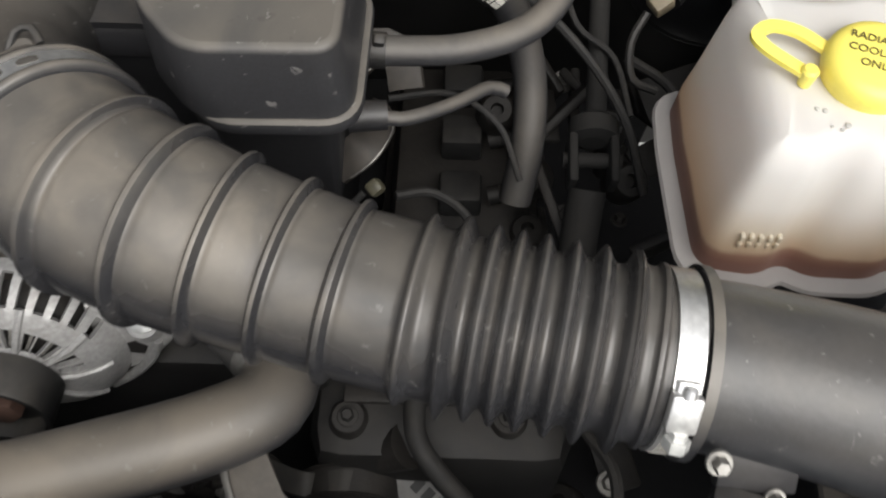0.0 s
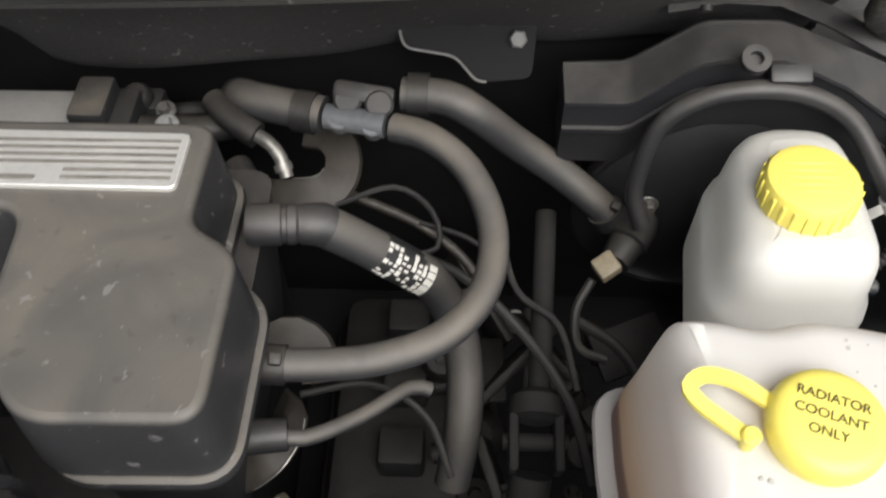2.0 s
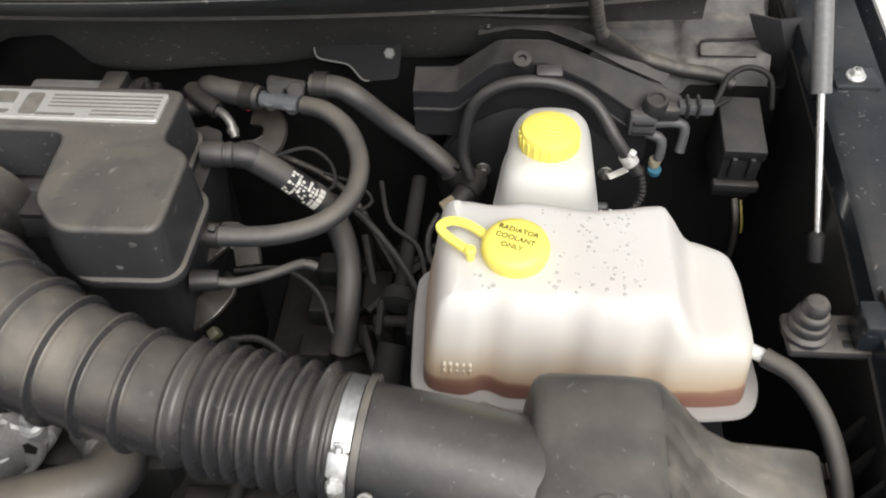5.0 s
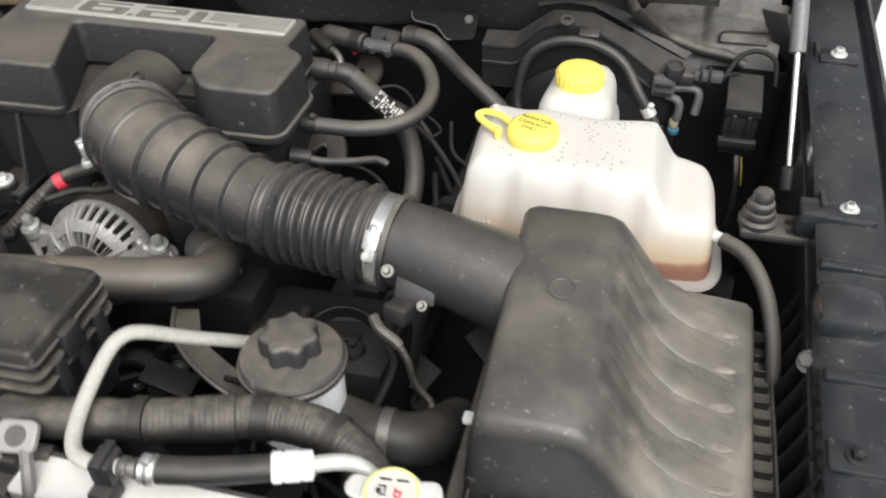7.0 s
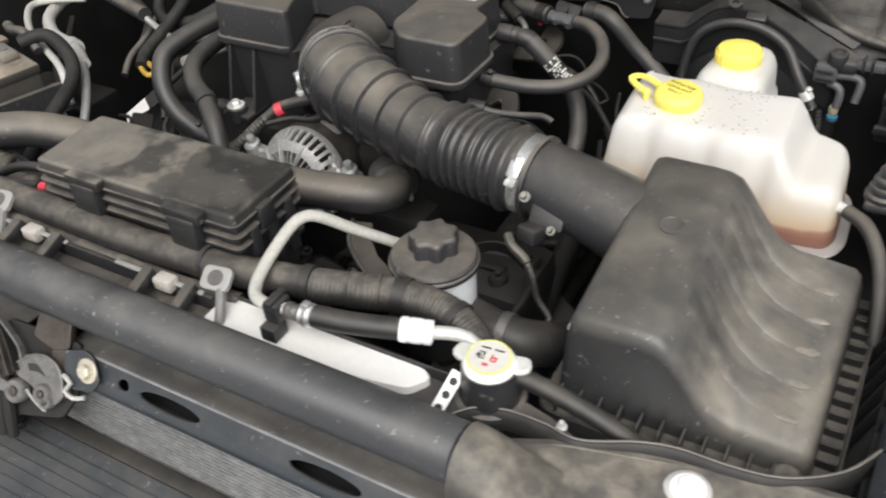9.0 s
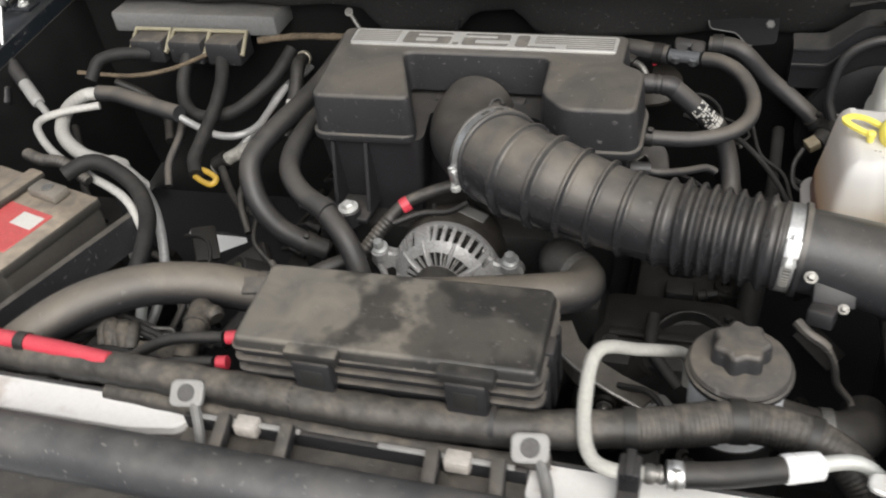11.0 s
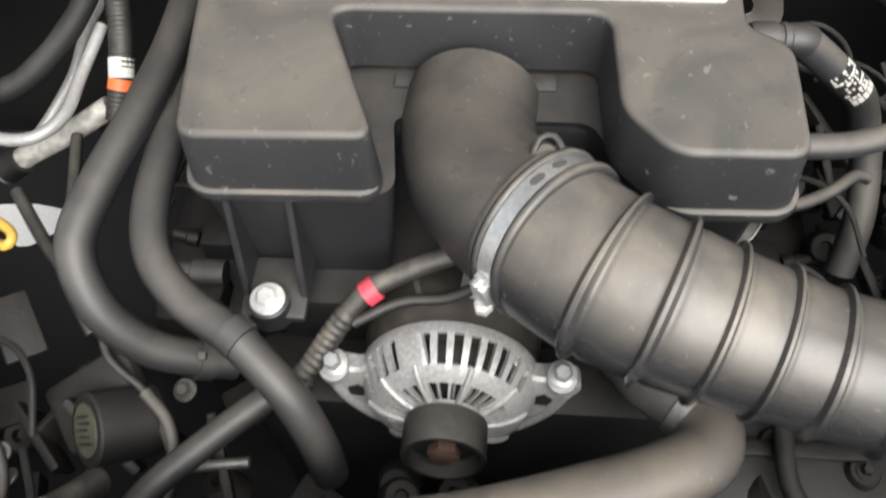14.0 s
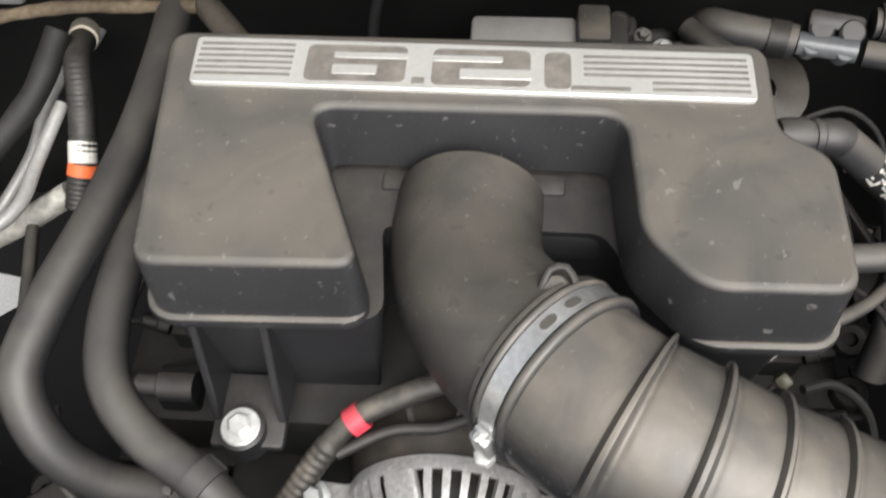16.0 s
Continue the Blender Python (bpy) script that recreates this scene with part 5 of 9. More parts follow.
part("plug_body", lathe(bmesh.new(), (0.414, 0.632, 1.022), (0, -0.2, 1), [(0, 0.007), (0.008, 0.0075), (0.012, 0.006)], 16), CREAM, plug)
part("plug_base", lathe(bmesh.new(), (0.415, 0.628, 1.014), (0, -0.2, 1), [(0, 0.008), (0.006, 0.008)], 16), BLUE, plug)
part("printed_tag", box(bmesh.new(), (-0.016, -0.004, 0), (0.016, 0.004, 0.002), 0.001, frame_from((0.372, 0.607, 1.03), (0, -0.4, 0.9), (0.9, 0.5, 0))), LABEL, plug)
strut = thing("gas_strut", (0.557, 0.459, 1.05), "gas strut holding the raised hood", "gas strut")
P0, P1 = Vector((0.557, 0.459, 1.060)), Vector((0.543, 0.550, 1.192))
part("rod", tube(bmesh.new(), [P0, P1], 0.0036, 14), STEEL, strut, "polished steel rod")
part("cylinder", tube(bmesh.new(), [P1, P1 + (P1 - P0) * 2.4], 0.0098, 20), surface("grey strut paint", (0.16, 0.16, 0.16), 0.4), strut)
part("ball_socket", lathe(bmesh.new(), P0, P1 - P0, [(-0.012, 0.006), (-0.008, 0.010), (0.018, 0.010), (0.022, 0.006)], 16), PLASTIC_CLEAN, strut)
copy_thing(strut, pose(-1.185, 0.459, 1.05))
bump = thing("hood_bumper", (0.515, 0.32, 1.07), "ribbed black rubber hood bumper on its bracket", "bumper")
part("rubber", lathe(bmesh.new(), (0.512, 0.335, 1.084), (0, 0, 1), [(0, 0.021), (0.007, 0.0215), (0.009, 0.0195), (0.010, 0.0175), (0.016, 0.0185), (0.019, 0.0170), (0.020, 0.0145), (0.027, 0.0155), (0.031, 0.0135), (0.032, 0.0115), (0.040, 0.0115), (0.044, 0.009), (0.045, 0.005)], 32), PLASTIC, bump)
part("bracket", box(bmesh.new(), (0.494, 0.312, 1.074), (0.585, 0.358, 1.086), 0.005), PLASTIC, bump)
part("strap", box(bmesh.new(), (0.55, 0.312, 1.088), (0.63, 0.345, 1.122), 0.004), PAINT, bump)
for y in (0.322, 0.340):
    part("hole", box(bmesh.new(), (0.542, y - 0.004, 1.0852), (0.562, y + 0.004, 1.0868), 0.002), INK, bump)
bolt((0.566, 0.160, 1.049), (-0.55, -0.4, 0.7), 0.0078, right_fender, GREY)
part("pressed_step", box(bmesh.new(), (0.562, 0.165, 1.070), (0.628, 0.225, 1.108), 0.012, None), PAINT, right_fender)
for k in range(9):
    bm = stack(bmesh.new(), [(0.566, 1.045), (0.566, 0.90), (0.543, 0.90), (0.547, 0.985)], [(-0.0026, -0.0005), (-0.002, 0), (0.002, 0), (0.0026, -0.0005)], warp=lambda q: Vector((q.x, 0.02 + 0.032 * k + q.z, q.y)))
    part("wall_rib", bm, HOSE_DARK, right_fender)

# ---- heater hoses with tee, breather hose with label ----
tee = thing("tee_connector", (-0.02, 0.65, 1.08), "clear and black plastic tee joining heater hoses", "hose tee")
CLEAR = surface("clear tee plastic", (0.12, 0.125, 0.13), 0.4, bump=0, coat=0.5)
part("clear_body", tube(bmesh.new(), [(-0.050, 0.639, 1.098), (-0.004, 0.628, 1.100)], 0.0098, 18), CLEAR, tee)
for dx in (-0.040, -0.014):
    part("clear_barrel", lathe(bmesh.new(), (dx, 0.6365 - 0.24 * (dx + 0.04), 1.094), (0, -0.5, 0.85), [(-0.004, 0.0085), (0.010, 0.0085), (0.011, 0.0075)], 18), CLEAR, tee)
part("black_clip", box(bmesh.new(), (-0.024, -0.008, -0.008), (0.024, 0.008, 0.006), 0.005, frame_from((-0.021, 0.649, 1.112), (0, -0.6, 0.8), (1, -0.18, 0))), PLASTIC_CLEAN, tee)
for dx in (-0.012, 0.012):
    part("clip_lobe", lathe(bmesh.new(), (-0.021 + dx, 0.649 - 0.006 - 0.18 * dx, 1.112 - 0.004), (0, -0.6, 0.8), [(-0.004, 0.011), (0.004, 0.011), (0.006, 0.009)], 20), PLASTIC_CLEAN, tee)
for at, ax in (((-0.066, 0.643, 1.098), (1, -0.25, 0)), ((0.020, 0.648, 1.113), (1, -0.03, 0))):
    band(at, ax, 0.0150, 0.016, tee, HOSE_DARK, "spring_clamp", "dark spring clamp")
hose("heater_hose", [(-0.119, 0.672, 1.075), (-0.122, 0.664, 1.094), (-0.108, 0.653, 1.100), (-0.085, 0.648, 1.099), (-0.052, 0.640, 1.098)], 0.0145, HOSE, "short grey rubber hose into the tee", group="heater hoses")
hose("heater_hose", [(0.002, 0.626, 1.100), (0.028, 0.615, 1.102), (0.058, 0.590, 1.095), (0.076, 0.548, 1.083), (0.072, 0.500, 1.076), (0.045, 0.463, 1.073), (0.0, 0.444, 1.072), (-0.045, 0.438, 1.074), (-0.075, 0.437, 1.076)], 0.0110, HOSE, "grey rubber hose looping from the cover to the tee", group="heater hoses", clamps=(0.97,))
hose("heater_hose", [(0.008, 0.648, 1.113), (0.040, 0.645, 1.113), (0.062, 0.640, 1.103), (0.095, 0.646, 1.065), (0.130, 0.645, 1.035), (0.166, 0.633, 1.008), (0.180, 0.63, 0.99)], 0.0132, HOSE, "grey rubber hose running down to the brake side", group="heater hoses", clamps=(0.97,))
breather = thing("breather_hose", (-0.02, 0.53, 1.0), "black breather hose with printed label beside the engine cover", "hose")
BR = [(-0.086, 0.520, 1.114), (-0.060, 0.524, 1.111), (-0.040, 0.528, 1.106), (-0.016, 0.530, 1.084), (0.008, 0.532, 1.060), (0.031, 0.533, 1.037), (0.048, 0.526, 1.000), (0.058, 0.505, 0.962), (0.058, 0.470, 0.925), (0.05, 0.44, 0.88)]
part("hose_body", tube(bmesh.new(), BR[2:], 0.0148, 20), HOSE, breather)
part("quick_connector", tube(bmesh.new(), [(-0.088, 0.520, 1.114, 0.0130), (-0.083, 0.5205, 1.1135, 0.0145), (-0.066, 0.523, 1.1115, 0.0145), (-0.065, 0.523, 1.1114, 0.0130), (-0.062, 0.5235, 1.111, 0.0130), (-0.061, 0.5236, 1.111, 0.0142), (-0.057, 0.524, 1.1105, 0.0142), (-0.056, 0.5245, 1.110, 0.0130), (-0.053, 0.525, 1.1095, 0.0130), (-0.052, 0.525, 1.1094, 0.0140), (-0.040, 0.528, 1.106, 0.0150), (-0.036, 0.5283, 1.103, 0.0152)], 0.015, 22, smooth_path=False), PLASTIC_CLEAN, breather)
L0, L1 = Vector((-0.005, 0.5312, 1.0730)), Vector((0.024, 0.5326, 1.0440))
axis = (L1 - L0).normalized()
part("label", tube(bmesh.new(), [L0, (L0 + L1) / 2 + Vector((0, 0, 0.0006)), L1], 0.0154, 20, 0.004), surface("black label print", (0.02, 0.02, 0.02), 0.5), breather)
up = Vector((-0.1, -0.75, 0.85))
up = (up - axis * up.dot(axis)).normalized()
sidew = axis.cross(up)
random.seed(11)
bm = bmesh.new()
for k in range(8):
    for j in range(7):
        if random.random() < 0.25:
            continue
        a = (j - 3.0) * 0.27
        d = up * math.cos(a) + sidew * math.sin(a)
        at = L0 + axis * (0.0048 * k + 0.001) + d * 0.0156
        w = random.uniform(0.0007, 0.0022)
        box(bm, (-0.0019, -w, -0.0002), (0.0019 * random.uniform(0.2, 1), w, 0.0003), 0, frame_from(at, d, axis))
for k in range(5):
    a = (k - 2) * 0.36
    d = up * math.cos(a) + sidew * math.sin(a)
    at = L0 + axis * 0.0410 + d * 0.0156
    box(bm, (-0.0035, -0.0024, -0.0002), (0.0035, 0.0024, 0.0003), 0, frame_from(at, d, axis))
part("label_print", bm, LABEL, breather, "worn white print, unreadable bars")
hose("vacuum_hose", [(-0.070, 0.405, 1.045), (-0.045, 0.403, 1.040), (-0.01, 0.425, 1.030), (0.020, 0.452, 1.020), (0.034, 0.455, 1.012)], 0.0056, HOSE, "thin grey vacuum hose", group="heater hoses")
part("vacuum_boot", tube(bmesh.new(), [(-0.083, 0.400, 1.045, 0.012), (-0.055, 0.404, 1.043, 0.011)], 0.012, 14), PLASTIC_CLEAN, cover)
purge = thing("purge_valve", (-0.05, 0.56, 1.04), "dark valve block with brackets beside the cover", "valve")
part("valve_body", tube(bmesh.new(), [(-0.126, 0.629, 1.050), (-0.112, 0.606, 1.050)], 0.012, 14), PLASTIC_CLEAN, purge)
part("rubber_elbow", tube(bmesh.new(), [(-0.140, 0.657, 1.095), (-0.125, 0.639, 1.095), (-0.110, 0.629, 1.092), (-0.102, 0.625, 1.090)], 0.0105, 14), HOSE_DARK, purge)
part("steel_tube", tube(bmesh.new(), [(-0.105, 0.627, 1.090), (-0.093, 0.620, 1.088), (-0.084, 0.612, 1.080), (-0.079, 0.601, 1.070)], 0.0054, 14), DULL_STEEL, purge, "dull bent steel tube")
part("tube_collar", tube(bmesh.new(), [(-0.083, 0.609, 1.077), (-0.081, 0.605, 1.073)], 0.0070, 14), DULL_STEEL, purge)
part("red_mark", tube(bmesh.new(), [(-0.073, 0.645, 1.078), (-0.072, 0.649, 1.078)], 0.0035, 10), RED, purge)
BRACKET = surface("dusty brown bracket steel", (0.040, 0.035, 0.030), 0.5, var=0.6, dust=0.3, coarse=30, dust_col=(0.10, 0.09, 0.078))
for pts in ([(-0.077, 0.672, 1.050), (-0.056, 0.662, 1.055), (-0.043, 0.641, 1.055), (-0.044, 0.618, 1.050), (-0.059, 0.606, 1.045), (-0.087, 0.607, 1.040), (-0.105, 0.612, 1.035)], [(-0.100, 0.470, 1.01), (-0.072, 0.488, 1.025), (-0.052, 0.482, 1.020), (-0.046, 0.465, 1.00)], [(-0.100, 0.40, 0.98), (-0.078, 0.41, 0.995), (-0.068, 0.435, 0.995), (-0.08, 0.455, 0.98)]):
    track = [Vector(q) for q in spline(pts, 0.006)]
    face = Vector((-0.1, -0.55, 0.83))
    wide = [((track[min(i + 1, len(track) - 1)] - track[max(i - 1, 0)]).cross(face)).normalized() * 0.015 for i in range(len(track))]
    eb = single("engine_bracket", sheet(bmesh.new(), [[q + w * k + face * lift for q, w in zip(track, wide)] for k, lift in ((-1, -0.006), (-0.92, 0.0), (0, 0.0012), (0.92, 0.0), (1, -0.006))], 0.004), BRACKET, "dusty dark curved bracket beside the engine cover", "bracket", "brackets by the cover")
    part("bare_edge", tube(bmesh.new(), [q + w * 0.95 + face * 0.001 for q, w in list(zip(track, wide))[-12:-4]], 0.0009, 6), DULL_STEEL, eb, "bare scratched edge")
plugc = thing("cream_connector", (-0.066, 0.379, 0.98), "small oily olive plug below the engine cover", "connector")
part("plug_body", box(bmesh.new(), (-0.006, -0.006, -0.008), (0.006, 0.006, 0.006), 0.003, frame_from((-0.066, 0.379, 0.985), (-0.2, -0.5, 0.8), (0.7, 0.6, 0.1))), surface("oily olive plastic", (0.10, 0.092, 0.060), 0.45, var=0.7, coarse=120), plugc)
part("plug_lead", tube(bmesh.new(), [(-0.074, 0.374, 0.985), (-0.086, 0.362, 0.975), (-0.080, 0.342, 0.958), (-0.05, 0.325, 0.94)], 0.003, 8), CABLE, plugc)
# connectors and cables between engine and booster
conn = thing("cream_connector", (0.172, 0.585, 0.96), "cream and black wiring connector", "connector")
part("cream_half", box(bmesh.new(), (-0.009, -0.009, -0.008), (0.010, 0.010, 0.007), 0.002, frame_from((0.172, 0.584, 0.986), (-0.2, -0.3, 0.9), (0.8, 0.5, 0.1))), surface("grimy cream plastic", (0.30, 0.25, 0.17), 0.5, var=0.5, coarse=80), conn)
part("black_half", lathe(bmesh.new(), (0.188, 0.605, 0.985), (0.5, 0.8, 0.2), [(-0.016, 0.013), (0.004, 0.015), (0.006, 0.018), (0.024, 0.018), (0.035, 0.014)], 16), HOSE_DARK, conn)
part("lead", tube(bmesh.new(), [(0.160, 0.572, 0.985), (0.148, 0.555, 0.965), (0.152, 0.535, 0.94), (0.175, 0.530, 0.93)], 0.004, 8), HOSE_DARK, conn)
# Near black instead of steel: the shade beside the engine, put into colour.
SHADE_BLACK = surface("matt near-black, bay shade in its colour", (0.007, 0.0068, 0.0065), 0.85, dust=0.08, var=0.5)
steer = thing("steering_shaft", (0.12, 0.5, 0.75), "dark steering shaft with universal joint", "steering shaft")
part("upper_shaft", tube(bmesh.new(), [(0.128, 0.66, 0.96), (0.119, 0.50, 0.93)], 0.0095, 14), SHADE_BLACK, steer)
part("yoke", lathe(bmesh.new(), (0.118, 0.50, 0.928), (-0.05, -1, -0.22), [(0, 0.014), (0.006, 0.022), (0.022, 0.023), (0.026, 0.012)], 20), SHADE_BLACK, steer)
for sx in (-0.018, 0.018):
    part("fork", box(bmesh.new(), (-0.004, -0.016, -0.034), (0.004, 0.016, 0.012), 0.003, frame_from((0.116 + sx, 0.470, 0.918), (0.0, 0.95, 0.25), (1, 0, 0))), SHADE_BLACK, steer)
part("cross", lathe(bmesh.new(), (0.090, 0.462, 0.914), (1, 0, 0), [(0, 0.007), (0.052, 0.007)], 14), SHADE_BLACK, steer)
part("lower_shaft", tube(bmesh.new(), [(0.113, 0.44, 0.90), (0.10, 0.36, 0.84), (0.09, 0.30, 0.76)], 0.017, 14), SHADE_BLACK, steer)
random.seed(3)

# ---- alternator ----
alt = thing("alternator", (-0.327, 0.29, 0.86), "silver cast alternator with cooling slots", "alternator")
AX = Vector((0, -1, 0.16)).normalized()
AC = Vector((-0.328, 0.285, 0.925))
part("stator", lathe(bmesh.new(), AC - AX * 0.06, AX, [(-0.012, 0.05), (-0.006, 0.070), (0.0, 0.0785), (0.004, 0.0805), (0.040, 0.0805), (0.043, 0.0785), (0.060, 0.0775), (0.066, 0.06)], 64), surface("brown-black lacquered iron", (0.020, 0.017, 0.015), 0.35, dust=0.3, var=0.5), alt, "black lacquered stator ring")
X0 = Vector((1, 0, 0))
Y0 = AX.cross(X0)
SLOTS = [(a, 2.9) for a in (160, 149, 138, 127)] + [(a, 3.1) for a in (103, 92.5, 82, 71.5, 61, 50.5, 40, 29)] + [(a, 3.0) for a in (-12, -24, 192, 204)]
WINDOWS = [(a, 4.6) for a in (166, 154, 134, 122, 102, 91, 80, 62, 51, 40, 20, 8, -14, -30, 190, 206)]


def pierced(bm):
    """The front housing turned about its axis, with slots through its shoulder and windows through its face."""
    prof = [(-0.002, 0.070), (0.0, 0.0795), (0.008, 0.0800), (0.011, 0.0792), (0.020, 0.0760), (0.029, 0.0712), (0.035, 0.0675), (0.040, 0.060), (0.0435, 0.053), (0.046, 0.046), (0.0475, 0.037), (0.0485, 0.029), (0.049, 0.018)]
    seg = 240
    rings = [[bm.verts.new(AC + AX * h + r * (X0 * math.cos(2 * math.pi * k / seg) + Y0 * math.sin(2 * math.pi * k / seg))) for k in range(seg)] for h, r in prof]
    for i, (a, b) in enumerate(zip(rings, rings[1:])):
        for k in range(seg):
            turn = 360 * (k + 0.5) / seg
            holes = SLOTS if 3 <= i <= 5 else (WINDOWS if 8 <= i <= 10 else ())
            if any(abs(turn - c) < w for c, w in holes):
                continue
            bm.faces.new((a[k], a[(k + 1) % seg], b[(k + 1) % seg], b[k]))
    bmesh.ops.recalc_face_normals(bm, faces=bm.faces[:])
    bmesh.ops.solidify(bm, geom=bm.faces[:], thickness=0.005)
    return bm


house = part("front_housing", pierced(bmesh.new()), CAST_ALU, alt, "sand-cast aluminium front housing", smooth=35)
for a in (-40, -2, 31, 71, 112, 144, 178, 220):
    d = X0 * math.cos(radians(a)) + Y0 * math.sin(radians(a))
    part("web", tube(bmesh.new(), [AC + d * 0.030 + AX * 0.0500, AC + d * 0.046 + AX * 0.0475, AC + d * 0.060 + AX * 0.0412, AC + d * 0.0685 + AX * 0.0345], 0.0026, 8), CAST_ALU, house)
part("hub_ring", lathe(bmesh.new(), AC, AX, [(0.046, 0.0265), (0.0515, 0.0275), (0.0525, 0.0300), (0.0515, 0.0325), (0.047, 0.0335)], 48), CAST_ALU, house)
part("rotor", lathe(bmesh.new(), AC, AX, [(-0.01, 0.060), (0.012, 0.061), (0.026, 0.055), (0.034, 0.044), (0.038, 0.02), (0.0385, 0)], 40), BLOCK, alt)
for k in range(18):
    d = X0 * math.cos(k * math.pi / 9) + Y0 * math.sin(k * math.pi / 9)
    part("rotor_blade", box(bmesh.new(), (-0.0012, -0.012, 0), (0.0012, 0.012, 0.006), 0, frame_from(AC + d * 0.040 + AX * 0.0335, AX + d * 0.5, d.cross(AX))), DULL_STEEL, alt)
part("stator_ridge", box(bmesh.new(), (-0.003, -0.020, -0.003), (0.003, 0.020, 0.004), 0.002, frame_from(AC + (X0 * -0.38 + Y0).normalized() * 0.0805 - AX * 0.036, (X0 * -0.38 + Y0), (1, 0.3, 0))), DULL_STEEL, alt)
BOLT_GREY = surface("greyed plated bolt", (0.34, 0.345, 0.335), 0.36, metal=0.3, var=0.35, coarse=60)
for sx in (-1, 1):
    ear = fillet([(sx * 0.048, -0.050), (sx * 0.082, -0.030), (sx * 0.106, -0.004), (sx * 0.116, 0.012), (sx * 0.112, 0.026), (sx * 0.098, 0.031), (sx * 0.076, 0.026), (sx * 0.055, 0.050)], 0.007)
    m = frame_from(AC + AX * 0.010, AX, (1, 0, 0))
    bm = stack(bmesh.new(), [(q[0], q[1]) for q in ear] if sx > 0 else [(q[0], q[1]) for q in ear][::-1], [(-0.008, 0), (0.006, 0), (0.009, -0.003)])
    bmesh.ops.transform(bm, matrix=m, verts=bm.verts)
    arm = part("ear", bm, CAST_ALU, alt)
    for x, y in ((0.082, -0.004), (0.062, -0.030)):
        # Dark disc drawn for the shade in the cast pocket.
        part("ear_pocket", lathe(bmesh.new(), m @ Vector((sx * x, y, 0.0085)), AX, [(0, 0.0095), (0.0012, 0.0095)], 5), BLOCK, arm, "dark cast pocket")
    part("ear_web", tube(bmesh.new(), [AC + X0 * sx * q[0] + Y0 * q[1] + AX * 0.020 for q in ((0.050, -0.058), (0.074, -0.038), (0.094, -0.012), (0.102, 0.010))], 0.0042, 8), CAST_ALU, arm)
    at = (-0.427 if sx < 0 else -0.231, 0.273, 0.962)
    part("spacer", lathe(bmesh.new(), Vector(at) - Vector((0, 0, 0.014)), (0, -0.25, 1), [(0, 0.013), (0.014, 0.0125)], 20), CAST_ALU, alt)
    screw = part("bolt", lathe(bmesh.new(), at, (0, -0.25, 1), [(0, 0.0125), (0.003, 0.0125), (0.0052, 0.0090), (0.0053, 0.0)], 28), BOLT_GREY, alt)
    part("bolt_head", lathe(bmesh.new(), Vector(at) + Vector((0, -0.0013, 0.005)), (0, -0.25, 1), [(0, 0.0080), (0.010, 0.0078), (0.0118, 0.0062), (0.0119, 0.0)], 6), BOLT_GREY, screw)
part("rib", box(bmesh.new(), (-0.007, -0.016, -0.006), (0.007, 0.016, 0.004), 0.003, frame_from(AC + (X0 * -0.36 + Y0).normalized() * 0.070 + AX * 0.022, (Y0 - X0 * 0.36 + AX * 0.6), (1, 0.3, 0))), CAST_ALU, alt)
part("pulley", lathe(bmesh.new(), AC + AX * 0.048, AX, [(0, 0.02), (0.004, 0.036), (0.034, 0.0365), (0.037, 0.0355), (0.037, 0.032), (0.022, 0.030), (0.022, 0)], 40), HOSE_DARK, alt, "black belt pulley")
part("shaft_nut", lathe(bmesh.new(), AC + AX * 0.074, AX, [(0, 0.014), (0.008, 0.014), (0.010, 0.011)], 6), RUST, alt, "rusty shaft nut")
bm = box(bmesh.new(), (-0.02, -0.012, 0), (0.024, 0.012, 0.001), 0, frame_from(AC + (X0 * 0.35 + Y0).normalized() * 0.0812 - AX * 0.036, (X0 * 0.35 + Y0), (1, -0.1, 0)))
part("data_plate", bm, PALE_GREY, alt, "small unreadable data plate")
hose("alternator_cable", [(-0.50, 0.235, 0.93), (-0.455, 0.262, 0.955), (-0.425, 0.295, 0.985), (-0.398, 0.318, 1.010), (-0.360, 0.333, 1.025), (-0.320, 0.345, 1.035)], 0.0105, LOOM, "black sheathed alternator cable", "cable", 14, 0.0015, lambda s: 1 + (0.05 * math.cos(2 * math.pi * s / 0.007) if s < 0.13 else -0.1))
single("red_tape", tube(bmesh.new(), [(-0.400, 0.3155, 1.0080), (-0.390, 0.3220, 1.0125)], 0.0116, 16), RED, "red tape wrapped round the alternator cable", "tape")
hose("sense_lead", [(-0.41, 0.298, 0.99), (-0.37, 0.315, 1.0), (-0.33, 0.318, 1.005), (-0.30, 0.325, 1.02)], 0.005, HOSE_DARK, "thin black lead over the alternator", "cable", 10)

# ---- upper radiator hose ----
radhose = thing("radiator_hose", (-0.4, 0.1, 0.98), "large grey rubber upper radiator hose", "hose")
RH = [(-0.86, -0.20, 1.00), (-0.80, -0.13, 1.035), (-0.735, -0.028, 1.060), (-0.665, 0.036, 1.062), (-0.585, 0.070, 1.050), (-0.506, 0.085, 1.030), (-0.42, 0.100, 1.022), (-0.30, 0.125, 1.016), (-0.21, 0.155, 1.006), (-0.155, 0.178, 0.998), (-0.124, 0.200, 0.990), (-0.120, 0.228, 0.984), (-0.136, 0.248, 0.980)]
part("hose_body", tube(bmesh.new(), RH, 0.0275, 28), RAD_HOSE, radhose)
for dx in (-0.007, 0.007):
    band((-0.504 + dx, 0.085 + 0.2 * dx, 1.030 - 0.15 * dx), (1, 0.2, -0.15), 0.0278, 0.011, radhose, PLASTIC, "hose_clip", "black plastic retaining clip", 0.0018)
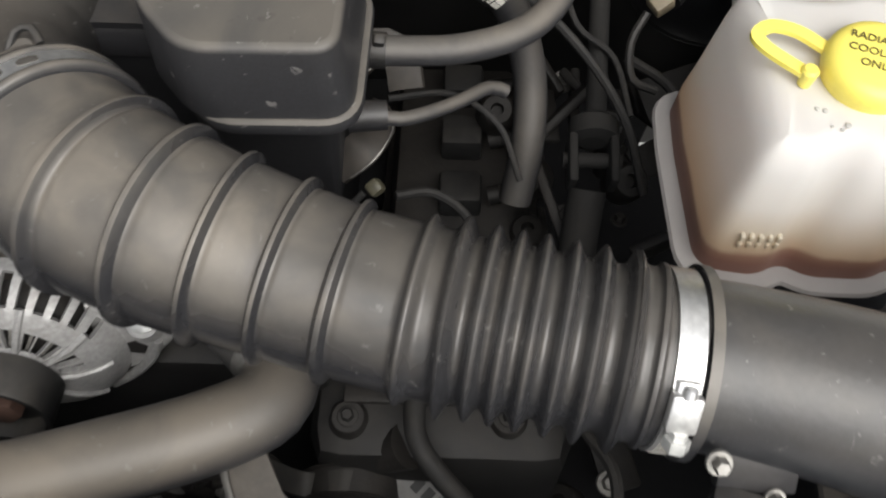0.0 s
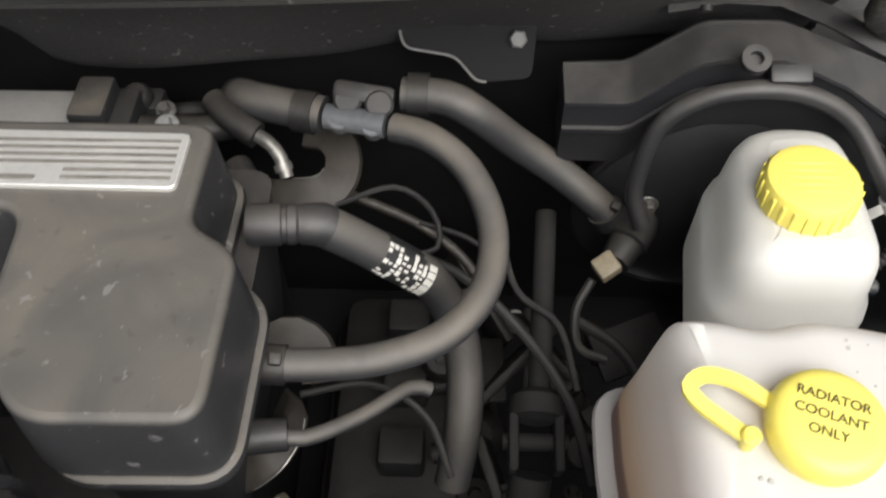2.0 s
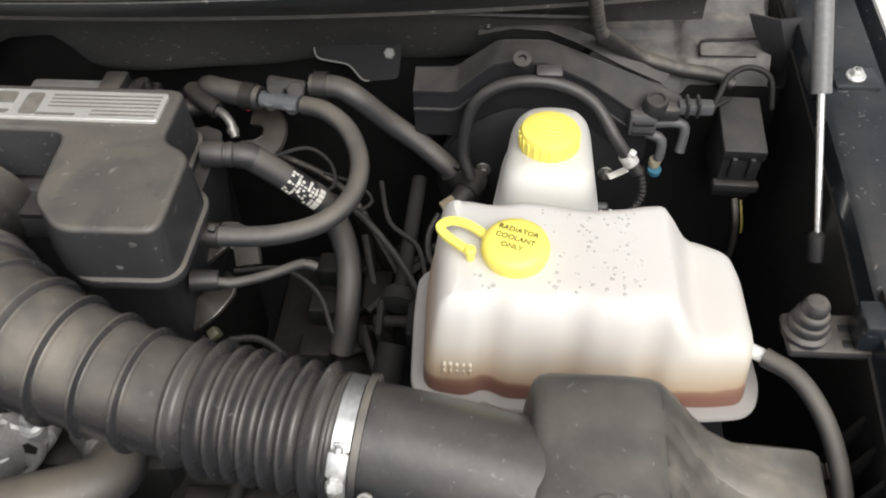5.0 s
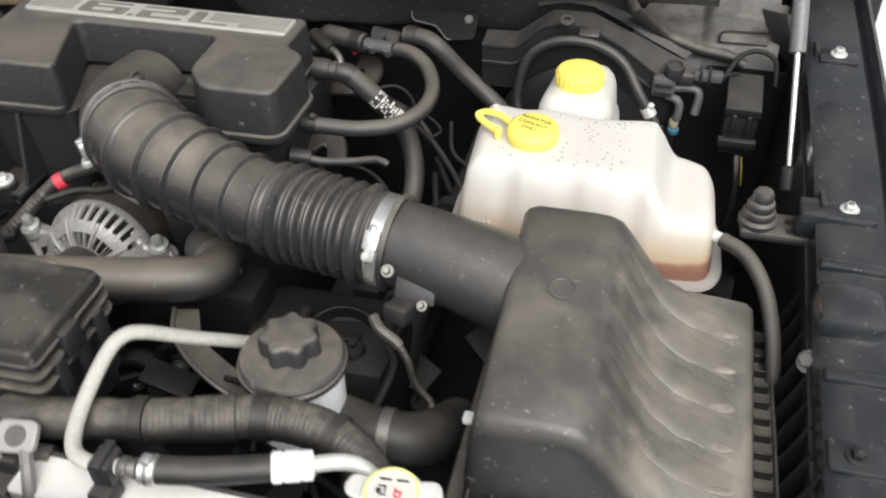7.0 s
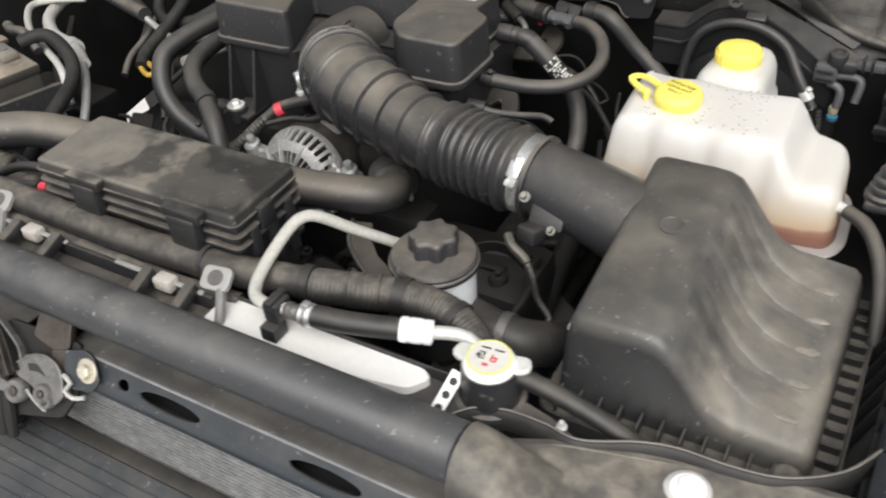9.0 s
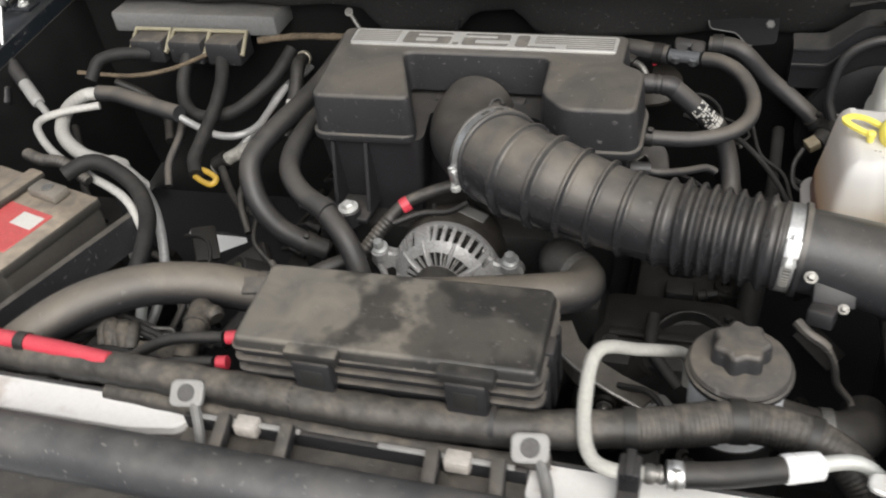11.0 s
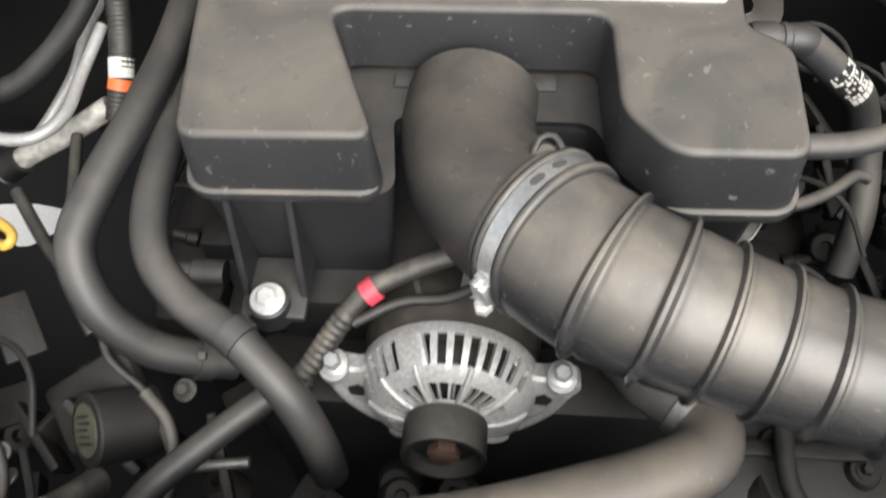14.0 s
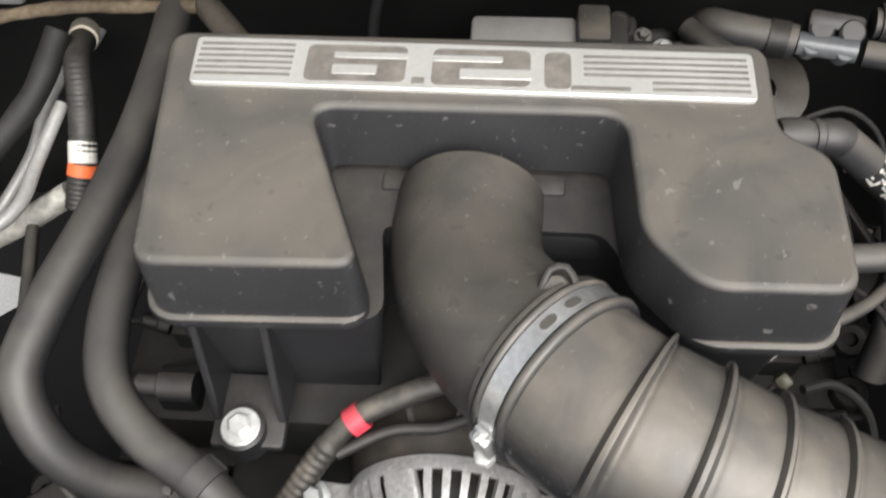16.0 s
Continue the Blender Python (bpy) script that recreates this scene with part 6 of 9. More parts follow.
part("clip_tab", box(bmesh.new(), (-0.022, -0.012, 0.027), (0.012, 0.012, 0.0335), 0.003, frame_from((-0.506, 0.085, 1.030), (0, -0.45, 0.9), (1, 0.2, -0.1))), PLASTIC, radhose)
band((-0.131, 0.243, 0.981), (0.75, -0.65, 0), 0.0278, 0.012, radhose, DULL_STEEL, "hose_clamp", "steel hose clamp")
part("clamp_screw", box(bmesh.new(), (-0.004, -0.004, -0.014), (0.004, 0.004, 0.014), 0.002, frame_from((-0.120, 0.270, 0.945), (0.2, -0.5, 0.8))), BRIGHT, radhose, "bright clamp screw")
bm = bmesh.new()
ax = Vector((1, 0.27, -0.07)).normalized()
for k in range(22):
    at = Vector((-0.343, 0.1160, 1.0185)) + ax * 0.0034 * k
    d = Vector((0, -0.40, 0.92))
    d = (d - ax * d.dot(ax)).normalized()
    m = frame_from(at + d * 0.0289, d, ax)
    tall = 0.0022 if k < 13 else 0.0058
    box(bm, (-0.0013, -tall * (0.6 if k % 3 == 1 else 1), -0.0002), (0.0010 if k < 13 else 0.0019, tall * (0.7 if k % 4 == 2 else 1), 0.0004), 0, m)
part("part_code", bm, surface("worn stencil paint", (0.33, 0.305, 0.255), 0.6, var=0.5, coarse=120), radhose, "worn pale stencilled code, unreadable")
single("thermostat_housing", tube(bmesh.new(), [(-0.134, 0.246, 0.980, 0.029), (-0.150, 0.262, 0.978, 0.029), (-0.154, 0.268, 0.975, 0.031), (-0.165, 0.30, 0.95, 0.031), (-0.17, 0.32, 0.92, 0.03)], 0.03, 24), surface("dull cast housing", (0.075, 0.073, 0.070), 0.45, metal=0.2, var=0.6, dust=0.3, coarse=30, bump=0.3), "dull cast thermostat housing at the hose end", "housing")

# ---- clutter in the dark round the engine ----
hose("vacuum_line", [(-0.047, 0.622, 1.030), (-0.022, 0.616, 1.025), (0.019, 0.602, 1.015), (0.052, 0.584, 1.000), (0.070, 0.570, 0.980)], 0.0042, surface("worn brown hose", (0.03, 0.026, 0.022), 0.5, dust=0.5, coarse=60, edge=(0.5, 0.6), thin=0.1), "thin worn brown vacuum line", "hose", 10)
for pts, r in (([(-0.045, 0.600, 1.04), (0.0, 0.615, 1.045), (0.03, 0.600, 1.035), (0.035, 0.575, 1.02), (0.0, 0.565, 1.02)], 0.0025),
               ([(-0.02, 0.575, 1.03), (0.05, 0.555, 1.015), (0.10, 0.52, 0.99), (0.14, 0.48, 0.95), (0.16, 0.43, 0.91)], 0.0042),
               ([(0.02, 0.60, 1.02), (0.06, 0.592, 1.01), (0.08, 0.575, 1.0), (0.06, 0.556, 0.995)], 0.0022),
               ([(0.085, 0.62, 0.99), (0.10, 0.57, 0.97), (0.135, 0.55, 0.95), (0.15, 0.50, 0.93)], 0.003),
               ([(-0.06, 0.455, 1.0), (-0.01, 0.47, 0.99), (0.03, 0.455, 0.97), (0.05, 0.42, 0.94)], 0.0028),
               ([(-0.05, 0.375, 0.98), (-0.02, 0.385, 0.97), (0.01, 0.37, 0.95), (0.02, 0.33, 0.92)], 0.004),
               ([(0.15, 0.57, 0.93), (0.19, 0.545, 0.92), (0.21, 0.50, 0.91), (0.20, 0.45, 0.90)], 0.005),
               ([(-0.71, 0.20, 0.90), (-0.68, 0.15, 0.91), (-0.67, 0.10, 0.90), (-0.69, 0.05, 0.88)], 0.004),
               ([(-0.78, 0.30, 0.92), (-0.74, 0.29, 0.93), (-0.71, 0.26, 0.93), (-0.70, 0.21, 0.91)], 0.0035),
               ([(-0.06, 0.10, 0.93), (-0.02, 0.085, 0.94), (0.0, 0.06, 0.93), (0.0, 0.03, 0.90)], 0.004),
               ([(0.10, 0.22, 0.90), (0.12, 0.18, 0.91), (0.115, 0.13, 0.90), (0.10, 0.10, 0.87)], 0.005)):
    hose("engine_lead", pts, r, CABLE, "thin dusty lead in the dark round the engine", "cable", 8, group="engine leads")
random.seed(8)
castings = thing("engine_front_castings", (-0.35, 0.2, 0.6), "grimy brown castings and brackets at the engine front", "engine casting")
for x0, x1, y0, y1, z0, z1, count in ((-0.78, -0.52, 0.02, 0.34, 0.80, 0.90, 26), (-0.50, -0.16, 0.02, 0.24, 0.76, 0.86, 24), (-0.14, 0.20, 0.06, 0.32, 0.66, 0.76, 30), (0.02, 0.22, 0.34, 0.64, 0.78, 0.87, 26)):
    for k in range(count):
        x, y, z = random.uniform(x0, x1), random.uniform(y0, y1), random.uniform(z0, z1)
        tilt = (random.uniform(-0.4, 0.4), random.uniform(-0.7, 0.2), 1)
        m = frame_from((x, y, z), tilt, (random.uniform(-1, 1), random.uniform(-1, 1), 0.1))
        kind = k % 4
        if kind == 0:
            part("boss", lathe(bmesh.new(), (x, y, z - 0.03), tilt, [(0, 0.022), (0.028, 0.018), (0.031, 0.015), (0.031, 0.007), (0.022, 0.006)], 18), BLOCK, castings)
        elif kind == 1:
            part("rib", box(bmesh.new(), (-random.uniform(0.03, 0.07), -0.005, -0.03), (0.05, 0.005, 0.006), 0.003, m), BLOCK, castings)
        elif kind == 2:
            part("bracket", box(bmesh.new(), (-0.03, -random.uniform(0.015, 0.03), -0.004), (0.04, 0.02, 0.004), 0.004, m), BLOCK, castings)
        else:
            bolt((x, y, z), tilt, random.uniform(0.005, 0.008), castings, DULL_STEEL if random.random() < 0.5 else BLOCK)

# ---- accessory drive in front of the engine ----
drive = thing("accessory_drive", (-0.12, 0.20, 0.82), "grimy belt pulleys on the engine front", "belt drive")
for x, z, r in ((-0.178, 0.840, 0.036), (-0.085, 0.792, 0.044), (-0.255, 0.785, 0.040)):
    part("pulley", lathe(bmesh.new(), (x, 0.205, z), (0, -1, 0.05), [(0, r), (0.002, r + 0.003), (0.004, r), (0.024, r), (0.026, r + 0.003), (0.028, r), (0.028, r - 0.006), (0.020, r - 0.010), (0.020, 0.016), (0.026, 0.014), (0.027, 0.0)], 36), BLOCK, drive)
    bolt((x, 0.178, z), (0, -1, 0.05), 0.007, drive, DULL_STEEL)
ROUND = [(-0.30, 0.20, 0.80), (-0.262, 0.19, 0.826), (-0.222, 0.19, 0.820), (-0.205, 0.19, 0.842), (-0.180, 0.19, 0.8785), (-0.150, 0.19, 0.868), (-0.120, 0.19, 0.826), (-0.085, 0.19, 0.838), (-0.042, 0.19, 0.80), (-0.045, 0.19, 0.76)]
track = spline(ROUND, 0.006)
part("belt", sheet(bmesh.new(), [[(q[0], q[1] + w, q[2]) for q in track] for w in (-0.010, 0.010)], 0.003), HOSE_DARK, drive, "ribbed black belt")
part("tensioner_arm", tube(bmesh.new(), [(-0.085, 0.212, 0.792, 0.016), (-0.060, 0.215, 0.825, 0.015), (-0.035, 0.218, 0.852, 0.020)], 0.016, 16), BLOCK, drive)
for x, y in ((-0.085, 0.236), (-0.030, 0.262), (0.045, 0.240), (0.070, 0.300)):
    part("bolt_boss", lathe(bmesh.new(), (x, y, 0.855), (0, -0.1, 1), [(0, 0.017), (0.010, 0.015), (0.013, 0.013), (0.013, 0.0)], 20), BLOCK, drive)
    bolt((x, y - 0.001, 0.867), (0, -0.1, 1), 0.0055, drive, DARK)
part("stay", box(bmesh.new(), (-0.09, 0.246, 0.866), (0.05, 0.262, 0.872), 0.003), BLOCK, drive)

# ---- fuse box ----
fuse = thing("fuse_box", (-0.29, -0.03, 0.98), "dusty black fuse box with latched lid", "fuse box")
FB = fillet([(-0.436, -0.097), (-0.117, -0.091), (-0.119, 0.029), (-0.442, 0.022)], [0.008, 0.008, 0.014, 0.010])
part("lid", stack(bmesh.new(), FB, dome(1.134, 1.147, 0.005, 0.002)), STREAKED, fuse, "black lid with streaked dust")
for z in (1.133, 1.117, 1.101):
    part("rim", stack(bmesh.new(), FB, [(z - 0.004, -0.003), (z - 0.0035, 0.0035), (z + 0.001, 0.0045), (z + 0.002, 0.001)]), PLASTIC, fuse)
part("case", stack(bmesh.new(), FB, [(1.00, -0.012), (1.05, -0.006), (1.052, 0.002), (1.058, 0.002), (1.060, -0.004), (1.134, -0.003)]), PLASTIC_CLEAN, fuse)
for x in (-0.346, -0.185):
    latch = part("latch", box(bmesh.new(), (x - 0.021, -0.110, 1.094), (x + 0.021, -0.094, 1.136), 0.003), PLASTIC_CLEAN, fuse)
    part("latch_tab", box(bmesh.new(), (x - 0.029, -0.107, 1.132), (x + 0.029, -0.090, 1.1465), 0.003), STREAKED, latch)
    part("latch_slot", box(bmesh.new(), (x - 0.012, -0.1108, 1.104), (x + 0.012, -0.108, 1.126), 0.001), INK, latch)
for k in range(3):
    part("side_rib", box(bmesh.new(), (-0.122, -0.072 + 0.032 * k, 1.04), (-0.111, -0.058 + 0.032 * k, 1.118), 0.002), PLASTIC_CLEAN, fuse)
part("side_clip", box(bmesh.new(), (-0.120, -0.055, 1.108), (-0.108, -0.030, 1.138), 0.003), PLASTIC_CLEAN, fuse)
for x, y, w, h in ((-0.300, -0.024, 0.012, 0.008), (-0.300, -0.040, 0.013, 0.009), (-0.284, -0.039, 0.006, 0.010), (-0.284, -0.024, 0.007, 0.009), (-0.248, -0.036, 0.008, 0.008)):
    part("moulded_mark", box(bmesh.new(), (x - w / 2, y - h / 2, 1.1466), (x + w / 2, y + h / 2, 1.1473), 0.0003, seg=1), STREAKED, fuse)
part("moulded_ring", lathe(bmesh.new(), (-0.266, -0.033, 1.1466), (0, 0, 1), [(0, 0.0085), (0.001, 0.008), (0.001, 0.006), (0, 0.0055)], 20), STREAKED, fuse)
hose("red_lead", [(-0.118, -0.055, 1.05), (-0.108, -0.065, 1.045), (-0.10, -0.06, 1.02)], 0.004, ORANGE, "red lead at the end of the fuse box", "cable", 8)

# ---- wiring looms along the radiator ----
hose("wiring_loom", [(-0.80, -0.10, 1.065), (-0.62, -0.105, 1.075), (-0.50, -0.110, 1.080), (-0.40, -0.112, 1.080), (-0.27, -0.112, 1.078), (-0.14, -0.103, 1.076), (-0.03, -0.082, 1.076)], 0.0198, LOOM, "taped black wiring loom along the radiator", "wiring loom", 18, 0.004, lambda s: 1 + 0.03 * math.sin(s * 90) + 0.02 * math.sin(s * 231))
hose("wiring_loom", [(-0.035, -0.083, 1.074), (0.02, -0.062, 1.068), (0.07, -0.044, 1.064), (0.12, -0.042, 1.060), (0.155, -0.052, 1.054), (0.180, -0.068, 1.042), (0.195, -0.085, 1.02), (0.20, -0.10, 0.98)], 0.0205, LOOM, "corrugated black conduit in front of the reservoir", "conduit", 20, 0.0016, lambda s: 1 + 0.024 * math.cos(2 * math.pi * s / 0.0048) + (0.06 if 0.050 < s < 0.088 else 0.0) + 0.008 * math.sin(90 * s))
band((-0.03, -0.082, 1.076), (1, 0.17, 0), 0.0208, 0.012, bpy.data.objects["wiring_loom"], HOSE_DARK, "tape_wrap", "black tape wrap")
hose("wiring_loom", [(-0.60, -0.125, 1.060), (-0.42, -0.134, 1.062), (-0.28, -0.138, 1.062), (-0.18, -0.135, 1.060), (-0.10, -0.125, 1.055)], 0.011, LOOM, "thin black wiring loom beside the thick one", "wiring loom", 14, 0.004, lambda s: 1 + 0.03 * math.sin(s * 120))
for x, y in ((-0.37, -0.112), (-0.16, -0.104)):
    single("cable_tie", lathe(bmesh.new(), (x, y, 1.079), (1, 0.05, 0), [(-0.003, 0.0185), (-0.003, 0.0205), (0.003, 0.0205), (0.003, 0.0185)], 24), PLASTIC_CLEAN, "black cable tie round the loom", "cable tie", "cable ties")

# ---- power steering reservoir ----
ps = thing("power_steering_reservoir", (0.070, 0.028, 0.94), "white steering fluid can with black screw cap", "reservoir")
part("can", lathe(bmesh.new(), (0.070, 0.028, 0.94), (0, 0, 1), [(0.042, 0.048), (0.11, 0.049), (0.126, 0.049), (0.128, 0.046)], 40), surface("white can plastic", (0.84, 0.86, 0.87), 0.35, var=0.1, flecks=0.2), ps, "milky white plastic can")
part("holder", lathe(bmesh.new(), (0.070, 0.028, 0.93), (0, 0, 1), [(0, 0.030), (0.01, 0.046), (0.054, 0.0495), (0.056, 0.046)], 32), DARK, ps, "dark clamp holder")
pcap = part("cap", lathe(bmesh.new(), (0.070, 0.028, 1.060), (0, 0, 1), [(0, 0.050), (0.002, 0.0545), (0.007, 0.0545), (0.009, 0.052), (0.012, 0.0525), (0.016, 0.050), (0.019, 0.040), (0.020, 0.0)], 48), PLASTIC, ps, "dusty black cap")
star = []
for k in range(56):
    a = 2 * math.pi * k / 56
    star.append((0.069 + (0.0275 + 0.0028 * math.cos(7 * a)) * math.cos(a), 0.032 + (0.0275 + 0.0028 * math.cos(7 * a)) * math.sin(a)))
part("knob", stack(bmesh.new(), star, [(1.076, 0.001), (1.097, 0.0), (1.1005, -0.0015), (1.102, -0.004)]), PLASTIC, pcap, "lobed black knob")

# ---- steering cooler line ----
line = thing("steering_cooler_line", (0.0, -0.1, 1.03), "frosted aluminium line with fittings and black hose", "pipe")
PIPE = [(0.022, 0.118, 0.930), (0.021, 0.114, 0.972), (0.012, 0.101, 1.000), (-0.010, 0.066, 1.036), (-0.036, 0.024, 1.077), (-0.058, -0.010, 1.112), (-0.069, -0.027, 1.121), (-0.074, -0.050, 1.118), (-0.072, -0.100, 1.104), (-0.062, -0.134, 1.096), (-0.042, -0.147, 1.096), (-0.010, -0.145, 1.096)]
part("bent_pipe", tube(bmesh.new(), PIPE, 0.0071, 18, 0.005), surface("aged ivory pipe", (0.56, 0.55, 0.50), 0.5, var=0.15, dust=0.3, coarse=20), line)
clip = part("pipe_clip", box(bmesh.new(), (-0.034, -0.158, 1.080), (-0.013, -0.132, 1.106), 0.004), PLASTIC_CLEAN, line, "black plastic pipe clip")
part("clip_foot", box(bmesh.new(), (-0.034, -0.168, 1.062), (-0.014, -0.145, 1.080), 0.002), PLASTIC_CLEAN, clip)
part("clip_ridge", box(bmesh.new(), (-0.028, -0.160, 1.100), (-0.019, -0.130, 1.110), 0.002), PLASTIC_CLEAN, clip)
d = Vector((1, 0.12, -0.03)).normalized()
part("union_nut", lathe(bmesh.new(), Vector((-0.012, -0.1455, 1.096)), d, [(0, 0.007), (0.003, 0.0095), (0.009, 0.0095), (0.010, 0.0075), (0.013, 0.0075), (0.014, 0.009), (0.017, 0.009)], 24), DULL_STEEL, line)
collar = part("hose_collar", lathe(bmesh.new(), Vector((0.008, -0.143, 1.096)), d, [(0, 0.010), (0.001, 0.0132), (0.014, 0.0132), (0.015, 0.012)], 32), STEEL, line)
part("collar_groove", lathe(bmesh.new(), Vector((0.0135, -0.1423, 1.0958)), d, [(0, 0.0128), (0.0002, 0.0136), (0.0035, 0.0136), (0.0037, 0.0128)], 32), DULL_STEEL, collar)
part("collar_ear", box(bmesh.new(), (0.012, -0.148, 1.106), (0.021, -0.138, 1.114), 0.002), STEEL, collar)
part("black_hose", tube(bmesh.new(), [(0.02, -0.141, 1.096), (0.06, -0.130, 1.092), (0.116, -0.107, 1.085)], 0.0122, 20), HOSE_DARK, line)
part("crimp", tube(bmesh.new(), [(0.108, -0.110, 1.086, 0.0122), (0.110, -0.1092, 1.0857, 0.0140), (0.116, -0.1065, 1.085, 0.0142), (0.1165, -0.1063, 1.0849, 0.0130), (0.1185, -0.1055, 1.0847, 0.0130), (0.119, -0.1053, 1.0846, 0.0140), (0.130, -0.1005, 1.083, 0.0140), (0.1305, -0.1003, 1.083, 0.0130), (0.1325, -0.0995, 1.0828, 0.0130), (0.133, -0.0993, 1.0827, 0.0138), (0.140, -0.0963, 1.0815, 0.0134), (0.141, -0.0958, 1.0814, 0.0090)], 0.014, 16, smooth_path=False), ALU, line, "bright crimped ferrule")
part("end_tube", tube(bmesh.new(), [(0.137, -0.0975, 1.082), (0.155, -0.089, 1.081), (0.175, -0.084, 1.078), (0.193, -0.088, 1.068), (0.203, -0.095, 1.05)], 0.0075, 16), ALU_PIPE, line)

# ---- radiator, its tank, cap and support ----
HEADER = surface("dirty aluminium header", (0.78, 0.76, 0.73), 0.38, var=0.10, flecks=0.10, coarse=9, detail=3, bump=0.08, dust=0.55, edge=(0.54, 0.66), thin=0.03, dust_col=(0.36, 0.31, 0.26))
radiator = thing("radiator", (-0.25, -0.15, 0.55), "aluminium radiator with plastic shroud and filler neck", "radiator")
part("core", box(bmesh.new(), (-0.75, -0.165, 0.55), (0.17, -0.125, 1.045), 0.003), DARK, radiator)
for x0, x1 in ((-0.76, -0.490), (-0.118, 0.150)):
    bm = stack(bmesh.new(), fillet([(x0, -0.1695), (x1 - 0.06, -0.1675), (x1 - 0.006, -0.158), (x1 + 0.010, -0.136), (x1 - 0.004, -0.127), (x0, -0.127)], 0.007), [(1.048, 0), (1.060, 0), (1.061, -0.001)])
    part("header_plate", bm, HEADER, radiator, "dull bare aluminium header plate")
m = frame_from((0.182, -0.150, 1.062), (0.35, -0.62, 0.60), (0.9, 0.3, -0.2)) @ pose(0.002, 0, 0, 0, 0, -17)
mount = part("mount_strap", box(bmesh.new(), (-0.007, -0.026, -0.0012), (0.007, 0.026, 0.0012), 0.003, m), ALU, radiator, "pierced aluminium mounting strap")
for dy in (-0.015, 0.0, 0.015):
    part("strap_hole", lathe(bmesh.new(), m @ Vector((0, dy, 0.0008)), m.to_3x3() @ Vector((0, 0, 1)), [(0, 0.0042), (0.0008, 0.0042)], 14), INK, mount)
part("strap_foot", box(bmesh.new(), (0.158, -0.176, 1.046), (0.182, -0.160, 1.052), 0.003), DULL_STEEL, radiator)
part("filler_neck", lathe(bmesh.new(), (0.218, -0.119, 1.03), (0, 0, 1), [(0, 0.032), (0.03, 0.031), (0.055, 0.029), (0.062, 0.029)], 32), PLASTIC, radiator)
EAR = surface("scuffed cap metal", (0.72, 0.71, 0.67), 0.38, metal=0.25, var=0.2, flecks=0.2)
rc = part("pressure_cap", lathe(bmesh.new(), (0.218, -0.119, 1.085), (0.02, -0.03, 1), [(0, 0.022), (0.002, 0.0265), (0.008, 0.0270), (0.013, 0.0255), (0.0155, 0.023), (0.0165, 0.0)], 40), ALU, radiator, "bare metal pressure cap with round warning label")
for turn in (172, 22):
    bm = stack(bmesh.new(), [tuple(q) for q in fillet([(0.014, -0.013), (0.041, -0.0095), (0.041, 0.0095), (0.014, 0.013)], 0.0085, 6)], [(0.004, -0.001), (0.005, 0), (0.0085, 0), (0.0100, -0.0018)])
    bmesh.ops.transform(bm, matrix=frame_from((0.218, -0.119, 1.085), (0.02, -0.03, 1), (math.cos(radians(turn)), math.sin(radians(turn)), 0)), verts=bm.verts)
    part("cap_ear", bm, EAR, rc, "flat rounded grip ear")
m = frame_from((0.218, -0.119, 1.1012), (0.02, -0.03, 1), (1, 0.1, 0))
bm = lathe(bmesh.new(), m @ Vector((0, 0, 0)), (0.02, -0.03, 1), [(0, 0.0228), (0.0009, 0.0228)], 40)
part("label_rim", bm, surface("lime label ring", (0.72, 0.72, 0.2), 0.5, bump=0), rc)
bm = lathe(bmesh.new(), m @ Vector((0, 0, 0.0008)), (0.02, -0.03, 1), [(0, 0.0206), (0.0006, 0.0206)], 40)
part("label", bm, LABEL, rc)
bm = bmesh.new()
for x, y, w, h in ((-0.0065, 0.010, 0.005, 0.0010), (0.0075, 0.010, 0.005, 0.0010), (-0.0105, -0.001, 0.0022, 0.0022), (-0.0055, 0.001, 0.0008, 0.0034), (-0.0085, 0.0035, 0.0030, 0.0007), (-0.0070, -0.0045, 0.0030, 0.0007)):
    box(bm, (x - w, y - h, 0.0013), (x + w, y + h, 0.0018), 0, m)
part("label_print", bm, INK, rc, "black unreadable print bars")
bm = bmesh.new()
for x, y, w, h in ((0.0030, -0.001, 0.0009, 0.0040), (0.0062, -0.0005, 0.0026, 0.0009), (0.0075, -0.0035, 0.0009, 0.0026), (0.0055, -0.0055, 0.0026, 0.0008), (-0.0005, -0.0115, 0.0030, 0.0018)):
    box(bm, (x - w, y - h, 0.0013), (x + w, y + h, 0.0018), 0, m)
part("label_warning", bm, RED, rc, "red warning marks")
# plastic shroud with clips behind the cover tube
CLIP = surface("off-white clip plastic", (0.55, 0.51, 0.46), 0.5, dust=0.3)
shroud = thing("fan_shroud", (-0.3, -0.19, 0.98), "black plastic fan shroud channel with clips", "fan shroud")
part("channel", sheet(bmesh.new(), [[(x, y, z) for x in np.linspace(-0.80, 0.20, 12)] for y, z in ((-0.128, 1.066), (-0.1285, 1.052), (-0.172, 1.048), (-0.176, 1.040), (-0.205, 1.036))], 0.002), PLASTIC_CLEAN, shroud)
part("channel_cover", box(bmesh.new(), (-0.488, -0.176, 1.050), (-0.118, -0.150, 1.056), 0.002), PLASTIC, shroud)
part("channel_wall", box(bmesh.new(), (-0.488, -0.150, 1.046), (-0.118, -0.143, 1.073), 0.002), PLASTIC_CLEAN, shroud)
for x in (-0.432, -0.361, -0.207, -0.142):
    m = frame_from((x, -0.172, 1.076), (0, -0.25, 1), (0.1, -1, -0.25))
    part("stay", box(bmesh.new(), (-0.026, -0.0075, -0.010), (0.026, 0.0075, 0.008), 0.004, m), PLASTIC, shroud)
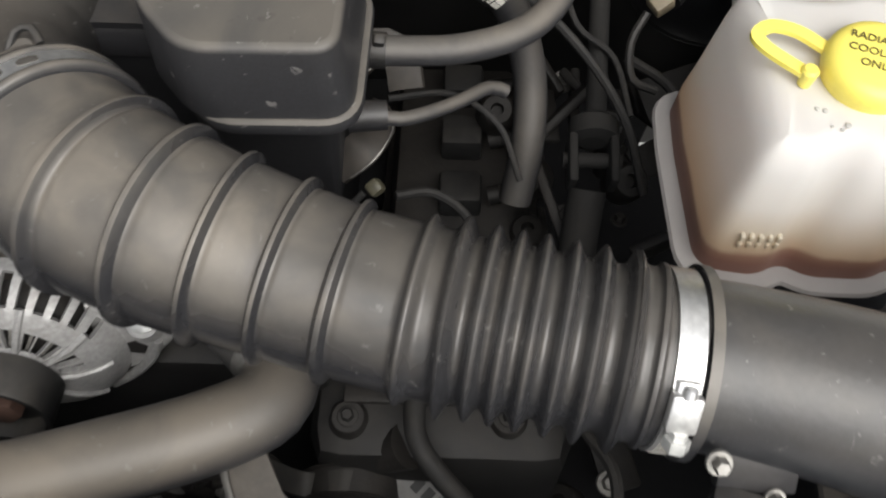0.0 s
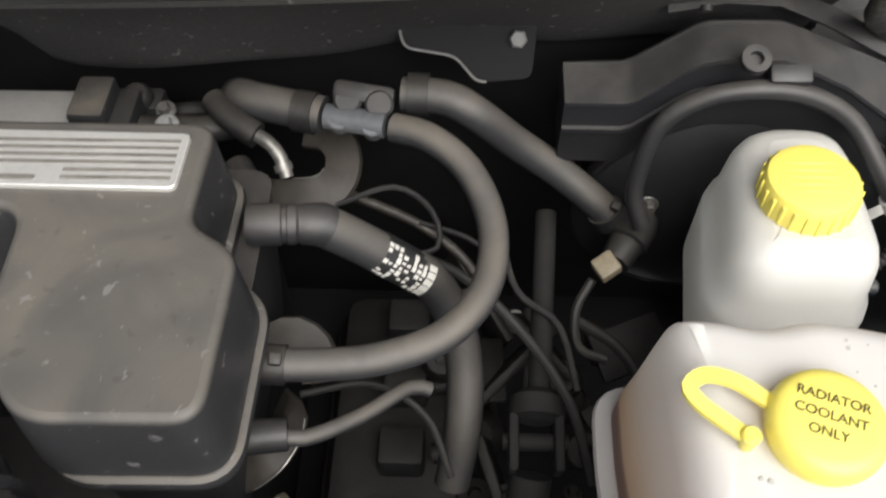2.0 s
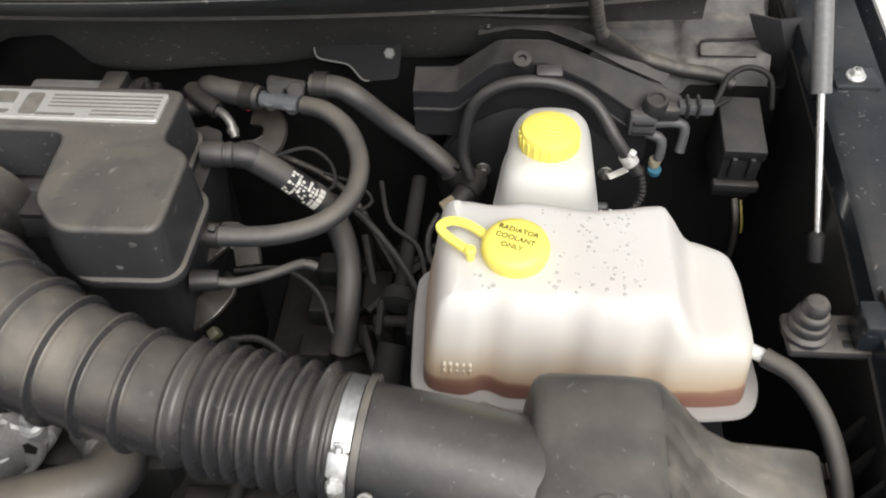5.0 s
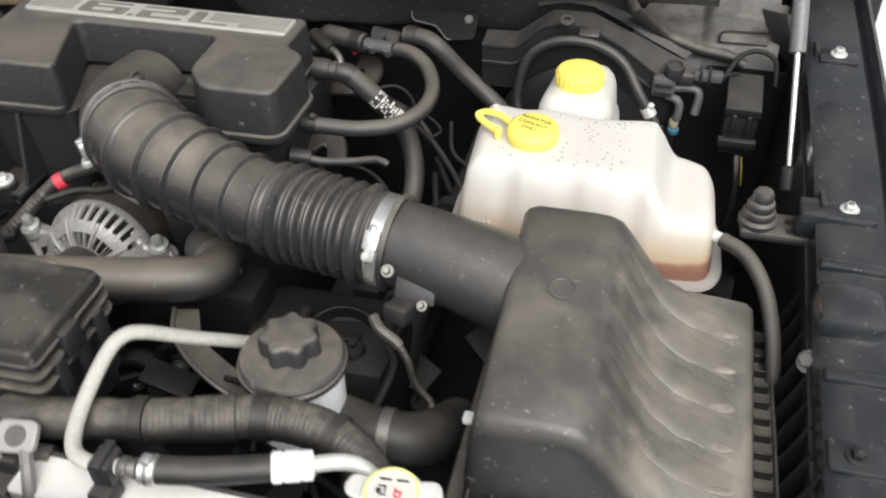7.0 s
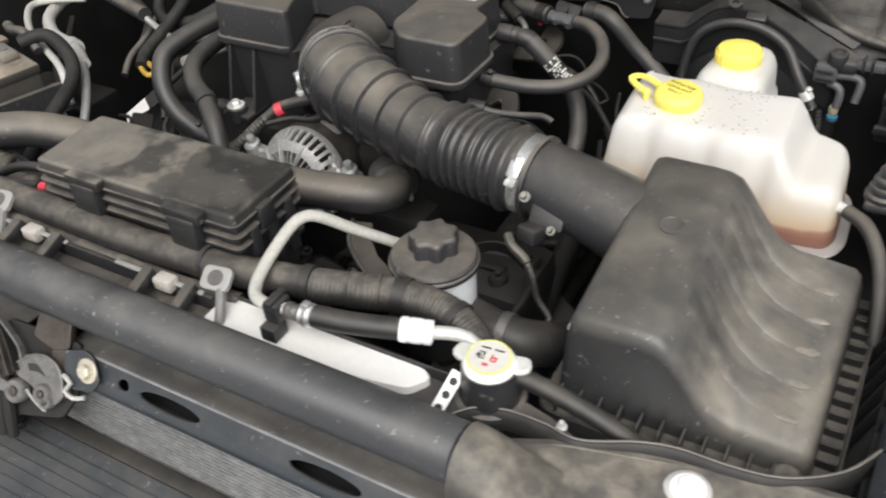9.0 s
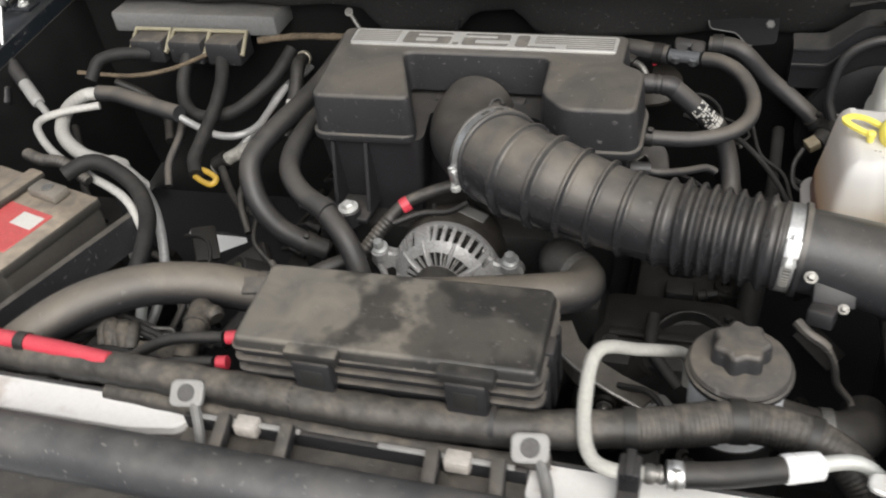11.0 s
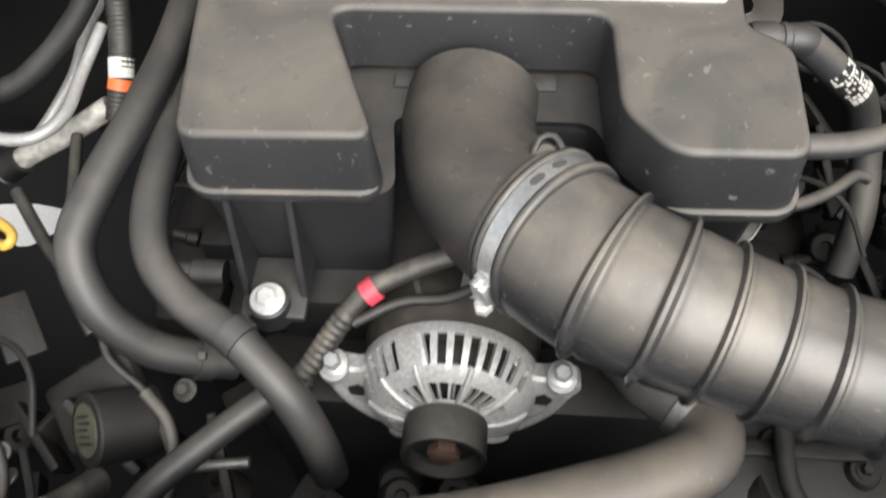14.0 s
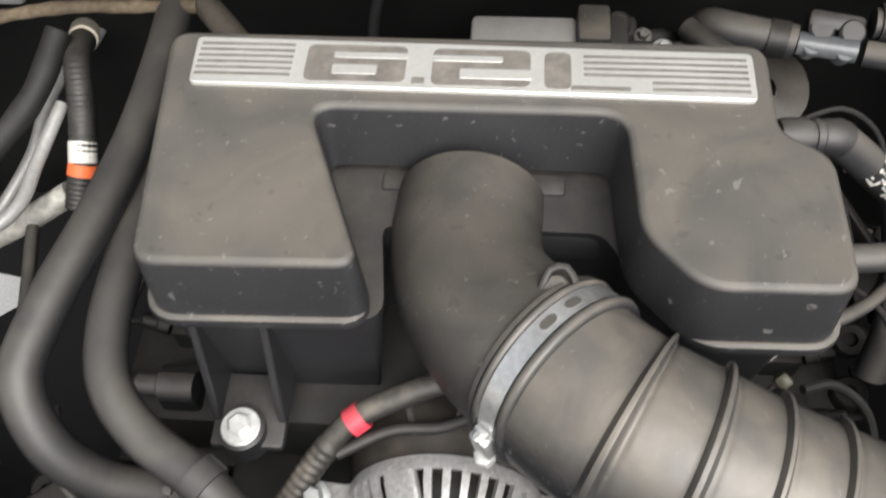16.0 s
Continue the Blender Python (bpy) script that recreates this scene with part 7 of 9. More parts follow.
for x0, x1 in ((-0.475, -0.352), (-0.268, -0.130)):
    part("edge_rail", box(bmesh.new(), (x0, -0.1515, 1.0735), (x1, -0.1455, 1.0775), 0.0015), PALE_GREY, shroud, "pale plastic edge rail")
for x in (-0.410, -0.185):
    part("white_clip", box(bmesh.new(), (x - 0.013, -0.160, 1.066), (x + 0.013, -0.142, 1.083), 0.003), CLIP, shroud, "off-white plastic clip")
HOOK_DARK = surface("dull grey rubber plug", (0.10, 0.095, 0.09), 0.7)
for x in (-0.484, -0.117):
    m = frame_from((x, -0.135, 1.092), (0.1, -0.55, 0.85), (1, 0.15, 0))
    ring = fillet([(-0.018, -0.014), (0.018, -0.014), (0.018, 0.014), (-0.018, 0.014)], 0.008)
    bm = stack(bmesh.new(), [tuple(q) for q in ring], [(-0.003, 0), (0.003, 0), (0.004, -0.002)])
    bmesh.ops.transform(bm, matrix=m, verts=bm.verts)
    lp = part("hook_plate", bm, PALE_GREY, shroud, "grey plastic hook plate")
    bm = lathe(bmesh.new(), m @ Vector((0, 0, 0.001)), m.to_3x3() @ Vector((0, 0, 1)), [(0, 0.0095), (0.0036, 0.0095), (0.0038, 0.009)], 24)
    part("hook_hole", bm, HOOK_DARK, lp)
    part("hook_stem", tube(bmesh.new(), [(x + 0.01, -0.142, 1.085), (x + 0.02, -0.160, 1.070), (x + 0.025, -0.178, 1.045)], 0.006, 8), GREY, lp)
# long round cover tube over the radiator
bar_tube = thing("radiator_cover_tube", (-0.30, -0.217, 1.03), "smooth dusty black tube over the radiator support", "cover tube")
bm = bmesh.new()
lathe(bm, (-1.0, -0.218, 1.074), (1, 0.002, 0), [(0, 0.0305), (1.235, 0.0305), (1.2375, 0.0285), (1.2375, 0.0255), (1.231, 0.0250), (1.231, 0.0)], 48)
part("tube_body", bm, surface("satin black tube", (0.028, 0.030, 0.034), 0.40, dust=0.82, spread=0.62, var=0.3, coarse=6, detail=4, edge=(0.40, 0.60), thin=0.40, dust_col=(0.146, 0.141, 0.136), wiped=(0.12, 0.34, 0.45), chips=0.6), bar_tube)
for x in (-0.85, -0.55, -0.06, 0.17):
    part("saddle", box(bmesh.new(), (x - 0.012, -0.216, 1.020), (x + 0.012, -0.200, 1.052), 0.004), PLASTIC_CLEAN, bar_tube)
# support panel with oval holes
support = thing("radiator_support", (-0.2, -0.27, 0.9), "blue-black radiator support panel with oval holes", "radiator support")
for x0, x1, dy in ((-1.05, -0.340, -0.012), (-0.266, 0.30, 0.0)):
    rows = [[(x, y + (dy if y < -0.22 else 0), z) for x in np.linspace(x0, x1, 12)] for y, z in ((-0.200, 1.030), (-0.212, 1.029), (-0.220, 1.0235), (-0.232, 1.0235), (-0.240, 1.0262), (-0.2455, 1.0262), (-0.2475, 1.0240))]
    strip = part("flange", sheet(bmesh.new(), rows, 0.002), PAINT_DUSTY, support, "dusty steel flange")
    part("bare_edge", tube(bmesh.new(), [(x0, -0.2478 + dy, 1.0245), (x1, -0.2478 + dy, 1.0245)], 0.0016, 8), surface("worn steel edge", (0.20, 0.205, 0.21), 0.4, var=0.6, coarse=30), strip, "pale worn edge")
FACE = [(-0.2475, 1.0235), (-0.250, 1.021), (-0.262, 1.004), (-0.266, 0.988), (-0.263, 0.979)]
RUN = [0.0]
for a, b in zip(FACE, FACE[1:]):
    RUN.append(RUN[-1] + math.hypot(b[0] - a[0], b[1] - a[1]))
OPENINGS = [(-0.505, 0.0185, 0.042, 0.0088), (-0.102, 0.0175, 0.044, 0.0088), (0.104, 0.0175, 0.044, 0.0088), (-0.171, 0.0165, 0.0085, 0.0070)]


def on_face(x, run):
    return Vector((x, float(np.interp(run, RUN, [q[0] for q in FACE])), float(np.interp(run, RUN, [q[1] for q in FACE]))))


def pierced_face(bm):
    """The panel's front as a fine sheet with oval openings through it."""
    runs = sorted(set([round(q, 5) for q in np.linspace(0.0, 0.0330, 12)] + RUN[3:]))
    xs = np.linspace(-1.05, 0.30, 338)
    grid = {(a, b): bm.verts.new(on_face(x, r)) for a, x in enumerate(xs) for b, r in enumerate(runs)}
    rim = {}
    for a in range(len(xs) - 1):
        for b in range(len(runs) - 1):
            x, r = (xs[a] + xs[a + 1]) / 2, (runs[b] + runs[b + 1]) / 2
            hole = next((q for q in OPENINGS if ((x - q[0]) / q[2]) ** 2 + ((r - q[1]) / q[3]) ** 2 < 1), None)
            corners = ((a, b), (a + 1, b), (a + 1, b + 1), (a, b + 1))
            if -0.340 < x < -0.266 and r < 0.016:
                continue
            if hole:
                rim.update({c: hole for c in corners})
            else:
                bm.faces.new([grid[c] for c in corners])
    for (a, b), q in rim.items():
        if grid[a, b].link_faces:
            dx, dr = (xs[a] - q[0]) / q[2], (runs[b] - q[1]) / q[3]
            k = 1 / max(1e-6, math.hypot(dx, dr))
            grid[a, b].co = on_face(q[0] + dx * k * q[2], q[1] + dr * k * q[3])
    bmesh.ops.delete(bm, geom=[v for v in bm.verts if not v.link_faces], context="VERTS")
    bmesh.ops.recalc_face_normals(bm, faces=bm.faces[:])
    bmesh.ops.solidify(bm, geom=bm.faces[:], thickness=0.003)
    return bm


part("face", pierced_face(bmesh.new()), BLUE_STEEL, support)
# Black sheet behind the openings, put there for the shade inside.
part("shade_backing", sheet(bmesh.new(), [[(x, y, z) for x in (-1.05, 0.30)] for y, z in ((-0.226, 1.018), (-0.222, 0.99), (-0.226, 0.975), (-0.254, 0.972))], 0.002), MATT_BLACK, support)
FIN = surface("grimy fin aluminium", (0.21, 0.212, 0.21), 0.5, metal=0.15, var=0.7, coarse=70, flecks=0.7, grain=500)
# Fold colour darkened to carry the shade between the fin rows.
FIN_DEEP = surface("dusty fin folds, shade in their colour", (0.030, 0.030, 0.029), 0.6, var=0.8, coarse=26, flecks=0.8, grain=420)
cond = thing("condenser", (-0.2, -0.27, 0.7), "dusty air conditioning condenser with fine fins", "condenser")
part("core", box(bmesh.new(), (-0.95, -0.256, 0.60), (0.25, -0.240, 0.976), 0.002), DARK, cond)
for k in range(14):
    z = 0.976 - 0.0072 * k
    part("fin", box(bmesh.new(), (-0.95, -0.2625, z - 0.0008), (0.25, -0.256, z + 0.0008), 0.0004, seg=1), FIN, cond)
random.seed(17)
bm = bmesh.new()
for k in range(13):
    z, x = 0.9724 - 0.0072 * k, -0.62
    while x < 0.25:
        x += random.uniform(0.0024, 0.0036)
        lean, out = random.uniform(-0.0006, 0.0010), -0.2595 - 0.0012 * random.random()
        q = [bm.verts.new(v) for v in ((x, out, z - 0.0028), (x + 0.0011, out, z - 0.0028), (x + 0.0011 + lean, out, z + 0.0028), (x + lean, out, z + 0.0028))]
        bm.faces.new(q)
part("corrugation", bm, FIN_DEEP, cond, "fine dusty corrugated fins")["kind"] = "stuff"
grille = thing("grille_back", (-0.1, -0.30, 0.75), "blue-black plastic grille shutter", "grille")
part("top_bar", box(bmesh.new(), (-0.385, -0.285, 0.872), (0.25, -0.264, 0.896), 0.004), HOSE_DARK, grille)
part("panel", sheet(bmesh.new(), [[(x, y, z) for x in np.linspace(-0.40, 0.25, 9)] for y, z in ((-0.285, 0.893), (-0.30, 0.889), (-0.36, 0.862), (-0.44, 0.815), (-0.47, 0.6))], 0.003), BLUE_STEEL, grille)
for k in range(9):
    part("slat", box(bmesh.new(), (-0.385, -0.3025 - 0.0125 * k, 0.880 - 0.0059 * k), (0.25, -0.3005 - 0.0125 * k, 0.8902 - 0.0059 * k), 0.001, seg=1), BLUE_STEEL, grille)
# hood latch and horn in front of the support
latch = thing("hood_latch", (-0.28, -0.29, 0.95), "greasy steel hood latch on the support panel", "hood latch")
m = frame_from((-0.278, -0.280, 1.006), (0.1, -0.80, 0.6), (1, 0.1, 0))


def latch_piece(name, poly, low, high, material, r=0.005, label=""):
    bm = stack(bmesh.new(), [tuple(q) for q in fillet(poly, r)], [(low, -0.0005), (low + 0.0006, 0), (high - 0.0006, 0), (high, -0.0008)])
    bmesh.ops.transform(bm, matrix=m, verts=bm.verts)
    return part(name, bm, material, latch, label)


ZINC = surface("greasy zinc plate", (0.15, 0.15, 0.148), 0.42, metal=0.3, var=0.7, dust=0.5, coarse=60, flecks=0.6)
RUSTY = surface("brown greasy steel", (0.050, 0.040, 0.034), 0.42, metal=0.3, var=0.7, dust=0.3, coarse=50)
GREASE = surface("grease-caked steel", (0.008, 0.0075, 0.007), 0.75, dust=0.05, var=0.8, coarse=40, bump=0.6)
latch_piece("base_plate", [(-0.070, 0.046), (-0.074, -0.040), (-0.048, -0.066), (0.030, -0.050), (0.046, -0.020), (0.040, 0.040)], -0.014, -0.008, GREASE, 0.008, "grease-caked base plate")
pawl = latch_piece("cam_plate", [(-0.036, 0.002), (-0.023, 0.013), (0.001, 0.020), (0.022, 0.013), (0.032, -0.001), (0.037, -0.022), (0.024, -0.036), (0.004, -0.026), (-0.014, -0.018), (-0.036, -0.013)], 0.000, 0.004, ZINC, 0.007, "pale greasy cam plate")
bm = stack(bmesh.new(), [tuple(q) for q in fillet([(-0.020, 0.005), (-0.007, 0.007), (0.009, -0.004), (-0.005, -0.0015), (-0.016, -0.003)], 0.0015)], [(0.0035, 0), (0.0046, 0)])
bmesh.ops.transform(bm, matrix=m, verts=bm.verts)
part("cam_slot", bm, INK, pawl)
part("cam_rim", tube(bmesh.new(), [m @ Vector((x, y, 0.004)) for x, y in ((-0.034, 0.002), (-0.022, 0.0125), (0.001, 0.0185), (0.021, 0.012), (0.031, -0.001), (0.036, -0.021))], 0.0022, 8), ZINC, pawl, "rolled cam rim")
latch_piece("riser", [(-0.020, 0.066), (-0.024, 0.036), (0.007, 0.026), (0.029, 0.032), (0.026, 0.066)], -0.012, -0.002, RUSTY, 0.004, "dusty brown riser block")
latch_piece("arm", [(0.004, 0.030), (0.010, -0.006), (0.028, -0.028), (0.040, -0.020), (0.036, 0.004), (0.028, 0.032)], -0.007, -0.003, RUSTY, 0.005, "brown greasy arm")
latch_piece("bolt_plate", [(0.024, 0.030), (0.052, 0.038), (0.066, 0.032), (0.080, 0.006), (0.071, -0.007), (0.041, -0.011), (0.030, 0.006)], -0.004, 0.000, BLUE_STEEL, 0.006, "blue-black bolt plate")
for k, line in enumerate((((-0.092, 0.053), (-0.074, 0.041), (-0.055, 0.018), (-0.036, -0.012)), ((-0.083, 0.053), (-0.064, 0.041), (-0.046, 0.020), (-0.030, -0.006)), ((-0.074, 0.052), (-0.053, 0.039), (-0.031, 0.022), (-0.025, 0.010)))):
    line = [m @ Vector((x, y, 0)) for x, y in line]
    up = m.to_3x3() @ Vector((0, 0, 1))
    part("jaw", sheet(bmesh.new(), [[q + up * 0.002 for q in spline(line, 0.006)], [q + up * (0.014 - 0.002 * k) for q in spline(line, 0.006)]], 0.0028), (RUSTY, GREASE, ZINC)[k], latch)
bm = bmesh.new()
stack(bm, [tuple(q) for q in fillet([(-0.082, 0.014), (-0.078, -0.012), (-0.058, -0.034), (-0.040, -0.034), (-0.040, -0.022), (-0.052, -0.020), (-0.066, -0.006), (-0.060, 0.006), (-0.068, 0.016)], 0.004)], [(0.006, -0.0006), (0.0066, 0), (0.0095, 0), (0.0100, -0.0006)])
bmesh.ops.transform(bm, matrix=m, verts=bm.verts)
part("hook", bm, ZINC, latch, "curved zinc hook")
part("release_lever", tube(bmesh.new(), [m @ Vector((-0.012, -0.024, 0.008)), m @ Vector((0.000, -0.032, 0.009)), m @ Vector((0.018, -0.042, 0.007))], 0.0018, 6), PALE_GREY, latch)
for q, r in (((-0.031, -0.031, 0.001), 0.0145), ((0.010, -0.024, 0.003), 0.0120), ((0.016, -0.032, 0.002), 0.0085)):
    piv = part("pivot", lathe(bmesh.new(), m @ Vector(q), m.to_3x3() @ Vector((0, 0, 1)), [(-0.004, r), (0.005, r), (0.0075, r * 0.86), (0.0075, r * 0.5), (0.006, r * 0.42)], 22), ZINC, latch)
    part("pivot_pin", lathe(bmesh.new(), m @ Vector(q), m.to_3x3() @ Vector((0, 0, 1)), [(0.004, r * 0.4), (0.009, r * 0.36), (0.0098, r * 0.2)], 14), RUSTY, piv)
part("bolt_spring", tube(bmesh.new(), [m @ Vector(q) for q in ((0.033, 0.004, 0.004), (0.046, -0.002, 0.006), (0.040, -0.012, 0.006), (0.052, -0.018, 0.005), (0.066, -0.014, 0.003))], 0.0028, 8), surface("bright bent wire", (0.45, 0.44, 0.41), 0.4, metal=0.3, var=0.4, coarse=80), latch, "bright bent wire end")
part("relay", box(bmesh.new(), (-0.118, 0.010, -0.004), (-0.090, 0.034, 0.010), 0.004, m), HOSE_DARK, latch, "small black relay block")
random.seed(23)
for k in range(9):
    x = -0.122 + 0.0085 * k
    jig = [random.uniform(-0.006, 0.006) for _ in range(4)]
    part("loom_strand", tube(bmesh.new(), [m @ Vector((x + jig[0] * 0.5, 0.006 - 0.002 * abs(k - 4), -0.006)), m @ Vector((x + jig[1], -0.022, 0.003 + jig[3] * 0.5)), m @ Vector((x + 0.012 + jig[2], -0.052, 0.000)), m @ Vector((x + 0.020 + jig[3], -0.090, -0.008))], 0.0062, 8, ripple=lambda s: 1 + 0.16 * math.cos(s * 700)), SHADE_BLACK, latch)
part("release_cable", tube(bmesh.new(), [m @ Vector((-0.087, 0.010, 0.006)), m @ Vector((-0.124, 0.017, 0.006)), m @ Vector((-0.153, 0.011, 0.004)), m @ Vector((-0.20, 0.034, 0.0)), m @ Vector((-0.30, 0.055, 0.0))], 0.004, 8), HOSE_DARK, latch)
part("cable_end", tube(bmesh.new(), [m @ Vector((-0.152, 0.012, 0.006)), m @ Vector((-0.138, 0.016, 0.008)), m @ Vector((-0.122, 0.017, 0.008)), m @ Vector((-0.108, 0.012, 0.008)), m @ Vector((-0.088, 0.008, 0.009))], 0.0042, 8, ripple=lambda s: 1 + 0.2 * math.cos(s * 500)), PALE_GREY, latch, "pale crimped cable end")
bolt(m @ Vector((0.062, 0.016, 0.000)), (0, -0.85, 0.5), 0.0092, latch, surface("pale zinc bolt", (0.56, 0.52, 0.42), 0.4, metal=0.4, var=0.4, coarse=80))
part("face_boss", lathe(bmesh.new(), (-0.455, -0.258, 1.000), (0, -0.75, 0.6), [(0, 0.012), (0.003, 0.012), (0.004, 0.009)], 20), PALE_GREY, support, "pale round boss")
part("spring", tube(bmesh.new(), [(-0.36 + 0.012 * math.cos(k * 0.8), -0.30 + 0.012 * math.sin(k * 0.8), 0.955 - 0.0012 * k) for k in range(60)], 0.0025, 6, smooth_path=False), DARK, latch)
horn = thing("horn", (-0.42, -0.33, 0.9), "dark round horn on a yellow-zinc bracket", "horn")
HORN_FACE = (-0.25, -0.75, 0.55)
part("disc", lathe(bmesh.new(), (-0.476, -0.330, 0.935), HORN_FACE, [(-0.02, 0.045), (0, 0.058), (0.003, 0.062), (0.022, 0.064), (0.028, 0.060), (0.030, 0.044), (0.040, 0.040), (0.043, 0.030), (0.044, 0.018), (0.050, 0.016), (0.051, 0)], 48), BLUE_STEEL, horn)
part("rim", lathe(bmesh.new(), (-0.474, -0.325, 0.932), HORN_FACE, [(0, 0.062), (0.001, 0.067), (0.005, 0.067), (0.006, 0.062)], 48), DULL_STEEL, horn)
part("spacer", lathe(bmesh.new(), (-0.446, -0.305, 0.962), HORN_FACE, [(-0.012, 0.034), (0.006, 0.034), (0.008, 0.030)], 32), PALE_GREY, horn)
part("bracket", sheet(bmesh.new(), [[(x, y, z) for x in (-0.570, -0.545)] for y, z in ((-0.272, 1.022), (-0.285, 0.99), (-0.30, 0.95), (-0.31, 0.90))], 0.003), surface("yellow zinc", (0.45, 0.38, 0.24), 0.45, metal=0.5), horn)
bolt((-0.555, -0.280, 1.012), (0, -0.8, 0.6), 0.006, horn, PALE_GREY)
horn2 = thing("horn", (-0.56, -0.35, 0.86), "dark stepped horn drum below the support panel", "horn")
part("disc", lathe(bmesh.new(), (-0.588, -0.345, 0.895), HORN_FACE, [(-0.02, 0.045), (0, 0.058), (0.003, 0.062), (0.022, 0.064), (0.028, 0.060), (0.030, 0.044), (0.040, 0.040), (0.043, 0.030), (0.044, 0.018), (0.050, 0.016), (0.051, 0)], 48), BLUE_STEEL, horn2)
part("rim", lathe(bmesh.new(), (-0.586, -0.340, 0.892), HORN_FACE, [(0, 0.062), (0.001, 0.067), (0.005, 0.067), (0.006, 0.062)], 48), DULL_STEEL, horn2)

# right end of the support: flat plate, bolt, seal and hose
plate = thing("support_end_plate", (0.36, -0.17, 1.0), "dusty stamped end plate of the radiator support", "support plate")
END_DUST = surface("dusty grey plate", (0.040, 0.038, 0.037), 0.5, dust=0.85, var=0.6, coarse=11, detail=5, edge=(0.42, 0.58), thin=0.35, spread=0.4, dust_col=(0.25, 0.228, 0.195))
P = fillet([(0.235, -0.255), (0.62, -0.22), (0.60, -0.075), (0.50, -0.085), (0.42, -0.105), (0.31, -0.135), (0.235, -0.165)], 0.02)
part("plate", stack(bmesh.new(), P, [(1.02, -0.004), (1.040, 0), (1.046, -0.004), (1.048, -0.012)], warp=lambda q: Vector((q.x, q.y, q.z + 0.004 * math.sin(25 * q.x) * math.sin(30 * q.y)))), END_DUST, plate)
part("bolt_washer", lathe(bmesh.new(), (0.427, -0.144, 1.046), (0, -0.05, 1), [(0, 0.0215), (0.003, 0.0215), (0.0055, 0.0175), (0.006, 0.012)], 32), surface("chalky washer zinc", (0.55, 0.54, 0.51), 0.5, var=0.3, coarse=50), plate, "large off-white washer")
bolt((0.427, -0.144, 1.051), (0, -0.05, 1), 0.010, plate, ALU)
rows = []
for k in range(9):
    x = 0.2390 + 0.0105 * k
    tall = 0.0545 - 0.0495 * (k / 8) ** 1.6
    rows.append([(x, -0.2125 + 0.039 * math.sin(a), 1.046 - 0.006 * (abs(a) > 1.5) + tall * max(0.0, math.cos(a)) ** 0.75) for a in np.linspace(-math.pi / 2, math.pi / 2, 19)])
part("shoulder", sheet(bmesh.new(), rows, 0.003), END_DUST, plate, "dusty shoulder behind the tube end", smooth=60)
TRIM = [Vector(q) for q in ((0.198, -0.170, 1.050), (0.206, -0.160, 1.051), (0.221, -0.149, 1.052), (0.250, -0.140, 1.052), (0.287, -0.139, 1.051), (0.322, -0.141, 1.049), (0.372, -0.119, 1.049), (0.407, -0.110, 1.049), (0.450, -0.108, 1.048), (0.489, -0.102, 1.047), (0.520, -0.087, 1.046), (0.549, -0.062, 1.045), (0.571, -0.025, 1.044))]
line = [Vector(q) for q in spline(TRIM, 0.005)]
part("edge_trim", sheet(bmesh.new(), [[q + Vector((0, 0.001, 0.006)) for q in line], [q + Vector((0, -0.004, 0.0)) for q in line], [q + Vector((0, -0.006, -0.015)) for q in line]], 0.004), HOSE_DARK, plate, "black rubber edge trim")
part("trim_lip", tube(bmesh.new(), [q + Vector((0, 0.0015, 0.0070)) for q in line], 0.0018, 8), RUBBER, plate, "grey rubber lip of the trim")
part("flat_seal", sheet(bmesh.new(), [[(0.205, -0.160, 1.050), (0.221, -0.147, 1.051), (0.250, -0.138, 1.051), (0.287, -0.137, 1.050), (0.310, -0.139, 1.049)], [(0.200, -0.135, 1.048), (0.215, -0.110, 1.048), (0.250, -0.113, 1.050), (0.287, -0.122, 1.050), (0.312, -0.132, 1.049)]], 0.003), PLASTIC, plate)
part("neck_ring", lathe(bmesh.new(), (0.218, -0.119, 1.046), (0, 0, 1), [(0, 0.038), (0.005, 0.037), (0.007, 0.033), (0.006, 0.031)], 32), PLASTIC, plate)
bolt((0.300, -0.130, 1.052), (0, -0.1, 1), 0.0034, plate)
part("rubber_knob", lathe(bmesh.new(), (0.50, -0.075, 1.0), (0, 0, 1), [(0, 0.016), (0.03, 0.015), (0.034, 0.011)], 20), PLASTIC, plate)
hose("overflow_hose", [(0.235, -0.112, 1.080), (0.250, -0.110, 1.078), (0.270, -0.109, 1.074), (0.298, -0.108, 1.066), (0.329, -0.107, 1.055), (0.362, -0.107, 1.040), (0.395, -0.104, 1.015), (0.42, -0.10, 0.98)], 0.0098, HOSE_DARK, "black rubber overflow hose beside the cap")

# ---- passenger's side: heater hoses, air conditioning lines, battery ----
hose("heater_hose", [(-0.598, 0.68, 1.085), (-0.594, 0.60, 1.086), (-0.595, 0.52, 1.086), (-0.604, 0.44, 1.086), (-0.620, 0.37, 1.081), (-0.630, 0.315, 1.066), (-0.614, 0.280, 1.030), (-0.585, 0.268, 0.990), (-0.550, 0.272, 0.960), (-0.52, 0.28, 0.94)], 0.0165, HOSE_DIM, "grey rubber heater hose bent down beside the engine", group="heater hoses", clamps=(0.95,))
ribbed = hose("heater_hose", [(-0.596, 0.66, 1.045), (-0.592, 0.58, 1.052), (-0.586, 0.50, 1.058), (-0.582, 0.42, 1.064), (-0.580, 0.36, 1.062), (-0.568, 0.315, 1.055), (-0.538, 0.283, 1.044), (-0.492, 0.256, 1.038)], 0.0158, HOSE_DIM, "grey ribbed heater hose reaching down to the pump", seg=76, group="heater hoses", flute=0.022)
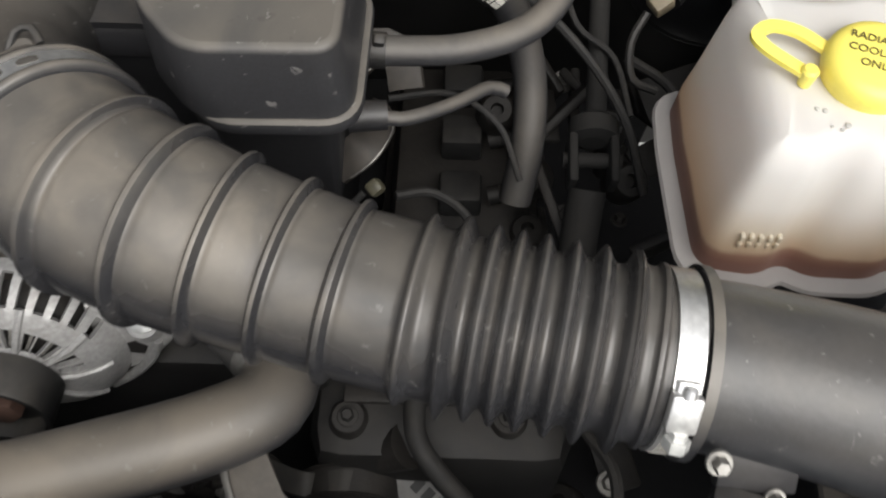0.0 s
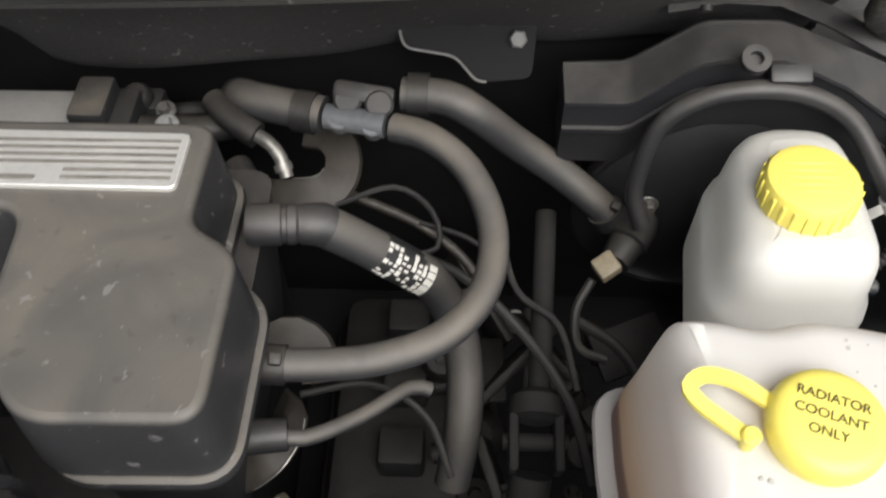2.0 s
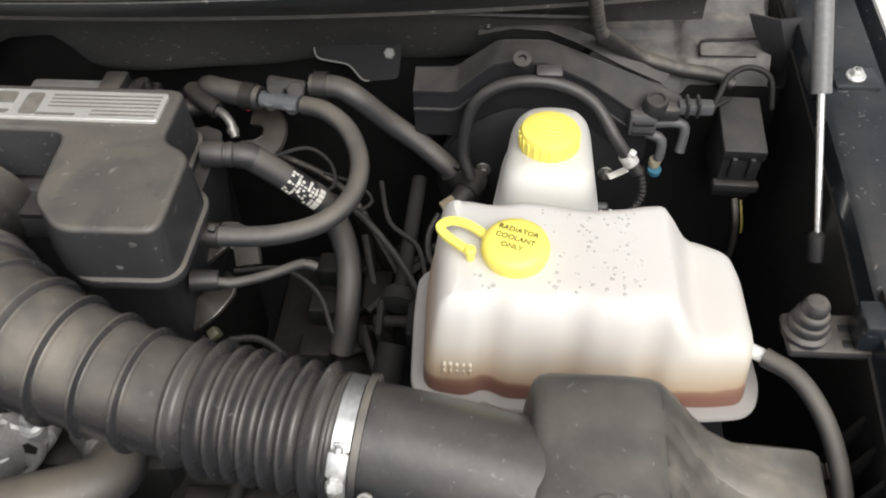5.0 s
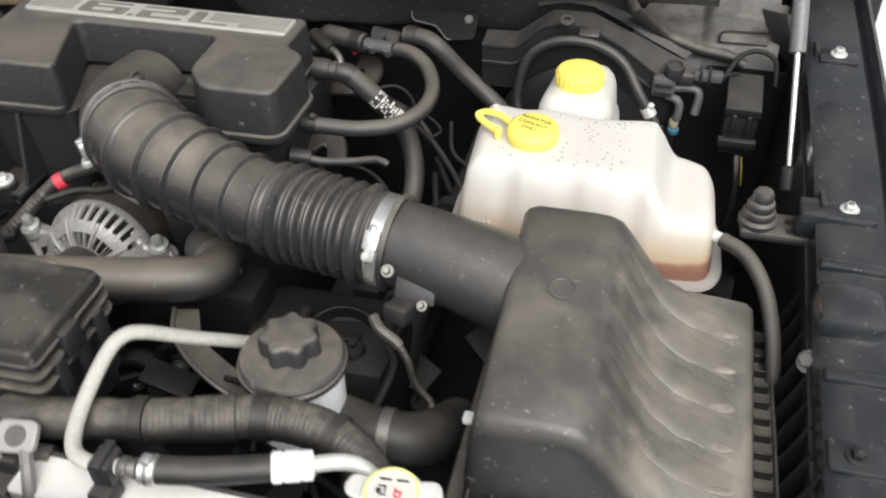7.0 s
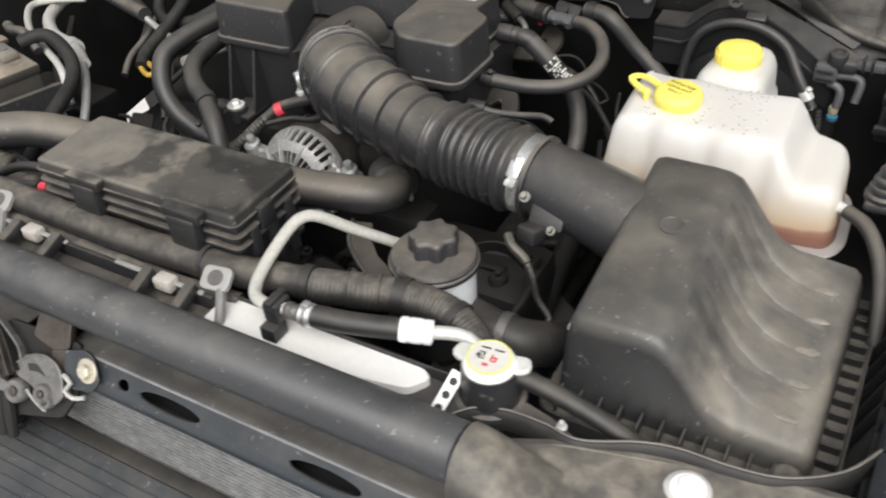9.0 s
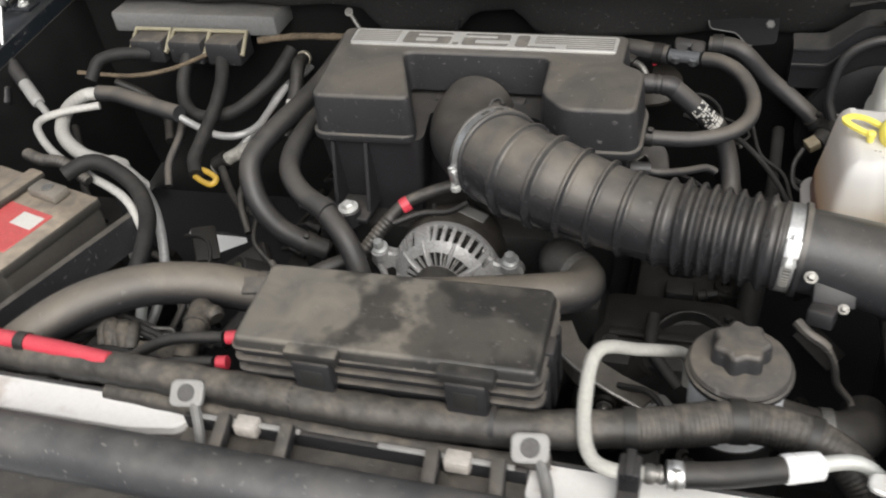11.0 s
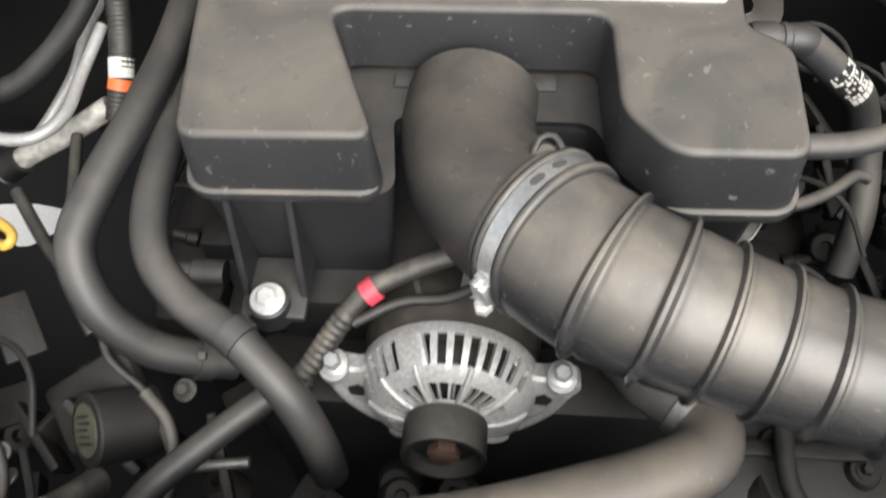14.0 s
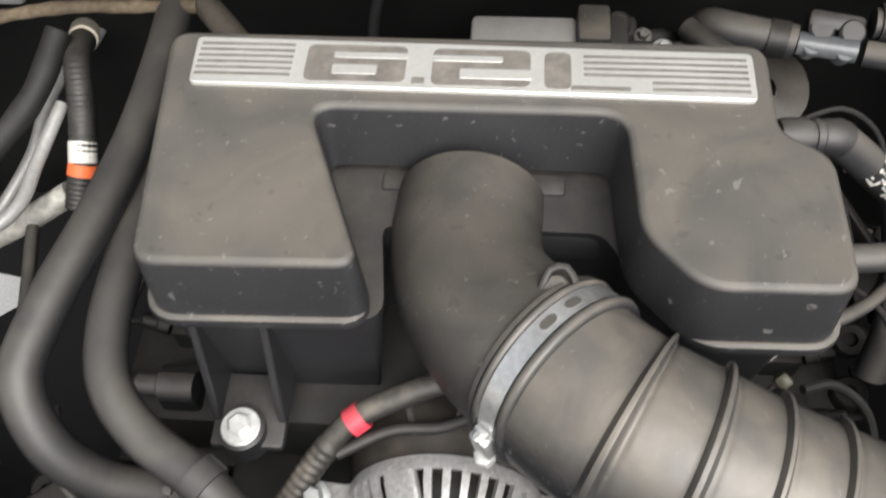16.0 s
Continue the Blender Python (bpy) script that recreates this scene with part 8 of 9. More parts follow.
part("lower_hose", tube(bmesh.new(), [(-0.494, 0.257, 1.038), (-0.450, 0.222, 1.01), (-0.428, 0.198, 0.965), (-0.424, 0.190, 0.92)], 0.0158, 20), HOSE_DIM, ribbed, "smooth rubber hose end")
band((-0.492, 0.256, 1.038), (0.8, -0.55, -0.2), 0.0160, 0.016, ribbed, HOSE_DIM, "joint_sleeve")
hose("coolant_pipe", [(-0.62, 0.10, 0.90), (-0.575, 0.155, 0.935), (-0.53, 0.20, 0.945), (-0.485, 0.24, 0.95), (-0.45, 0.265, 0.95)], 0.0125, HOSE_DIM, "dark sheathed pipe in front of the engine", "pipe")
CREAM_PALE = surface("cream collar plastic", (0.55, 0.50, 0.40), 0.5, dust=0.3)
tagh = thing("labelled_hose", (-0.69, 0.56, 0.95), "dark hose with white and orange label", "hose")
part("hose_body", tube(bmesh.new(), [(-0.708, 0.69, 1.035), (-0.700, 0.662, 1.046), (-0.692, 0.635, 1.05), (-0.685, 0.60, 1.03), (-0.683, 0.565, 1.005), (-0.69, 0.53, 0.97)], 0.0125, 16, 0.0016, ripple=lambda s: 1 + 0.035 * math.cos(2 * math.pi * s / 0.0048)), HOSE_DARK, tagh)
part("white_collar", tube(bmesh.new(), [(-0.713, 0.704, 1.030), (-0.706, 0.684, 1.0385)], 0.0142, 16), CREAM_PALE, tagh)
part("label", tube(bmesh.new(), [(-0.6835, 0.576, 1.0135), (-0.683, 0.560, 1.001)], 0.0131, 16), LABEL, tagh, "white label with unreadable print")
part("orange_label", tube(bmesh.new(), [(-0.683, 0.560, 1.001), (-0.685, 0.552, 0.993)], 0.0132, 16), ORANGE, tagh)
hose("foil_hose", [(-0.70, 0.545, 0.975), (-0.745, 0.525, 0.955), (-0.80, 0.51, 0.93), (-0.83, 0.50, 0.91)], 0.012, surface("grey foil sleeve", (0.36, 0.345, 0.31), 0.5, var=0.7, bump=0.6, coarse=60, flecks=0.8, grain=120), "grey foil-wrapped pipe near the hoses", "pipe")
band((-0.815, 0.505, 0.922), (-0.55, -0.15, -0.35), 0.0122, 0.026, bpy.data.objects["foil_hose"], HOSE_DARK, "rubber_boot", "black rubber boot", 0.004)
bm = tube(bmesh.new(), [(-0.798, 0.398, 0.978), (-0.790, 0.403, 0.980), (-0.768, 0.394, 0.982), (-0.748, 0.382, 0.982), (-0.744, 0.373, 0.980), (-0.751, 0.368, 0.977), (-0.770, 0.376, 0.975), (-0.791, 0.388, 0.976), (-0.798, 0.395, 0.977)], 0.0050, 10)
single("dipstick_handle", bm, surface("amber plastic", (0.60, 0.38, 0.05), 0.4, var=0.3, dust=0.3), "yellow plastic dipstick loop handle", "dipstick")
# aluminium lines
DULL_ALU = surface("weathered aluminium line", (0.42, 0.42, 0.41), 0.42, metal=0.3, var=0.35, dust=0.4)
IVORY = surface("weathered ivory pipe", (0.52, 0.51, 0.475), 0.5, var=0.2, dust=0.3)
ac1 = thing("aircon_line", (-0.95, 0.35, 0.95), "bright aluminium air conditioning line with foam sleeve", "pipe", "aircon lines")
part("pipe", tube(bmesh.new(), [(-1.050, 0.540, 1.03), (-1.080, 0.530, 1.03), (-1.082, 0.480, 1.03), (-1.040, 0.405, 1.03), (-0.964, 0.351, 1.03), (-0.883, 0.326, 1.03), (-0.808, 0.281, 1.03)], 0.0120, 18), IVORY, ac1)
part("lower_pipe", tube(bmesh.new(), [(-0.812, 0.2835, 1.03), (-0.775, 0.250, 1.015), (-0.752, 0.215, 0.985), (-0.738, 0.175, 0.950), (-0.740, 0.12, 0.91), (-0.76, 0.06, 0.88)], 0.0075, 14), DULL_ALU, ac1, "thinner dull aluminium end")
part("foam_sleeve", tube(bmesh.new(), [(-1.056, 0.541, 1.03), (-1.02, 0.541, 1.03), (-0.985, 0.530, 1.03), (-0.93, 0.512, 1.03), (-0.86, 0.490, 1.03)], 0.0145, 16), HOSE, ac1)
part("sleeve_tail", tube(bmesh.new(), [(-0.870, 0.494, 1.025), (-0.839, 0.490, 1.010), (-0.790, 0.478, 1.0), (-0.750, 0.480, 1.0), (-0.728, 0.510, 1.0), (-0.724, 0.560, 1.005), (-0.713, 0.616, 1.020)], 0.0065, 14), DULL_ALU, ac1)
part("collar", tube(bmesh.new(), [(-0.895, 0.3295, 1.03), (-0.872, 0.3225, 1.03)], 0.0165, 14), IVORY, ac1)
ac2 = thing("aircon_line", (-1.0, 0.33, 0.95), "thin aluminium air conditioning line with service port", "pipe", "aircon lines")
part("pipe", tube(bmesh.new(), [(-1.00, 0.470, 1.05), (-1.060, 0.440, 1.05), (-1.080, 0.405, 1.05), (-1.045, 0.363, 1.05), (-0.973, 0.311, 1.05), (-0.883, 0.268, 1.05), (-0.800, 0.228, 1.045), (-0.765, 0.20, 1.0)], 0.0066, 14), IVORY, ac2)
part("service_port", tube(bmesh.new(), [(-1.072, 0.425, 1.050, 0.006), (-1.105, 0.448, 1.060, 0.007), (-1.107, 0.449, 1.061, 0.011), (-1.150, 0.480, 1.080, 0.011)], 0.012, 14), PALE_GREY, ac2)
part("black_cap", tube(bmesh.new(), [(-1.150, 0.480, 1.080, 0.013), (-1.195, 0.512, 1.102, 0.013)], 0.015, 14), PLASTIC_CLEAN, ac2)
hose("battery_cable", [(-0.90, 0.235, 1.075), (-0.875, 0.262, 1.082), (-0.845, 0.268, 1.075), (-0.795, 0.250, 1.055), (-0.757, 0.212, 1.04), (-0.735, 0.165, 1.03), (-0.728, 0.115, 1.01), (-0.735, 0.06, 0.96)], 0.0125, CABLE, "black battery cable curving down", "cable")
hose("corrugated_conduit", [(-1.02, 0.30, 1.06), (-0.97, 0.275, 1.07), (-0.92, 0.262, 1.078), (-0.87, 0.245, 1.06)], 0.009, LOOM, "black corrugated conduit over the battery", "conduit", 14, 0.0015, loomr)
bat = thing("battery", (-0.95, 0.14, 0.86), "dusty black battery with red label in its tray", "battery")
BX = Vector((-0.967, 0.255, 0))
BY = Vector((-0.255, -0.967, 0))
BO = Vector((-0.829, 0.210, 0.86))

mb2 = Matrix(((BY.x, BX.x, 0, BO.x), (BY.y, BX.y, 0, BO.y), (0, 0, 1, BO.z), (0, 0, 0, 1)))
part("case", box(bmesh.new(), (0.003, 0.003, 0.0), (0.175, 0.25, 0.185), 0.004, mb2), BATTERY, bat)
part("top", box(bmesh.new(), (0, 0, 0.182), (0.178, 0.255, 0.200), 0.004, mb2), BATTERY, bat)
part("label", box(bmesh.new(), (0.062, 0.028, 0.1995), (0.150, 0.20, 0.2012), 0.0004, mb2, 1), FADED_RED, bat, "glossy red label")
part("label_print", box(bmesh.new(), (0.072, 0.034, 0.2008), (0.100, 0.078, 0.2018), 0.0003, mb2, 1), LABEL, bat, "white unreadable label print")
part("terminal", lathe(bmesh.new(), mb2 @ Vector((0.028, 0.072, 0.198)), (0, 0, 1), [(0, 0.011), (0.02, 0.009)], 16), DULL_STEEL, bat)
part("terminal_clamp", box(bmesh.new(), (0.012, 0.045, 0.201), (0.042, 0.105, 0.216), 0.004, mb2), surface("tarnished lead clamp", (0.2, 0.18, 0.15), 0.6, var=0.5, dust=0.4), bat, "tarnished lead terminal clamp")
part("hold_down", box(bmesh.new(), (-0.004, 0.118, 0.200), (0.176, 0.150, 0.214), 0.006, mb2), BATTERY, bat, "dusty flat hold-down clamp")
tr = thing("battery_tray", (-0.92, 0.12, 0.84), "black battery tray with raised rim", "battery tray")
# Added dark block that hides bright ground seen past the tray.
part("ground_blocker", box(bmesh.new(), (-1.16, 0.33, 0.72), (-0.935, 0.435, 0.88), 0.012), DARK, tr)
part("rim", sheet(bmesh.new(), [[(-0.790, 0.232, 1.030), (-0.865, 0.005, 1.030), (-0.90, -0.10, 1.030)], [(-0.778, 0.226, 1.031), (-0.853, 0.001, 1.031), (-0.888, -0.104, 1.031)], [(-0.776, 0.225, 0.98), (-0.851, 0.0, 0.98), (-0.886, -0.105, 0.98)]], 0.003), PLASTIC, tr)
part("back_rim", sheet(bmesh.new(), [[(-0.790, 0.236, 1.030), (-0.85, 0.262, 1.030)], [(-0.778, 0.226, 1.031), (-0.84, 0.252, 1.031)], [(-0.776, 0.225, 0.96), (-0.838, 0.251, 0.96)]], 0.003), PLASTIC, tr)
part("floor", box(bmesh.new(), (-0.02, -0.02, -0.03), (0.20, 0.28, -0.002), 0.004, mb2), PLASTIC_CLEAN, tr)
# connectors at the passenger's rear
mod = thing("control_module", (-0.90, 0.69, 1.05), "grey control module with three latched plugs", "control module")
part("module_case", box(bmesh.new(), (-1.08, 0.675, 1.085), (-0.74, 0.78, 1.125), 0.006), GREY, mod)
for x in (-0.98, -0.90, -0.825):
    pl = part("plug", box(bmesh.new(), (x - 0.034, 0.615, 1.055), (x + 0.034, 0.672, 1.100), 0.006), PLASTIC, mod)
    part("latch_bail", tube(bmesh.new(), [(x - 0.036, 0.62, 1.08), (x - 0.036, 0.655, 1.104), (x + 0.036, 0.655, 1.104), (x + 0.036, 0.62, 1.075)], 0.0045, 8, smooth_path=False), CREAM, pl, "off-white latch bail")
for pts in ([(-0.90, 0.622, 1.07), (-0.90, 0.585, 1.04), (-0.885, 0.55, 1.01), (-0.84, 0.53, 1.0), (-0.78, 0.545, 1.01), (-0.73, 0.60, 1.04), (-0.71, 0.66, 1.07)], [(-0.842, 0.638, 1.070), (-0.819, 0.590, 1.055), (-0.808, 0.539, 1.035), (-0.806, 0.477, 1.010), (-0.804, 0.419, 0.990), (-0.787, 0.387, 0.980)], [(-0.98, 0.622, 1.07), (-1.02, 0.60, 1.08), (-1.06, 0.58, 1.075), (-1.07, 0.55, 1.05)]):
    hose("module_cable", pts, 0.0120, CABLE, "thick taped black cable from the control module", "cable", 16, 0.004, lambda s: 1 + 0.03 * math.sin(s * 140), "module cables")
hose("tan_loom", [(-0.77, 0.655, 1.088), (-0.70, 0.668, 1.092), (-0.63, 0.672, 1.092), (-0.60, 0.672, 1.093), (-0.574, 0.672, 1.094)], 0.0062, TAN, "frayed tan fibre-wrapped loom behind the cover", "wiring loom", 12, 0.004, lambda s: 1 + 0.12 * math.sin(s * 170) * math.sin(s * 73))
hose("yellow_green_lead", [(-1.10, 0.56, 1.06), (-1.0, 0.575, 1.05), (-0.92, 0.59, 1.06), (-0.86, 0.62, 1.075)], 0.004, TAN, "faded yellow lead under the plugs", "cable", 8)
strap = thing("ground_strap", (-0.56, 0.69, 1.11), "braided ground strap behind the engine cover", "ground strap")
part("braid", tube(bmesh.new(), [(-0.583, 0.688, 1.098, 0.007), (-0.574, 0.683, 1.093, 0.0115), (-0.553, 0.665, 1.079, 0.0130), (-0.535, 0.650, 1.065, 0.0130)], 0.0075, 14), surface("dark brown sleeve", (0.072, 0.061, 0.047), 0.8, var=0.6, coarse=60, bump=0.6, grain=300), strap)
part("wire", tube(bmesh.new(), [(-0.600, 0.698, 1.121), (-0.592, 0.694, 1.110), (-0.582, 0.688, 1.097)], 0.0042, 8), DULL_STEEL, strap)
part("lug", lathe(bmesh.new(), (-0.604, 0.699, 1.126), (0.1, -0.75, 0.6), [(0, 0.0075), (0.002, 0.0075), (0.0022, 0.0040), (0.005, 0.0036), (0.0052, 0)], 16), DULL_STEEL, strap)
coil = thing("rear_connector_box", (-0.28, 0.645, 1.06), "grey connector box behind the engine cover", "connector")
part("box_body", box(bmesh.new(), (-0.325, 0.615, 1.07), (-0.235, 0.65, 1.112), 0.005), PALE_GREY, coil)
part("box_end", box(bmesh.new(), (-0.236, 0.612, 1.07), (-0.208, 0.655, 1.122), 0.004), PLASTIC, coil)
part("end_step", box(bmesh.new(), (-0.210, 0.612, 1.07), (-0.192, 0.655, 1.110), 0.004), PLASTIC_CLEAN, coil)
part("beige_tab", box(bmesh.new(), (-0.236, 0.606, 1.075), (-0.218, 0.613, 1.100), 0.002), PALE_TAN, coil, "beige plastic tab")
part("lead", tube(bmesh.new(), [(-0.206, 0.63, 1.09), (-0.18, 0.635, 1.085), (-0.15, 0.64, 1.08), (-0.13, 0.65, 1.075)], 0.011, 12), HOSE_DARK, coil)
bm = bolt_mesh(bmesh.new(), (-0.165, 0.618, 1.105), (0, -0.4, 0.9), 0.006)
part("screw", bm, STEEL, coil)
hose("grey_pipe", [(-0.728, 0.760, 0.985), (-0.735, 0.738, 0.98), (-0.746, 0.716, 0.98), (-0.753, 0.679, 0.98), (-0.758, 0.640, 0.975), (-0.764, 0.600, 0.96), (-0.785, 0.555, 0.94), (-0.82, 0.52, 0.91)], 0.0062, DULL_ALU, "thin grey pipe below the control module plugs", "pipe", 12)
# fuse box cables on the passenger's side
rc1 = thing("red_cable", (-0.72, -0.10, 1.06), "red main cable along the radiator support", "cable")
part("sheath", tube(bmesh.new(), [(-0.93, -0.09, 1.085), (-0.80, -0.095, 1.09), (-0.68, -0.10, 1.09), (-0.60, -0.105, 1.088)], 0.010, 14), RED, rc1)
band((-0.72, -0.098, 1.09), (1, -0.03, 0), 0.0105, 0.014, rc1, HOSE_DARK, "tape_wrap")
for (y, z) in ((-0.045, 1.085), (-0.075, 1.075)):
    c = thing("fuse_box_cable", (-0.53, y, z - 0.03), "black cable with a red end into the fuse box", "cable", "fuse box cables")
    part("sheath", tube(bmesh.new(), [(-0.62, y - 0.02, z - 0.04), (-0.56, y - 0.005, z - 0.012), (-0.488, y, z)], 0.007, 12), HOSE_DARK, c)
    part("red_end", tube(bmesh.new(), [(-0.484, y, z), (-0.472, y + 0.002, z + 0.001)], 0.0078, 14), RED, c)
con = thing("cable_junction", (-0.60, -0.03, 1.0), "grey-black cable junction beside the fuse box", "connector")
GRIMY = surface("brown dusty rubber boot", (0.040, 0.036, 0.032), 0.55, var=0.5, dust=0.8, coarse=30, edge=(0.42, 0.58), thin=0.3, dust_col=(0.145, 0.128, 0.105))
tee_boot = part("connector_boot", tube(bmesh.new(), [(-0.583, 0.044, 1.030, 0.013), (-0.572, 0.033, 1.040, 0.0155), (-0.561, 0.018, 1.050, 0.0165), (-0.555, -0.004, 1.052, 0.0150), (-0.550, -0.036, 1.050, 0.0140), (-0.548, -0.055, 1.045, 0.0145)], 0.015, 18), GRIMY, con, "brown dusty rubber boot")
part("boot_branch", tube(bmesh.new(), [(-0.566, 0.014, 1.050, 0.012), (-0.548, 0.016, 1.054, 0.0125), (-0.538, 0.013, 1.055, 0.0125), (-0.534, 0.010, 1.054, 0.009)], 0.012, 16), GRIMY, tee_boot)
part("boot_ridge", lathe(bmesh.new(), (-0.5555, -0.002, 1.052), (0.15, -1, 0), [(0, 0.0140), (0.001, 0.0172), (0.004, 0.0172), (0.005, 0.0140)], 20), GRIMY, tee_boot)
part("wire_frame", tube(bmesh.new(), [(-0.640, -0.004, 1.032), (-0.620, -0.002, 1.034), (-0.598, 0.000, 1.034), (-0.592, -0.008, 1.034), (-0.610, -0.010, 1.032), (-0.634, -0.010, 1.030)], 0.0022, 8), DULL_STEEL, con, "bare wire frame")
part("dusty_plate", box(bmesh.new(), (-0.034, -0.020, -0.002), (0.034, 0.020, 0.002), 0.003, frame_from((-0.594, -0.042, 1.030), (0.1, -0.2, 1), (1, 0.15, 0))), GRIMY, con)
random.seed(21)
for k in range(8):
    y0, y1 = -0.075 + 0.013 * k, -0.050 + 0.007 * k
    lift = random.uniform(-0.02, 0.004)
    pts = [(-0.76 - 0.01 * (k % 3), y0 - 0.02, 1.01 + lift), (-0.70, y0 + random.uniform(-0.012, 0.012), 1.032 + lift), (-0.65, y0 + random.uniform(-0.014, 0.014), 1.034 + lift), (-0.60, y1 + random.uniform(-0.01, 0.01), 1.028 + 0.5 * lift), (-0.56 + 0.01 * (k % 4), y1, 1.020)]
    part("wire", tube(bmesh.new(), pts, random.choice((0.004, 0.005, 0.006)), 8), CABLE, con)
for k in range(5):
    part("cloth_wrap", tube(bmesh.new(), [(-0.680 + 0.008 * k, -0.004 - 0.003 * (k % 2), 1.034, 0.009), (-0.676 + 0.009 * k, -0.022, 1.042 + 0.004 * (k % 2), 0.011), (-0.668 + 0.009 * k, -0.042, 1.034, 0.009)], 0.01, 10), GRIMY if k % 2 else LOOM, con)
oval = thing("belt_tensioner_label", (-0.649, 0.212, 0.90), "dark cylinder end with a pale round label", "cylinder")
face = Vector((-0.62, -0.42, 0.55))
part("cylinder", lathe(bmesh.new(), (-0.645, 0.213, 0.925), face, [(-0.06, 0.034), (-0.002, 0.034), (0.0, 0.032)], 24), DARK, oval)
part("label", lathe(bmesh.new(), (-0.645, 0.213, 0.925), face, [(-0.001, 0.024), (0.0014, 0.024)], 24), surface("dirty olive label", (0.085, 0.080, 0.055), 0.7, var=0.7, coarse=50), oval, "pale worn label")
mo = frame_from(Vector((-0.645, 0.213, 0.925)) + face.normalized() * 0.0018, face, (1, 0, 0.4))
bm = bmesh.new()
for k in range(5):
    box(bm, (-0.014 + 0.002 * (k % 2), -0.012 + 0.006 * k - 0.0011, -0.0002), (0.013 - 0.003 * (k % 3), -0.012 + 0.006 * k + 0.0011, 0.0003), 0, mo)
part("label_print", bm, INK, oval, "unreadable print bars")
# brackets and belts below the intake hose
pbr = thing("pump_bracket", (-0.11, 0.13, 0.9), "dusty brown curved pump bracket with a bare edge", "bracket")
part("strap", sheet(bmesh.new(), [[(-0.160, 0.175, 0.950), (-0.145, 0.140, 0.944), (-0.115, 0.112, 0.938), (-0.075, 0.090, 0.930), (-0.03, 0.075, 0.92)], [(-0.130, 0.180, 0.952), (-0.115, 0.152, 0.946), (-0.09, 0.130, 0.940), (-0.055, 0.115, 0.932), (-0.01, 0.105, 0.92)]], 0.006), surface("dusty tan casting", (0.075, 0.066, 0.056), 0.55, var=0.5, dust=0.3, coarse=30), pbr)
part("bare_edge", tube(bmesh.new(), [(-0.160, 0.174, 0.953), (-0.145, 0.139, 0.947), (-0.115, 0.111, 0.941), (-0.075, 0.089, 0.933), (-0.03, 0.074, 0.923)], 0.003, 8), DULL_STEEL, pbr)
hubs = thing("pump_housing", (-0.02, 0.19, 0.8), "dark round pump housing under the intake hose", "pump")
part("housing", lathe(bmesh.new(), (0.023, 0.256, 0.84), (0.1, -0.6, 0.75), [(-0.06, 0.06), (0.0, 0.062), (0.008, 0.060), (0.010, 0.056), (0.006, 0.052), (-0.006, 0.046), (-0.012, 0.024), (-0.010, 0.0)], 40), DARK, hubs)
part("housing_rim", lathe(bmesh.new(), (0.023, 0.256, 0.84), (0.1, -0.6, 0.75), [(0.0085, 0.0545), (0.0115, 0.0560), (0.0115, 0.0585), (0.0085, 0.060)], 40, 0.4, 3.6), BLOCK, hubs)
part("feed_hose", tube(bmesh.new(), [(-0.03, 0.27, 0.89), (-0.029, 0.217, 0.885), (-0.011, 0.19, 0.875), (0.011, 0.171, 0.86)], 0.009, 12), CABLE, hubs)
stamped = single("stamped_plate", box(bmesh.new(), (-0.048, -0.018, 0), (0.048, 0.018, 0.002), 0.001, frame_from((-0.012, 0.184, 0.802), (0.1, -0.3, 0.95), (0.75, -0.66, -0.1))), GREY, "grey stamped plate with worn writing", "plate")
for k in range(3):
    part("stamped_mark", box(bmesh.new(), (-0.026 + 0.012 * k, -0.006, 0.0018), (-0.018 + 0.012 * k, 0.006, 0.0026), 0.0004, frame_from((-0.012, 0.184, 0.802), (0.1, -0.3, 0.95), (0.75, -0.66, -0.1)), 1), INK, stamped)
suction = single("suction_hose", tube(bmesh.new(), [(0.11, 0.03, 0.985), (0.16, 0.02, 0.985), (0.20, 0.04, 0.97), (0.22, 0.10, 0.93)], 0.028, 20), HOSE_DARK, "thick dark hose beside the air box", "hose")

# ---- thin leads and pipes in the dark beside the engine ----
for pts, r, m in (([(-0.80, 0.24, 0.93), (-0.745, 0.215, 0.92), (-0.72, 0.175, 0.90), (-0.73, 0.13, 0.87)], 0.006, HOSE),
                  ([(-0.60, 0.25, 0.93), (-0.575, 0.225, 0.92), (-0.568, 0.19, 0.90), (-0.58, 0.15, 0.88)], 0.006, HOSE),
                  ([(-0.66, 0.34, 0.95), (-0.64, 0.28, 0.94), (-0.60, 0.25, 0.92), (-0.57, 0.20, 0.90)], 0.004, HOSE_DARK),
                  ([(-0.78, 0.45, 0.95), (-0.74, 0.40, 0.94), (-0.70, 0.36, 0.94), (-0.66, 0.33, 0.96)], 0.007, HOSE_DARK),
                  ([(-0.72, 0.50, 0.98), (-0.70, 0.42, 0.98), (-0.69, 0.35, 0.97), (-0.66, 0.30, 0.94)], 0.006, HOSE_DARK),
                  ([(-0.90, 0.56, 1.0), (-0.88, 0.50, 0.98), (-0.875, 0.44, 0.96), (-0.86, 0.40, 0.94)], 0.007, HOSE),
                  ([(-0.80, 0.20, 0.97), (-0.765, 0.16, 0.95), (-0.74, 0.10, 0.93), (-0.72, 0.05, 0.90)], 0.008, ALU_PIPE)):
    hose("engine_lead", pts, r, m, "thin dusty lead beside the engine", "cable", 10, group="engine leads")
hose("steel_rod", [(-0.565, 0.190, 0.905), (-0.53, 0.196, 0.905), (-0.50, 0.20, 0.905)], 0.005, DULL_STEEL, "short bare steel rod by the pipe", "rod", 10)
